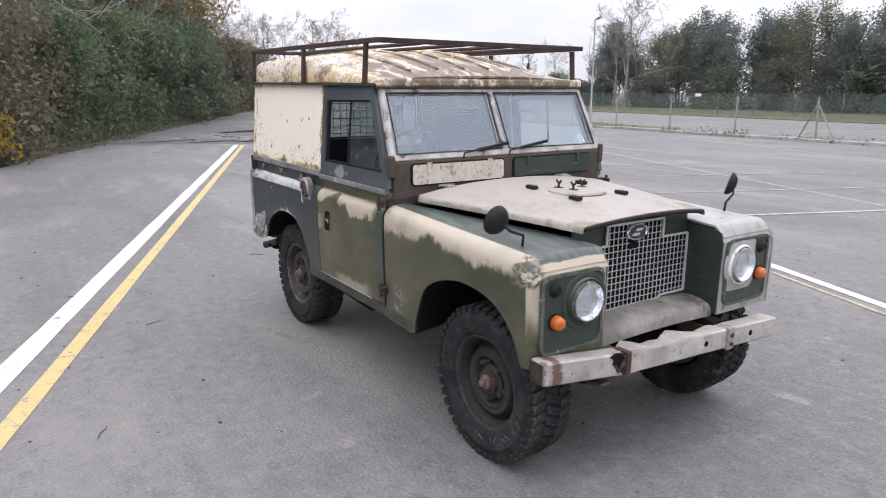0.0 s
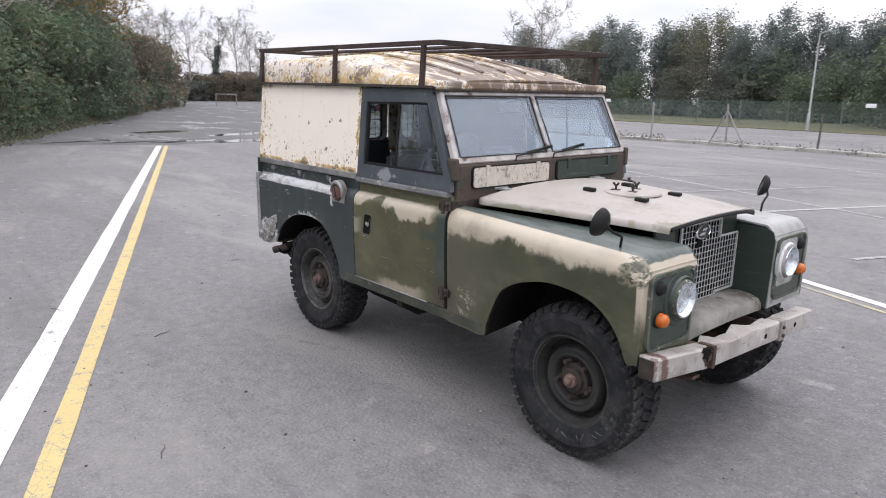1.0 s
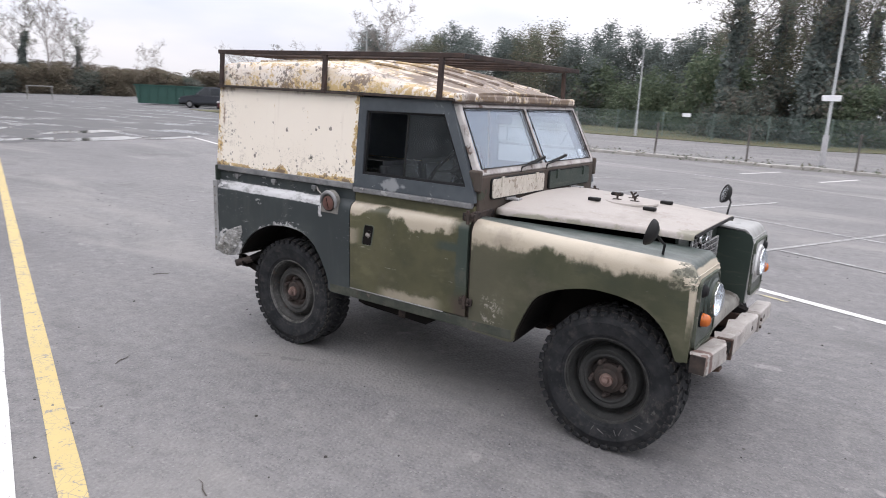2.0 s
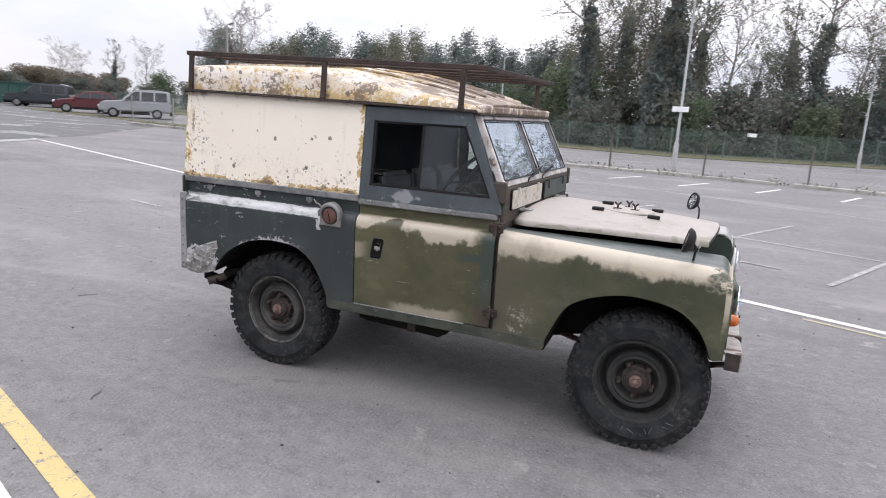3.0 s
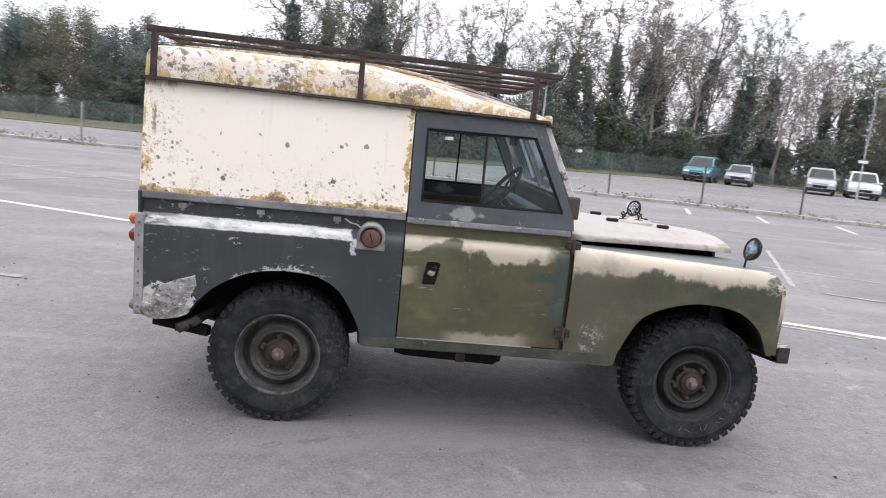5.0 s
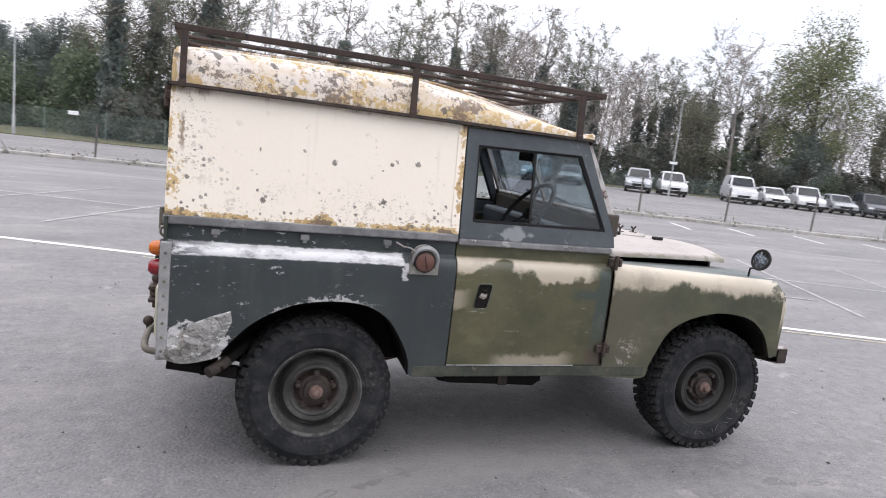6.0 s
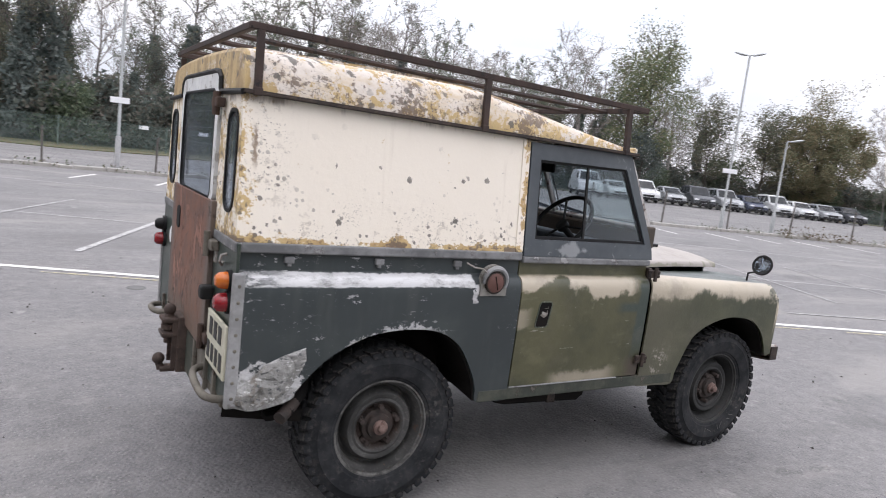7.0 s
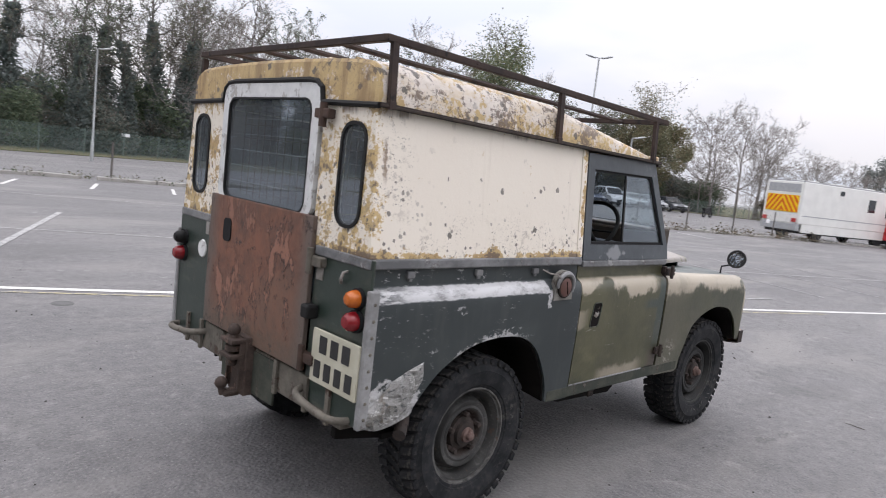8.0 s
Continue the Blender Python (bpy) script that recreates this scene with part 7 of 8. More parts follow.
for y0, y1 in ((-0.700, -0.016), (0.016, 0.700)):
    k = 0.045 if y0 < -0.1 else 0.0
    j = 0.045 if y1 > 0.1 else 0.0
    pts = [screen(y0 - k * 0.4, 0.03), screen(y1 + j * 0.4, 0.03), screen(y1 - j * 0.1, 0.98), screen(y0 + k * 0.1, 0.98)]
    bm = bmesh.new()
    lo, hi = [bm.verts.new(p) for p in pts], [bm.verts.new(p + Vector((0.0036, 0, 0.0018))) for p in pts]
    bm.faces.new(lo[::-1]), bm.faces.new(hi)
    for i in range(4):
        bm.faces.new((lo[i], lo[(i + 1) % 4], hi[(i + 1) % 4], hi[i]))
    loop = [screen(y0 - k * 0.4 + 0.012, 0.06, 0.018), screen(y1 + j * 0.4 - 0.012, 0.06, 0.018), screen(y1 - j * 0.1 - 0.010, 0.893, 0.018), screen(y0 + k * 0.1 + 0.010, 0.893, 0.018)]
    seal = bmesh.new()
    for a, b in zip(loop, loop[1:] + loop[:1]):
        bar(seal, a, b, 0.005, 0.005, up=(0.89, 0, 0.45))
    part("screen_seal", seal, M_SEAL, frame_, "thin black rubber seal")
    pane = part("windscreen_pane", bm, M_SCREEN, frame_, "dusty flat windscreen pane with sky haze mixed into its colour")
    pane.visible_shadow = False
tax = part("tax_disc", lathe(bmesh.new(), [(0.0, 0.0), (0.036, 0.0), (0.036, 0.002)], 20, (0, 0, 0), "x"), M_WHITE, frame_, "small round paper disc on the glass")
tax.matrix_basis = Matrix.Translation(screen(0.62, 0.16, -0.004)) @ pose(0, 0, 0, 0, -26, 0)
for y, d in ((-0.30, 0.26), (0.02, 0.24)):
    a, b = screen(y, 0.02, 0.03), screen(y + d, 0.12, 0.028)
    bm = tube(bmesh.new(), [a - Vector((0.01, 0, 0.03)), a, a.lerp(b, 0.5) + Vector((0.012, 0, 0.0)), b], 0.005, 6)
    bar(bm, a.lerp(b, 0.35), b + Vector((0, 0.06, 0.004)), 0.010, 0.016)
    part("wiper", bm, M_SEAL, frame_, "black windscreen wiper")
for s in (-1, 1):
    part("frame_bracket", boxed(1.40, 1.475, *sorted((s * 0.735, s * 0.765)), 1.20, 1.315, 0.01), M_BULK, frame_, "dark hinge bracket of the windscreen")
# wing mirrors
for s, at, foot in ((-1, (2.398, -0.800, 1.135), (2.430, -0.690, 1.018)), (1, (2.340, 0.822, 1.155), (2.385, 0.725, 1.020))):
    p, q = Vector(at), Vector(foot)
    arm = part("wing_mirror", tube(bmesh.new(), [q, q + Vector((0.005, s * 0.0, 0.05)), p.lerp(q, 0.35) + Vector((0.03, 0, 0.0)), p + Vector((0.02, 0, 0))], 0.006, 8), M_SEAL, car, "round mirror on a bent stalk", True)
    head = part("mirror_shell", lathe(bmesh.new(), [(0.0, 0.034), (0.030, 0.030), (0.052, 0.016), (0.061, 0.0), (0.062, -0.008), (0.056, -0.011), (0.047, -0.007)], 28, (0, 0, 0), "x"), M_SEAL, arm, "black mirror shell", True)
    head.matrix_basis = Matrix.Translation(p) @ pose(0, 0, 0, 0, 14 if s < 0 else 16, 5 if s < 0 else 30)
    glass_ = part("mirror_glass", lathe(bmesh.new(), [(0.0, -0.007), (0.047, -0.007), (0.047, -0.003)], 28, (0, 0, 0), "x"), M_CHROME, arm, "mirror glass")
    glass_.matrix_basis = head.matrix_basis.copy()

# fuel filler
arch = [(0.366, 0.965), (0.506, 0.965), (0.506, 1.035)] + [(0.436 + 0.070 * math.cos(a), 1.035 + 0.070 * math.sin(a)) for a in np.linspace(0.25, math.pi - 0.25, 9)] + [(0.366, 1.035)]
filler = part("filler_plate", prism(bmesh.new(), arch, "y", -0.8165, -0.790), M_UNDER_PALE, car, "scraped grey fuel filler plate with an arched top")
# black disc that paints the shade in the filler well
part("filler_well", lathe(bmesh.new(), [(0.0, -0.002), (0.054, -0.002), (0.054, 0.004)], 28, (0.436, -0.8170, 1.030), "y"), M_BLACK, filler)
part("fuel_cap", lathe(bmesh.new(), [(0.0, -0.014), (0.034, -0.013), (0.043, -0.008), (0.046, 0.0)], 28, (0.436, -0.819, 1.026), "y"), M_CAP, filler, "dull red-brown fuel cap", True)
part("cap_slot", bar(bmesh.new(), (0.428, -0.8335, 1.056), (0.446, -0.8335, 0.996), 0.004, 0.003), M_BLACK, filler, "dark slot across the cap")
part("cap_rim", lathe(bmesh.new(), [(0.040, -0.006), (0.046, -0.009), (0.050, -0.005), (0.050, 0.002)], 28, (0.436, -0.819, 1.026), "y"), M_GUTTER, filler, "dark rusty rim of the cap", True)
part("cap_chain", tube(bmesh.new(), [(0.300, -0.783, 1.105), (0.330, -0.806, 1.090), (0.360, -0.822, 1.088), (0.392, -0.828, 1.066)], 0.004, 6), M_OLD_GALV, filler, "short chain of the fuel cap", True)
bm = tube(bmesh.new(), [(0.436 + 0.061 * math.cos(a), -0.823, 1.030 + 0.061 * math.sin(a)) for a in np.linspace(-0.45, math.pi + 0.10, 17)], [0.007 + 0.006 * math.sin(k * math.pi / 16) for k in range(17)], 8)
part("filler_hood", bm, M_GALV, filler, "bare metal rim over the cap", True)

# ---- wheels ----
RIM = [(0.0, -0.030), (0.060, -0.030), (0.078, -0.018), (0.094, -0.022), (0.104, -0.050), (0.110, -0.058), (0.118, -0.062), (0.128, -0.058), (0.138, -0.062), (0.148, -0.062), (0.156, -0.050), (0.166, -0.010), (0.176, -0.004), (0.184, -0.010), (0.189, -0.050), (0.196, -0.060), (0.201, -0.076), (0.208, -0.078), (0.212, -0.088), (0.219, -0.088), (0.221, -0.080), (0.218, -0.05), (0.20, 0.0), (0.20, 0.07), (0.0, 0.07)]
TYRE = [(0.212, 0.078), (0.212, -0.078), (0.221, -0.090), (0.232, -0.093), (0.236, -0.099), (0.262, -0.106), (0.290, -0.109), (0.300, -0.111), (0.304, -0.107), (0.325, -0.103), (0.342, -0.094), (0.348, -0.07), (0.350, 0.0), (0.348, 0.07), (0.342, 0.088), (0.325, 0.098), (0.290, 0.106), (0.250, 0.103), (0.222, 0.092)]
BLOCKS = 42


def tread_block(bm, side, wobble, seed):
    """One rubber block of the tread, at the foot of the wheel's turn (along +x)."""
    rng = random.Random(seed)
    y0, y1 = {-1: (-0.107, -0.042), 0: (-0.035, 0.035), 1: (0.042, 0.107)}[side]
    c = []
    for r, w in ((0.338, 1.0), (0.363 + wobble, 0.78)):
        for y, e in ((y0, side < 0), (y1, side > 0)):
            for sg in (-1, 1):
                rr = r - (0.006 if e and r > 0.35 else 0.0)
                ang = sg * 0.060 * w + 0.9 * (y - (y0 + y1) / 2) * (1 if side else -1.4)
                c.append(bm.verts.new((rr * math.cos(ang), y, rr * math.sin(ang))))
    for f in ((4, 5, 7, 6), (0, 1, 5, 4), (2, 6, 7, 3), (0, 4, 6, 2), (1, 3, 7, 5), (0, 2, 3, 1)):
        bm.faces.new([c[i] for i in f])
    if side:
        t = []
        for depth in (0.0, 0.022):
            for r, o in ((0.330, 0.1085), (0.347, 0.1075)):
                for sg in (-1, 1):
                    ang = sg * 0.042 + 0.9 * (side * 0.03)
                    t.append(bm.verts.new((r * math.cos(ang), side * (o - depth), r * math.sin(ang))))
        for f in ((0, 1, 3, 2), (0, 4, 5, 1), (2, 3, 7, 6), (0, 2, 6, 4), (1, 5, 7, 3)):
            bm.faces.new([t[i] for i in f])
    return bm


def wheel_mesh(single):
    """A wheel; its tread blocks are single pieces, or one joined tread."""
    ob = part("wheel", lathe(bmesh.new(), RIM, 56), M_RIM, car, "grimy dark steel wheel", True)
    part("tyre", lathe(bmesh.new(), TYRE, 64, closed=True), M_RUBBER, ob, "worn chunky off-road tyre", True)
    kinds = [(side, part("tread_block", tread_block(bmesh.new(), side, w, k), M_TREAD, ob)) for k, (side, w) in enumerate(((-1, 0.0), (0, 0.0), (1, 0.0), (-1, -0.004), (0, -0.003), (1, -0.002)))]
    rng = random.Random(8)
    joined = bmesh.new()
    for k in range(BLOCKS):
        for side in (-1, 0, 1):
            first = [o for s_, o in kinds if s_ == side][rng.random() < 0.35]
            turn = Matrix.Rotation((k + (0.5 if side == 0 else 0.0)) * math.tau / BLOCKS, 4, "Y")
            if single:
                piece = new("tread_block", first.data)
                piece.parent, piece.matrix_basis = ob, turn
            else:
                n0 = len(joined.verts)
                joined.from_mesh(first.data)
                joined.verts.ensure_lookup_table()
                bmesh.ops.transform(joined, matrix=turn, verts=joined.verts[n0:])
    for s_, o in kinds:
        me = o.data
        bpy.data.objects.remove(o)
    if single:
        joined.free()
    else:
        tagged(part("tread", joined, M_TREAD, ob), kind="stuff")
    hub = part("hub", lathe(bmesh.new(), [(0.036, -0.072), (0.055, -0.068), (0.058, -0.05), (0.075, -0.046), (0.078, -0.025)], 20), M_HUB, ob, "rusty wheel hub", True)
    part("hub_cap", lathe(bmesh.new(), [(0.0, -0.110), (0.012, -0.109), (0.018, -0.104), (0.021, -0.088), (0.032, -0.084), (0.034, -0.070)], 18), M_HUB_CAP, ob, "pinkish-brown hub end", True)
    for k in range(5):
        a = k * math.tau / 5 + 0.3
        part("wheel_nut", lathe(bmesh.new(), [(0.0, -0.070), (0.012, -0.068), (0.014, -0.044), (0.021, -0.036), (0.021, -0.020)], 6, (0.088 * math.cos(a), 0, 0.088 * math.sin(a)), "y"), M_HUB, ob)
    return ob


wheel = wheel_mesh(True)
wheel.matrix_basis = pose(0.0, -0.640, 0.357, 0, 0, 0)
front_wheel = copy_thing(wheel, pose(2.235, -0.640, 0.357, 0, 40, 0))
front_wheel.material_slots[0].link, front_wheel.material_slots[0].material = "OBJECT", M_DARK_RIM
bm = bmesh.new()
rng = random.Random(4)
for k in range(6):
    a, r = radians(-96 + 11 * k + rng.uniform(-4, 4)), 0.262 + rng.uniform(-0.006, 0.006)
    d = rng.uniform(-1.3, 1.3)
    p = Vector((2.235 + r * math.cos(a), -0.7462, 0.357 + r * math.sin(a)))
    way = Vector((math.cos(a + d), 0, math.sin(a + d))) * rng.uniform(0.012, 0.022)
    bar(bm, p - way, p + way, 0.0025, 0.003, up=(0, 1, 0))
part("chalk_mark", bm, M_CHALK, car, "faint pale chalk strokes on the tyre", kind="stuff")
wheel = wheel_mesh(False)
wheel.matrix_basis = pose(0.0, 0.640, 0.357, 0, 15, 180)
copy_thing(wheel, pose(2.235, 0.640, 0.357, 0, 70, 180))

# ---- underneath ----
for s in (-1, 1):
    bm = bmesh.new()
    line = [(-0.66, 0.56), (-0.40, 0.58), (-0.15, 0.62), (0.2, 0.58), (0.5, 0.47), (1.7, 0.47), (2.0, 0.55), (2.3, 0.58), (2.62, 0.50)]
    for (x0, z0), (x1, z1) in zip(line, line[1:]):
        bar(bm, (x0, s * 0.37, z0), (x1 + 0.01, s * 0.37, z1), 0.07, 0.11)
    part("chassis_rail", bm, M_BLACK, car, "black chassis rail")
    for x in (0.0, 2.235):
        bm = bmesh.new()
        for k in range(4):
            half, drop = 0.46 - 0.09 * k, 0.022 * k
            pts = [(x + half * u, s * 0.44, 0.455 - drop - 0.06 * (1 - u * u)) for u in np.linspace(-1, 1, 9)]
            for a, b in zip(pts, pts[1:]):
                bar(bm, a, b, 0.06, 0.012)
        part("leaf_spring", bm, M_RUST, car, "rusty leaf spring")
for x in (0.0, 2.235):
    bm = tube(bmesh.new(), [(x, -0.6, 0.357), (x, 0.6, 0.357)], 0.042, 12)
    lathe(bm, [(0.0, -0.10), (0.09, -0.09), (0.13, -0.02), (0.13, 0.02), (0.09, 0.09), (0.0, 0.10)], 18, (x, 0.12 if x else 0.15, 0.357), "x")
    part("axle", bm, M_BLACK, car, "axle coloured near black for the shade under the car", True)
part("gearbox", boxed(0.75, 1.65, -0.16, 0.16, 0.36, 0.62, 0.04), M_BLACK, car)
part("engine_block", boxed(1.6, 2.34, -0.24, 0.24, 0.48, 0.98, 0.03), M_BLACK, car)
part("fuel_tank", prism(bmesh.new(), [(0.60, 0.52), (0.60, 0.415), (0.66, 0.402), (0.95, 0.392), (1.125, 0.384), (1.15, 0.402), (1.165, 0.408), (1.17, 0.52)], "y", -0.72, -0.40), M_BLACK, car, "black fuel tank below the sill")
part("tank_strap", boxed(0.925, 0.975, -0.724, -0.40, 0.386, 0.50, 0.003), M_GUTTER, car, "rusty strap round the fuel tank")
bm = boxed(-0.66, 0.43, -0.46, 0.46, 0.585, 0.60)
# unseen cab floor, set low to deepen the shadow on the ground
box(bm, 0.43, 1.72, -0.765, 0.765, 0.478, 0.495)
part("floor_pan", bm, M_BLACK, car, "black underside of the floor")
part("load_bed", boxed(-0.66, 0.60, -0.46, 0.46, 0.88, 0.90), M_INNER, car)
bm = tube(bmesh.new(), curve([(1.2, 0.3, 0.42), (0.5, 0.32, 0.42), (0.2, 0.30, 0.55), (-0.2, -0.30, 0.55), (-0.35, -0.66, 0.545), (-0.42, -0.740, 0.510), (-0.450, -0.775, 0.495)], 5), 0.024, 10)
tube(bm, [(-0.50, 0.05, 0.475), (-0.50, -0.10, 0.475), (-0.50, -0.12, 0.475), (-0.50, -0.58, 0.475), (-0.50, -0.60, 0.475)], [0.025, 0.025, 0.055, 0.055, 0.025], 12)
pipe = part("exhaust_pipe", bm, M_BLACK, car, "exhaust pipe and silencer coloured near black for the shade there", True)
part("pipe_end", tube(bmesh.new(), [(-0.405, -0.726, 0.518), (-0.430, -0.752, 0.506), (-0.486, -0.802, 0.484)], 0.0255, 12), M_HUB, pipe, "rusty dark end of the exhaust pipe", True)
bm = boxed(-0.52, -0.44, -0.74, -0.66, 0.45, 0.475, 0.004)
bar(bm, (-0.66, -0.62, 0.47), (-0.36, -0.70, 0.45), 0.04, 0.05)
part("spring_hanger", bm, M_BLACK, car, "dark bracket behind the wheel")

# ---- inside ----
for y in (-0.40, 0.0, 0.40):
    seat = part("seat", boxed(0.68, 1.08, y - 0.19, y + 0.19, 0.82, 0.95, 0.03), M_SEAT, car, "worn grey vinyl seat", True)
    bm = prism(bmesh.new(), [(0.62, 0.93), (0.72, 0.93), (0.66, 1.28), (0.60, 1.28)], "y", y - 0.18, y + 0.18)
    bmesh.ops.bevel(bm, geom=bm.edges[:], offset=0.028, segments=3, affect="EDGES")
    part("seat_back", bm, M_SEAT, seat, smooth=True)
part("seat_box", boxed(0.62, 1.05, -0.72, 0.72, 0.50, 0.83, 0.01), M_TRIM, car)
part("dashboard", boxed(1.30, 1.402, -0.70, 0.70, 1.02, 1.20, 0.02), M_INNER, car, "slate-painted dashboard")
part("bulkhead", boxed(1.40, 1.44, -0.74, 0.74, 0.60, 1.03), M_TRIM, car)
part("cab_partition", boxed(0.585, 0.600, -0.75, 0.75, 0.60, 1.16), M_INNER, car)
ring_ = [(0.188 * math.cos(k * math.tau / 32), 0.188 * math.sin(k * math.tau / 32), 0) for k in range(33)]
bm = tube(bmesh.new(), ring_, 0.012, 8, False)
for a in (0.5, 2.6, 4.7):
    tube(bm, [(0, 0, -0.02), (0.185 * math.cos(a), 0.185 * math.sin(a), 0)], 0.007, 6)
lathe(bm, [(0.0, 0.0), (0.035, -0.005), (0.035, -0.03), (0.018, -0.04), (0.018, -0.40)], 14, (0, 0, 0), "z")
steer = part("steering_wheel", bm, M_SEAL, car, "thin black steering wheel", True)
steer.matrix_basis = Matrix.Translation((1.092, -0.45, 1.272)) @ pose(0, 0, 0, 0, -52, 0)
bm = boxed(1.20, 1.225, -0.20, -0.02, 1.535, 1.600, 0.012)
tube(bm, [(1.22, -0.095, 1.60), (1.25, -0.095, 1.645)], 0.006, 6)
part("interior_mirror", bm, M_SEAL, car, "black interior mirror")
bm = boxed(-0.62, 0.56, -0.70, 0.70, 1.682, 1.690)
part("head_lining", bm, M_INNER, car)

# ---- roof rack ----
rack = thing("roof_rack", "rusty brown steel roof rack on the hardtop roof", "roof rack")


def rack_z(x):
    return 1.922 - 0.014 * (x + 0.68)


bm = bmesh.new()
for a, b in (((-0.69, -0.735), (1.31, -0.735)), ((-0.69, 0.700), (1.31, 0.700)), ((-0.68, -0.735), (-0.68, 0.700)), ((1.30, -0.735), (1.30, 0.700))):
    bar(bm, (*a, rack_z(a[0])), (*b, rack_z(b[0])), 0.026, 0.026, bevel=0.003)
part("rack_frame", bm, M_RACK, rack)
for y in (-0.46, -0.17, 0.12, 0.41):                     # lengthwise bars
    ends = [(-0.672, y, rack_z(-0.67) - 0.004), (-0.62, y, rack_z(-0.62) - 0.006), (1.24, y, rack_z(1.24) - 0.006), (1.292, y, rack_z(1.29) - 0.004)]
    part("rack_bar", tube(bmesh.new(), ends, 0.0115, 6), M_RACK, rack)
for x in (-0.652, 0.325, 1.183):
    for s in (-1, 1):
        g = float(np.interp(x, (-0.7, 0.6, 1.28), (1.702, 1.690, 1.680)))
        post = part("post", bar(bmesh.new(), (x, s * 0.754, g - 0.01), (x, s * 0.740, rack_z(x) - 0.012), 0.020, 0.026, up=(1, 0, 0)), M_RACK, rack)
        part("gutter_clamp", boxed(x - 0.016, x + 0.016, *sorted((s * 0.745, s * 0.766)), g - 0.018, g + 0.010, 0.003), M_RACK, post)


# ---- fences, lamps and signs round the car park ----
M_POST = plain("weathered_post", (0.19, 0.187, 0.18), (0.30, 0.296, 0.28), 0.85, 0, 3)
M_OLD_POST = plain("rusty_angle_post", (0.075, 0.068, 0.062), (0.13, 0.118, 0.108), 0.85, 0, 3)
M_WIRE = plain("grey_wire", (0.16, 0.165, 0.165), (0.26, 0.265, 0.265), 0.6, 0.3)
M_GREEN_WIRE = plain("green_coated_wire", (0.075, 0.115, 0.105), (0.115, 0.16, 0.145), 0.6)
M_GREEN_POST = plain("green_fence_post", (0.10, 0.145, 0.125), (0.16, 0.205, 0.18), 0.6)
M_POLE = plain("grey_lamp_pole", (0.288, 0.304, 0.304), (0.400, 0.416, 0.416), 0.5, 0.3, 1.0)
M_FOOT = plain("pale_foot_paint", (0.30, 0.30, 0.305), (0.40, 0.40, 0.405), 0.7)
M_SIGN = plain("white_sign", (0.70, 0.71, 0.72), (0.80, 0.81, 0.82), 0.5)
M_TIMBER = plain("weathered_timber", (0.07, 0.06, 0.05), (0.14, 0.12, 0.10), 0.9, 0, 3)


def fence_run(name, label, line, gap, height, post_size, post_mat, wire_mat, pitch, wire, lean=0.03, struts=()):
    """A wire mesh fence: a post at every gap, strained wires and a diagonal mesh."""
    ob = thing(name, label, "fence")
    rng = random.Random(len(line))
    spots = [(d, Vector((x, y, 0))) for d, x, y in along(line, 0, sum(math.dist(a, b) for a, b in zip(line, line[1:])), gap)]
    tops = []
    for k, (d, p) in enumerate(spots):
        h = height(p.x) if callable(height) else height
        t = p + Vector((rng.uniform(-lean, lean), rng.uniform(-lean, lean), h + 0.06))
        tops.append((p, t, h))
        post = part("post", bar(bmesh.new(), p - Vector((0, 0, 0.1)), t, post_size, post_size, up=(1, 0, 0), bevel=post_size * 0.15), post_mat(p.x) if callable(post_mat) else post_mat, ob)
        if k in struts:
            for s in (-1, 1):
                part("strut", bar(bmesh.new(), p + Vector((s * 0.75, -s * 0.2, 0)), p.lerp(t, 0.85), post_size * 0.7, up=(0, 1, 0)), M_POST, ob)
    bm, bw = bmesh.new(), bmesh.new()
    for (p, t, h), (q, u, g) in zip(tops, tops[1:]):
        for f in (0.12, 0.55, 0.97):
            bar(bw, p.lerp(t, f), q.lerp(u, f), wire * 1.3)
        length = (q - p).length
        n = int(length / pitch)
        rise = min(1.0, h / length)
        for k in range(-int(n * rise) - 1, n + 1):
            for s in (1, -1):
                a, b = k / n, k / n + rise
                fa, fb = (0.04, 0.97) if s > 0 else (0.97, 0.04)
                if b <= 0 or a >= 1:
                    continue
                ca, cb = max(0.0, a), min(1.0, b)
                za, zb = fa + (fb - fa) * (ca - a) / (b - a), fa + (fb - fa) * (cb - a) / (b - a)
                bar(bm, p.lerp(q, ca).lerp(t.lerp(u, ca), za), p.lerp(q, cb).lerp(t.lerp(u, cb), zb), wire)
    part("straining_wire", bw, wire_mat, ob)
    tagged(part("wire_mesh", bm, wire_mat, ob), kind="stuff")
    return ob


fence_run("mesh_fence", "low grey wire mesh fence on leaning posts", FENCE, 3.05, lambda x: 1.38 if x < -5.5 else 1.12 if x < 9 else 1.30, 0.055, lambda x: M_POST if x < -5.5 else M_OLD_POST, M_WIRE, 0.17, 0.0026, 0.05, (6,))
fence_run("green_fence", "tall green wire mesh fence before the trees", [(x, y - 1.2) for x, y in OUTER], 3.0, 1.45, 0.055, M_GREEN_POST, M_GREEN_WIRE, 0.10, 0.0075, 0.01)


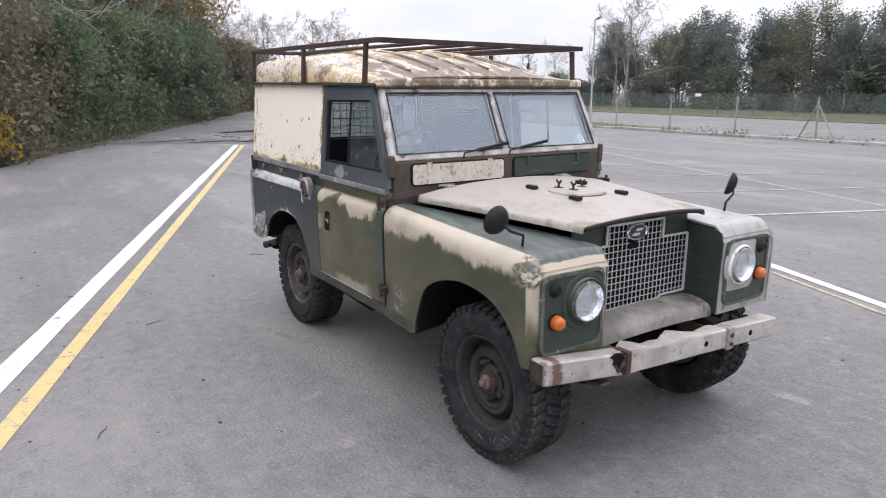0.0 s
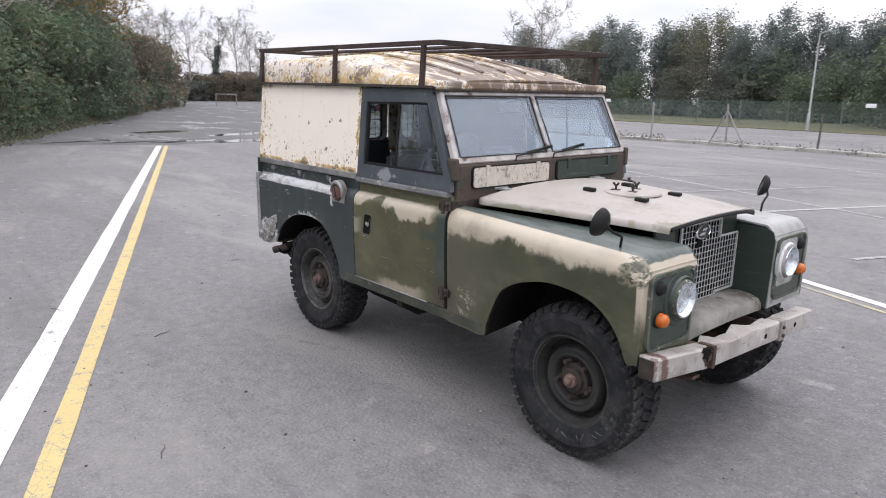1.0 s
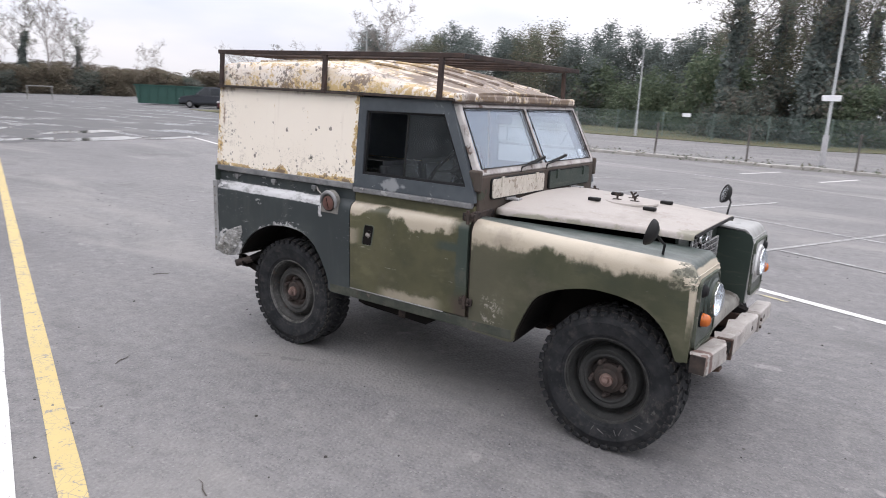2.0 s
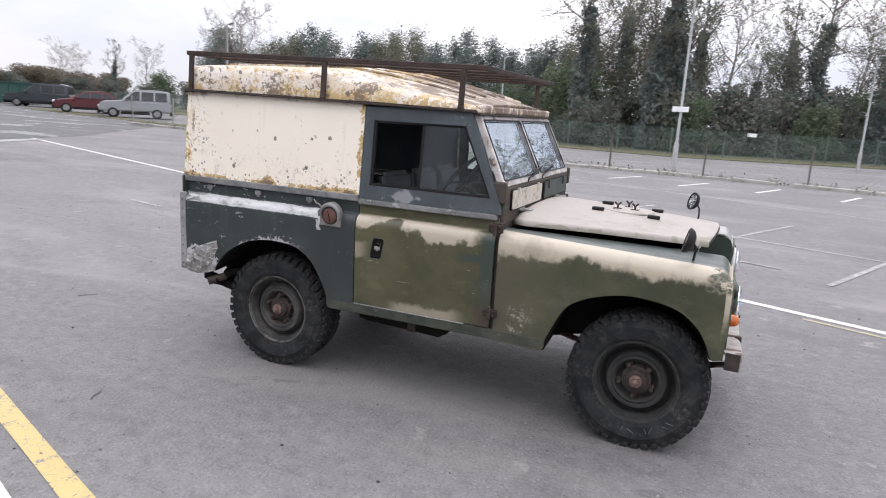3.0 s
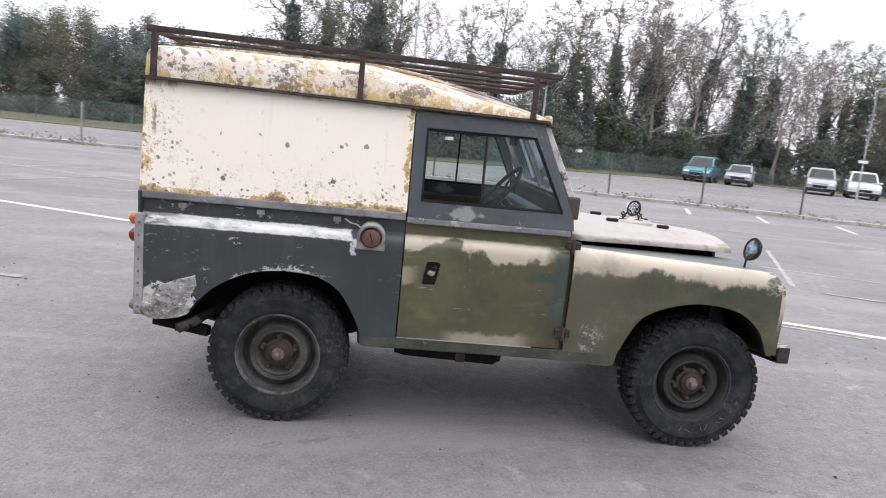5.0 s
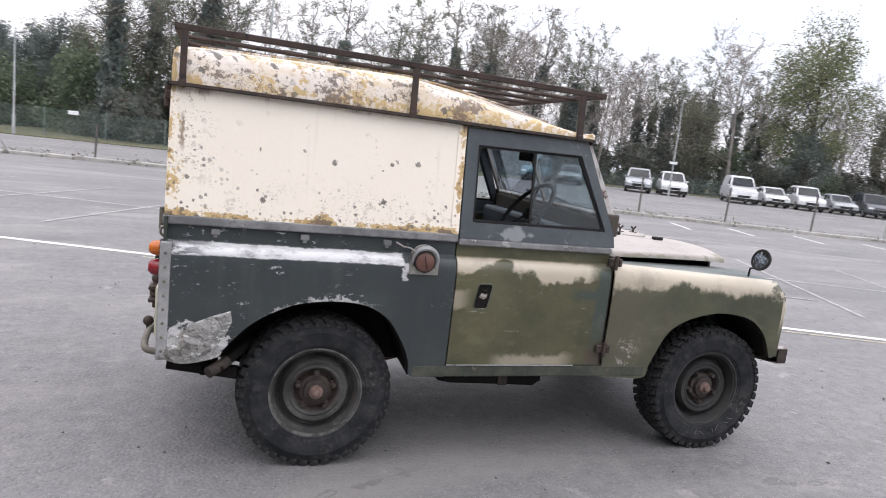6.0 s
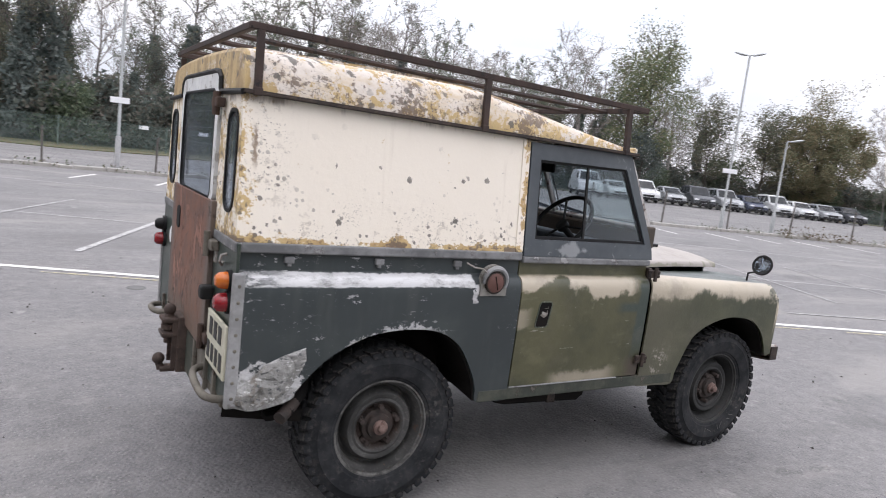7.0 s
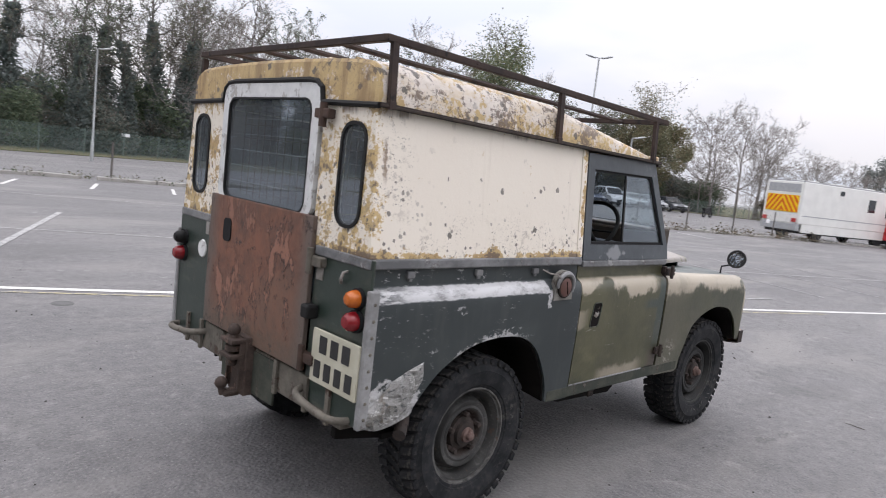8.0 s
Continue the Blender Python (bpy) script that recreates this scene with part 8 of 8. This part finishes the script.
def lamp_post(x, y, height, heads, sign=0.0, foot=False):
    ob = thing("street_lamp", "tall grey car park lamp with two heads" if heads == 2 else "grey car park lamp with one head", "street lamp", "car park lamps", at=(x, y, 0))
    part("pole", tube(bmesh.new(), [(0, 0, -0.1), (0, 0, 0.9), (0, 0, 0.95), (0, 0, height)], [0.075, 0.075, 0.050, 0.034], 10), M_POLE, ob, smooth=True)
    for s in ((1, -1) if heads == 2 else (1,)):
        arm = part("lamp_arm", tube(bmesh.new(), [(0, 0, height), (s * 0.18, 0, height + 0.04)], 0.025, 6), M_POLE, ob)
        bm = bmesh.new()
        bmesh.ops.create_uvsphere(bm, u_segments=16, v_segments=10, radius=1.0)
        for v in bm.verts:
            v.co = (s * 0.36 + v.co.x * 0.25, v.co.y * 0.115 * (1.0 - 0.25 * s * v.co.x), height + 0.05 + v.co.z * (0.055 if v.co.z > 0 else 0.035) + 0.06 * (s * v.co.x))
        part("lamp_head", bm, M_POLE, arm, "pale oval lamp head", True)
    if sign:
        part("sign", boxed(-0.28, 0.28, -0.075, -0.06, sign, sign + 0.18, 0.004), M_SIGN, ob, "small white sign on the pole")
    if foot:
        part("foot", tube(bmesh.new(), [(0, 0, -0.1), (0, 0, 1.05), (0, 0, 1.07)], [0.084, 0.084, 0.076], 12), M_FOOT, ob, "pale grey painted foot of the pole", True)
    return ob


for x, y, h, heads, sign, foot in ((-22.2, 24.8, 5.3, 1, 0, False), (-10.3, 34.8, 4.9, 1, 0, False), (0.85, 20.4, 7.1, 2, 2.1, True), (8.1, 31.9, 5.2, 1, 0, False), (30.5, 37.6, 7.0, 1, 2.35, False), (23.1, 14.65, 7.1, 2, 2.35, False), (25.0, 13.6, 3.9, 1, 0, False)):
    lamp_post(x, y, h, heads, sign, foot).rotation_euler = (0, 0, radians(-50 if x > 15 else -15))
for x, z, line, off in ((33.5, 0.75, FENCE, 0.0), (3.6, 1.25, OUTER, -1.2), (13.0, 1.25, OUTER, -1.2), (-8.0, 1.25, OUTER, -1.2), (-26.0, 1.25, OUTER, -1.2)):
    y = float(np.interp(x, [p[0] for p in line], [p[1] for p in line])) + off
    ob = tagged(part("notice_sign", boxed(-0.24, 0.24, -0.05, -0.012, z, z + 0.20, 0.004), M_SIGN), "small white notice fixed to the wire fence", "sign", "notices on the fences")
    ob.location = (x, y, 0)

# low timber rail along the hedge
rail = thing("timber_rail", "low weathered timber rail fence in front of the hedge", "fence")
x = -8.0
while x > -42:
    a, b = (Vector((u, verge(u) - 0.75, 0)) for u in (x, x - 2.0))
    part("post", bar(bmesh.new(), a - Vector((0, 0, 0.1)), a + Vector((0.02, 0, 0.48)), 0.09, up=(1, 0, 0), bevel=0.01), M_TIMBER, rail)
    for z in (0.22, 0.40):
        part("rail", bar(bmesh.new(), a + Vector((0, 0.06, z)), b + Vector((0, 0.06, z - 0.02)), 0.035, 0.10), M_TIMBER, rail)
    x -= 2.0

# weeds and litter along the edging and the verge
rng_np = np.random.default_rng(9)


def tufts(name, label, line, per_metre, spread, height, size, material, a=0.0, b=1e9):
    total = min(b, sum(math.dist(p, q) for p, q in zip(line, line[1:])) - 0.1)
    pts = []
    for d, x, y in along(line, a, total, 0.5):
        if rng_np.random() < 0.7:
            k = int(per_metre * 0.5 * rng_np.uniform(0.3, 2.0))
            c = rng_np.normal(size=(k, 3)) * np.array([spread, spread, 0])
            c[:, 2] = np.abs(rng_np.normal(size=k)) * height
            pts.append(c + np.array([x, y, 0.03]))
    pts = np.concatenate(pts)
    v, f = leaf_cards(pts, rng_np.uniform(0.5, 1.3, len(pts)) * size, rng_np)
    return tagged(link(name, v, f, material), label, "plants", "", "stuff")


tufts("weeds", "low weeds growing through the fence edging", FENCE, 60, 0.16, 0.10, 0.045, L_MIXED)
tufts("weeds", "brown dock stems and weeds along the fence edging", [(25, 12.9), (37, 8.9)], 70, 0.16, 0.20, 0.06, L_BROWN)
tufts("fallen_leaves", "fallen leaves and grass tufts along the verge", [(5, verge(5) - 0.15), (-60, verge(-60) - 0.15)], 110, 0.22, 0.06, 0.045, L_MIXED)
tufts("hedge_growth", "leafy shoots of the hedge hanging over the timber rail", [(-13.5, verge(-13.5) - 0.62), (-42, verge(-42) - 0.62)], 260, 0.22, 0.34, 0.075, L_HEDGE)
tufts("dry_stems", "brown dry stems and litter in front of the timber rail", [(-9, verge(-9) - 0.5), (-42, verge(-42) - 0.5)], 120, 0.2, 0.14, 0.06, L_BROWN)
tufts("yellow_foliage", "bright yellow autumn leaves at the edge of the hedge", [(-8.4, verge(-8.4) - 0.5), (-9.6, verge(-9.6) - 0.5)], 700, 0.25, 0.8, 0.05, L_YELLOW)

# ---- vehicles in the distance ----
M_DARK_GLASS = plain("dark_car_glass", (0.02, 0.024, 0.028), (0.035, 0.04, 0.045), 0.08)
M_TAIL = plain("tail_lamp_red", (0.35, 0.02, 0.02), (0.45, 0.04, 0.03), 0.3)


def body_paint(name, colour, rough=0.3):
    return plain(name, colour, tuple(c * 0.88 for c in colour), rough, 0.0, 2.0, 0.02)


PAINTS = {k: body_paint(f"{k}_car_paint", c) for k, c in {"silver": (0.30, 0.315, 0.33), "white": (0.56, 0.57, 0.58), "dark grey": (0.05, 0.055, 0.065), "blue-green": (0.05, 0.17, 0.21), "dark blue": (0.03, 0.04, 0.08), "dark red": (0.10, 0.02, 0.025), "bright red": (0.55, 0.03, 0.04), "cream-white": (0.74, 0.74, 0.71)}.items()}
SHAPES = {
    "hatchback": (4.0, 1.72, [(-2.0, 0.35), (-1.98, 0.75), (-1.85, 0.95), (0.75, 0.95), (1.75, 0.82), (2.0, 0.62), (2.0, 0.3)], [(-1.85, 0.95), (-1.45, 1.42), (-0.9, 1.50), (0.1, 1.46), (0.85, 0.96)]),
    "estate car": (4.7, 1.9, [(-2.35, 0.42), (-2.33, 0.95), (-2.25, 1.08), (1.05, 1.08), (2.1, 0.98), (2.35, 0.75), (2.35, 0.38)], [(-2.25, 1.08), (-2.12, 1.72), (-1.5, 1.84), (0.2, 1.80), (1.05, 1.08)]),
    "off-roader": (4.6, 1.9, [(-2.25, 0.45), (-2.28, 0.95), (-2.22, 1.10), (1.0, 1.10), (2.0, 1.03), (2.25, 0.82), (2.26, 0.42)], [(-2.22, 1.10), (-2.16, 1.80), (-1.20, 1.88), (0.10, 1.80), (0.95, 1.10)]),
    "van": (5.0, 1.95, [(-2.5, 0.4), (-2.5, 1.25), (1.45, 1.25), (2.35, 1.05), (2.5, 0.75), (2.5, 0.35)], [(-2.5, 1.25), (-2.45, 2.02), (-1.5, 2.10), (0.75, 2.02), (1.50, 1.25)]),
}


def parked(kind, paint, label, x, y, heading):
    length, width, low, high = SHAPES[kind]
    ob = thing("parked_van" if kind == "van" else "parked_car", label, "van" if kind == "van" else "car", "parked vehicles", at=(x, y, 0))
    ob.rotation_euler = (0, 0, radians(heading))
    w = width / 2
    bm = prism(bmesh.new(), low, "y", -w, w)
    bmesh.ops.bevel(bm, geom=bm.edges[:], offset=0.07, segments=2, affect="EDGES")
    part("body", bm, PAINTS[paint], ob, smooth=True)
    bm = prism(bmesh.new(), high, "y", -w + 0.06, w - 0.06)
    for v in bm.verts:
        v.co.y *= 1.0 - 0.14 * max(0.0, (v.co.z - high[0][1])) / 0.6
    bmesh.ops.bevel(bm, geom=bm.edges[:], offset=0.05, segments=2, affect="EDGES")
    cabin = part("cabin", bm, PAINTS[paint], ob, smooth=True)
    (ax, az), (bx, bz), _, (cx, cz), (dx, dz) = high
    # windows
    for s in (-1, 1):
        if kind != "van":
            side = [(ax + 0.22, az + 0.05), (bx + 0.2, bz - 0.08), (cx - 0.05, cz - 0.09), (dx - 0.25, az + 0.05)]
        else:
            side = [(0.3, az + 0.08), (0.3, cz - 0.12), (cx - 0.08, cz - 0.14), (dx - 0.2, az + 0.08)]
        bm = prism(bmesh.new(), side, "y", -0.01, 0.012)
        for v in bm.verts:
            half = (w - 0.06) * (1.0 - 0.14 * max(0.0, v.co.z - az) / 0.6)
            v.co.y = s * (half + v.co.y)
        part("side_window", bm, M_DARK_GLASS, cabin)
        if kind != "van":
            for px in (side[0][0] + 0.30 * (side[3][0] - side[0][0]), side[0][0] + 0.62 * (side[3][0] - side[0][0])):
                bm = prism(bmesh.new(), [(px - 0.05, az + 0.03), (px + 0.05, az + 0.03), (px + 0.04, cz - 0.06), (px - 0.06, cz - 0.06)], "y", -0.01, 0.02)
                for v in bm.verts:
                    v.co.y = s * ((w - 0.06) * (1.0 - 0.14 * max(0.0, v.co.z - az) / 0.6) + v.co.y)
                part("window_pillar", bm, PAINTS[paint], cabin)
        for z, q, m, lab in ((0.72, length / 2 - 0.02, M_SIGN, ""), (0.85, -length / 2 + 0.01, M_TAIL, "red tail lamp")):
            part("headlight" if q > 0 else "tail_lamp", boxed(q - 0.05, q + 0.02, *sorted((s * (w - 0.45), s * (w - 0.1))), z - 0.06, z + 0.08, 0.02), m, ob, lab)
        part("door_mirror", boxed(dx - 0.35, dx - 0.22, *sorted((s * (w - 0.02), s * (w + 0.16))), az, az + 0.14, 0.03), PAINTS[paint], ob)
    for u, (p, q) in ((1, ((cx, cz), (dx, dz))), (-1, ((bx, bz), (ax, az)))):
        if kind == "van" and u < 0:
            continue
        d = Vector((q[0] - p[0], 0, q[1] - p[1]))
        nrm = Vector((-d.z, 0, d.x)).normalized() * u
        nrm = nrm if nrm.x * u > 0 else -nrm
        bm = bmesh.new()
        vs = []
        for k, f in ((0, 0.12), (1, 0.92)):
            c = Vector((p[0], 0, p[1])) + d * f + nrm * 0.012
            half = (w - 0.16) * (1.0 - 0.14 * max(0.0, c.z - az) / 0.6)
            vs += [bm.verts.new(c + Vector((0, -half, 0))), bm.verts.new(c + Vector((0, half, 0)))]
        bm.faces.new((vs[0], vs[1], vs[3], vs[2]))
        bmesh.ops.solidify(bm, geom=bm.faces[:], thickness=0.01)
        part("windscreen" if u > 0 else "rear_window", bm, M_DARK_GLASS, cabin)
    for q in (-1, 1):
        part("lower_bumper", boxed(*sorted((q * (length / 2 - 0.12), q * (length / 2 + 0.03))), -w + 0.02, w - 0.02, 0.24, 0.46, 0.03), M_TRIM, ob, "dark plastic lower bumper")
    part("sill_trim", boxed(-length * 0.19, length * 0.20, -w - 0.012, w + 0.012, 0.24, 0.40, 0.02), M_TRIM, ob, "dark sill trim")
    part("front_grille", boxed(length / 2 - 0.03, length / 2 + 0.012, -0.45, 0.45, 0.48, 0.66, 0.01), M_TRIM, ob)
    part("number_plate", boxed(length / 2 - 0.02, length / 2 + 0.02, -0.26, 0.26, 0.36, 0.46), M_SIGN, ob)
    for wx in (-length * 0.29, length * 0.30):
        for s in (-1, 1):
            tyre = part("wheel", lathe(bmesh.new(), [(0.0, -0.10), (0.20, -0.10), (0.30, -0.11), (0.335, -0.08), (0.335, 0.08), (0.30, 0.11), (0.20, 0.10), (0.0, 0.10)], 18, (wx, s * (w - 0.10), 0.335)), M_RUBBER, ob)
            part("rim", lathe(bmesh.new(), [(0.0, -0.01), (0.19, -0.01), (0.20, 0.01)], 14, (wx, s * (w + 0.012), 0.335)), M_GALV, tyre)
    return ob


ROW = [("estate car", "blue-green"), ("hatchback", "silver"), None, ("estate car", "silver"), ("estate car", "white"), None, ("van", "white"), ("hatchback", "white"), ("estate car", "white"), ("hatchback", "silver"), ("estate car", "dark grey"), ("estate car", "silver"), ("hatchback", "dark blue"), ("estate car", "white"), ("hatchback", "white"), ("hatchback", "silver"), ("hatchback", "dark grey")]
for k, spec in enumerate(ROW):
    if spec:
        p = Vector((22.8, 43.8, 0)) + Vector((0.95, -0.31, 0)) * (2.64 * k)
        parked(*spec, f"{spec[1]} {spec[0]} parked in a row behind the fence", p.x, p.y, -122 + (k * 37 % 5) - 2)
parked("off-roader", "silver", "silver off-roader standing alone beside the fence", -32.4, 28.2, 226).scale = (0.92, 0.92, 0.95)
parked("hatchback", "dark red", "dark red hatchback parked behind a silver car", -38.2, 29.4, 230)
parked("estate car", "dark grey", "dark grey estate car beside a green skip", -47.5, 33.0, 215)

cone = thing("traffic_cone", "small orange traffic cone standing by the fence", "traffic cone", at=(-23.3, 24.9, 0))
M_CONE = body_paint("orange_cone_plastic", (0.38, 0.10, 0.05), 0.5)
part("cone_body", lathe(bmesh.new(), [(0.11, 0.03), (0.025, 0.46), (0.0, 0.46)], 16, (0, 0, 0), "z"), M_CONE, cone, smooth=True)
part("base", boxed(-0.19, 0.19, -0.19, 0.19, 0.0, 0.04, 0.01), M_CONE, cone)

# a long green skip at the end of the road
skip = thing("skip", "long dark green metal skip at the end of the road", "skip", at=(-55, 35, 0))
skip.rotation_euler = (0, 0, radians(40))
M_SKIP = body_paint("dark_green_skip_paint", (0.03, 0.09, 0.075), 0.6)
part("body", prism(bmesh.new(), [(-3.4, 0.1), (3.4, 0.1), (3.6, 1.75), (-3.6, 1.75)], "y", -1.2, 1.2), M_SKIP, skip)
for k in range(9):
    for s in (-1, 1):
        part("rib", boxed(-3.2 + k * 0.8 - 0.05, -3.2 + k * 0.8 + 0.05, *sorted((s * 1.2, s * 1.28)), 0.12, 1.7), M_SKIP, skip)
part("rim", ring_prism(bmesh.new(), rounded(-3.68, 3.68, -1.3, 1.3, 0.02), rounded(-3.55, 3.55, -1.15, 1.15, 0.02), "z", 1.72, 1.82), M_SKIP, skip)

# the white service truck behind the fence
truck = thing("service_truck", "long white box truck with a yellow and orange striped tail", "truck", at=(36.0, 10.6, 0))
truck.rotation_euler = (0, 0, radians(-19.5))
M_TRUCK, M_YELLOW, M_STRIPE = PAINTS["cream-white"], body_paint("yellow_reflective", (0.85, 0.55, 0.01)), body_paint("orange_reflective", (0.65, 0.13, 0.01))
M_BOX_GREY = plain("grey_truck_trim", (0.30, 0.31, 0.32), (0.38, 0.39, 0.40), 0.5)
box_ = part("box_body", boxed(0.0, 8.6, -1.15, 1.15, 0.85, 3.08, 0.05), M_TRUCK, truck)
part("roof_rail", boxed(0.05, 8.5, -1.12, 1.12, 3.08, 3.14, 0.01), M_BOX_GREY, truck)
for y in (-1.12, 1.08):
    part("roof_light", boxed(0.0, 0.25, y, y + 0.05, 3.03, 3.18, 0.01), M_BOX_GREY, truck)
tail = part("striped_panel", boxed(-0.03, 0.0, -0.98, 0.98, 1.45, 2.35), M_YELLOW, box_, "yellow panel with orange chevrons")


def clipped(poly, keep):
    """A polygon cut by a half-plane; keep gives a signed distance, inside where positive."""
    out = []
    for p, q in zip(poly, poly[1:] + poly[:1]):
        a, b = keep(p), keep(q)
        if a >= 0:
            out.append(p)
        if a * b < 0:
            f = a / (a - b)
            out.append((p[0] + (q[0] - p[0]) * f, p[1] + (q[1] - p[1]) * f))
    return out


for k in range(6):
    for s in (-1, 1):
        y = 0.06 + k * 0.29
        pts = [(y, 1.47), (y + 0.145, 1.47), (y + 0.145 - 0.62, 2.33), (y - 0.62, 2.33)]
        pts = clipped(clipped(pts, lambda p: p[0] - 0.002), lambda p: 0.97 - p[0])
        if len(pts) > 2:
            part("stripe", prism(bmesh.new(), [(s * a, b) for a, b in pts], "x", -0.036, -0.031), M_STRIPE, tail)
part("rear_bumper", boxed(-0.1, 0.2, -1.1, 1.1, 0.50, 0.85, 0.02), M_BOX_GREY, truck)
part("chassis", boxed(0.1, 8.4, -0.95, 0.95, 0.36, 0.86, 0.02), M_TRIM, truck, "dark chassis under the body")
for y in (-1.0, 0.8):
    part("tail_lamp", boxed(-0.12, -0.02, y, y + 0.22, 0.95, 1.15, 0.01), M_TAIL, truck)
part("side_skirt", boxed(0.3, 8.4, -1.14, -1.06, 0.42, 0.86, 0.01), M_TRUCK, truck)
for x in (1.6, 6.8):
    part("wheel", lathe(bmesh.new(), [(0.0, -0.14), (0.25, -0.12), (0.42, -0.14), (0.45, -0.1), (0.45, 0.1), (0.42, 0.14), (0.0, 0.14)], 24, (x, -0.98, 0.45)), M_RUBBER, truck)
    part("wheel", lathe(bmesh.new(), [(0.0, -0.14), (0.25, -0.12), (0.42, -0.14), (0.45, -0.1), (0.45, 0.1), (0.42, 0.14), (0.0, 0.14)], 24, (x, 0.98, 0.45)), M_RUBBER, truck)
for x0, x1, z0, z1 in ((2.9, 3.25, 2.6, 2.85), (5.4, 6.0, 1.9, 2.6), (7.0, 8.2, 1.7, 2.6)):
    part("side_window", boxed(x0, x1, -1.165, -1.14, z0, z1, 0.005), M_DARK_GLASS, truck)
part("stripe_line", boxed(0.2, 8.5, -1.158, -1.14, 1.28, 1.33), M_BOX_GREY, truck)
part("tail_hatch", boxed(-0.012, 0.002, -0.98, 0.98, 2.50, 2.95, 0.004), M_BOX_GREY, box_, "grey upper panel of the tail")
for k in range(3):
    part("roof_vent", boxed(1.2 + 2.4 * k, 2.1 + 2.4 * k, -0.4, 0.4, 3.14, 3.24, 0.03), M_TRUCK, truck)
red = parked("van", "bright red", "bright red van beside the white truck", 44.5, 5.6, -20)

# a small motorbike
bike = thing("motorbike", "small dark motorbike parked near the cars", "motorbike", at=(58.0, 24.5, 0))
for x in (-0.65, 0.65):
    part("wheel", lathe(bmesh.new(), [(0.22, -0.05), (0.31, -0.05), (0.33, 0.0), (0.31, 0.05), (0.22, 0.05)], 18, (x, 0, 0.33), closed=True), M_RUBBER, bike)
part("frame", prism(bmesh.new(), [(-0.6, 0.36), (0.3, 0.32), (0.62, 0.36), (0.45, 1.0), (0.1, 0.92), (-0.3, 0.78), (-0.9, 0.86), (-0.8, 0.7)], "y", -0.12, 0.12), M_TRIM, bike)
part("handlebar", tube(bmesh.new(), [(0.4, -0.35, 1.05), (0.5, 0, 1.02), (0.4, 0.35, 1.05)], 0.02, 6), M_TRIM, bike)

# a worn manhole cover
hole = part("manhole_cover", lathe(bmesh.new(), [(0.0, 0.006), (0.065, 0.006), (0.070, 0.003), (0.075, 0.006), (0.085, 0.004), (0.09, 0.0)], 32, (-0.47, 3.60, 0.0), "z"), plain("cast_iron", (0.07, 0.07, 0.07), (0.12, 0.118, 0.115), 0.7))
tagged(hole, "round worn manhole cover set into the asphalt", "manhole cover", "", "structure")

# a low steel barrier and a concrete block at the far end of the road
barrier = thing("road_barrier", "low pale steel barrier frame across the old road", "barrier", at=(-65.0, 27.0, 0))
for y in (-1.1, 1.1):
    part("post", bar(bmesh.new(), (0, y, -0.1), (0, y, 1.25), 0.09, up=(1, 0, 0), bevel=0.01), M_POST, barrier)
part("cross_bar", bar(bmesh.new(), (0, -1.2, 1.25), (0, 1.2, 1.25), 0.09, bevel=0.01), M_POST, barrier)
M_CONCRETE = plain("weathered_concrete", (0.24, 0.235, 0.225), (0.36, 0.35, 0.335), 0.9, 0, 2.0, 0.5, 25)
tagged(part("concrete_block", boxed(-67.0, -66.1, 21.4, 23.0, -0.05, 0.95, 0.06), M_CONCRETE), "grey concrete block at the end of the hedge", "concrete block")


# grit, stones and bits of leaf lying on the asphalt round the vehicle
n = Nodes("grit", 0.9)
ramp = n.add("ShaderNodeValToRGB")
ramp.color_ramp.elements[0].color, ramp.color_ramp.elements[1].color = (0.03, 0.027, 0.024, 1), (0.26, 0.25, 0.235, 1)
ramp.color_ramp.elements[0].position, ramp.color_ramp.elements[1].position = 0.45, 0.95
n.put(n.add("ShaderNodeNewGeometry").outputs["Random Per Island"], ramp.inputs[0])
M_GRIT = n.done(ramp.outputs[0])
rng = np.random.default_rng(91)
count = 2600
at = np.stack([rng.uniform(-7.5, 9.0, count), rng.uniform(-5.2, 5.5, count), np.full(count, 0.0)], 1)
size = 0.0035 + 0.011 * rng.random(count) ** 4
turn = rng.random(count) * math.tau
verts, faces = [], []
for (x, y, z), r, a in zip(at, size, turn):
    k = len(verts)
    for j in range(4):
        b = a + j * math.tau / 4
        s = r * (0.6 + 0.7 * ((j * 0.37 + a) % 1.0))
        verts.append((x + s * math.cos(b), y + s * math.sin(b), 0.001))
    verts.append((x, y, r * 0.75 + 0.001))
    faces += [(k + j, k + (j + 1) % 4, k + 4) for j in range(4)]
grit = link("grit", verts, faces, M_GRIT)
tagged(grit, "small stones and bits of leaf scattered on the asphalt", "grit", "", "stuff")
for k, (x, y, a) in enumerate(((-1.6, -2.1, 0.4), (-0.5, -1.7, 1.9), (1.1, -2.2, 2.6), (-2.2, -0.4, 0.9), (3.4, -1.5, 1.3))):
    bm = tube(bmesh.new(), [(0, 0, 0.004), (0.05, 0.012, 0.006), (0.10, 0.006, 0.004), (0.14, 0.02, 0.003)], [0.003, 0.003, 0.002, 0.001], 5)
    twig = part("twig", bm, M_BARK)
    twig.matrix_basis = Matrix.Translation((x, y, 0)) @ Matrix.Rotation(a, 4, "Z")
    tagged(twig, "short dark twig lying on the asphalt", "twig", "twigs on the asphalt")
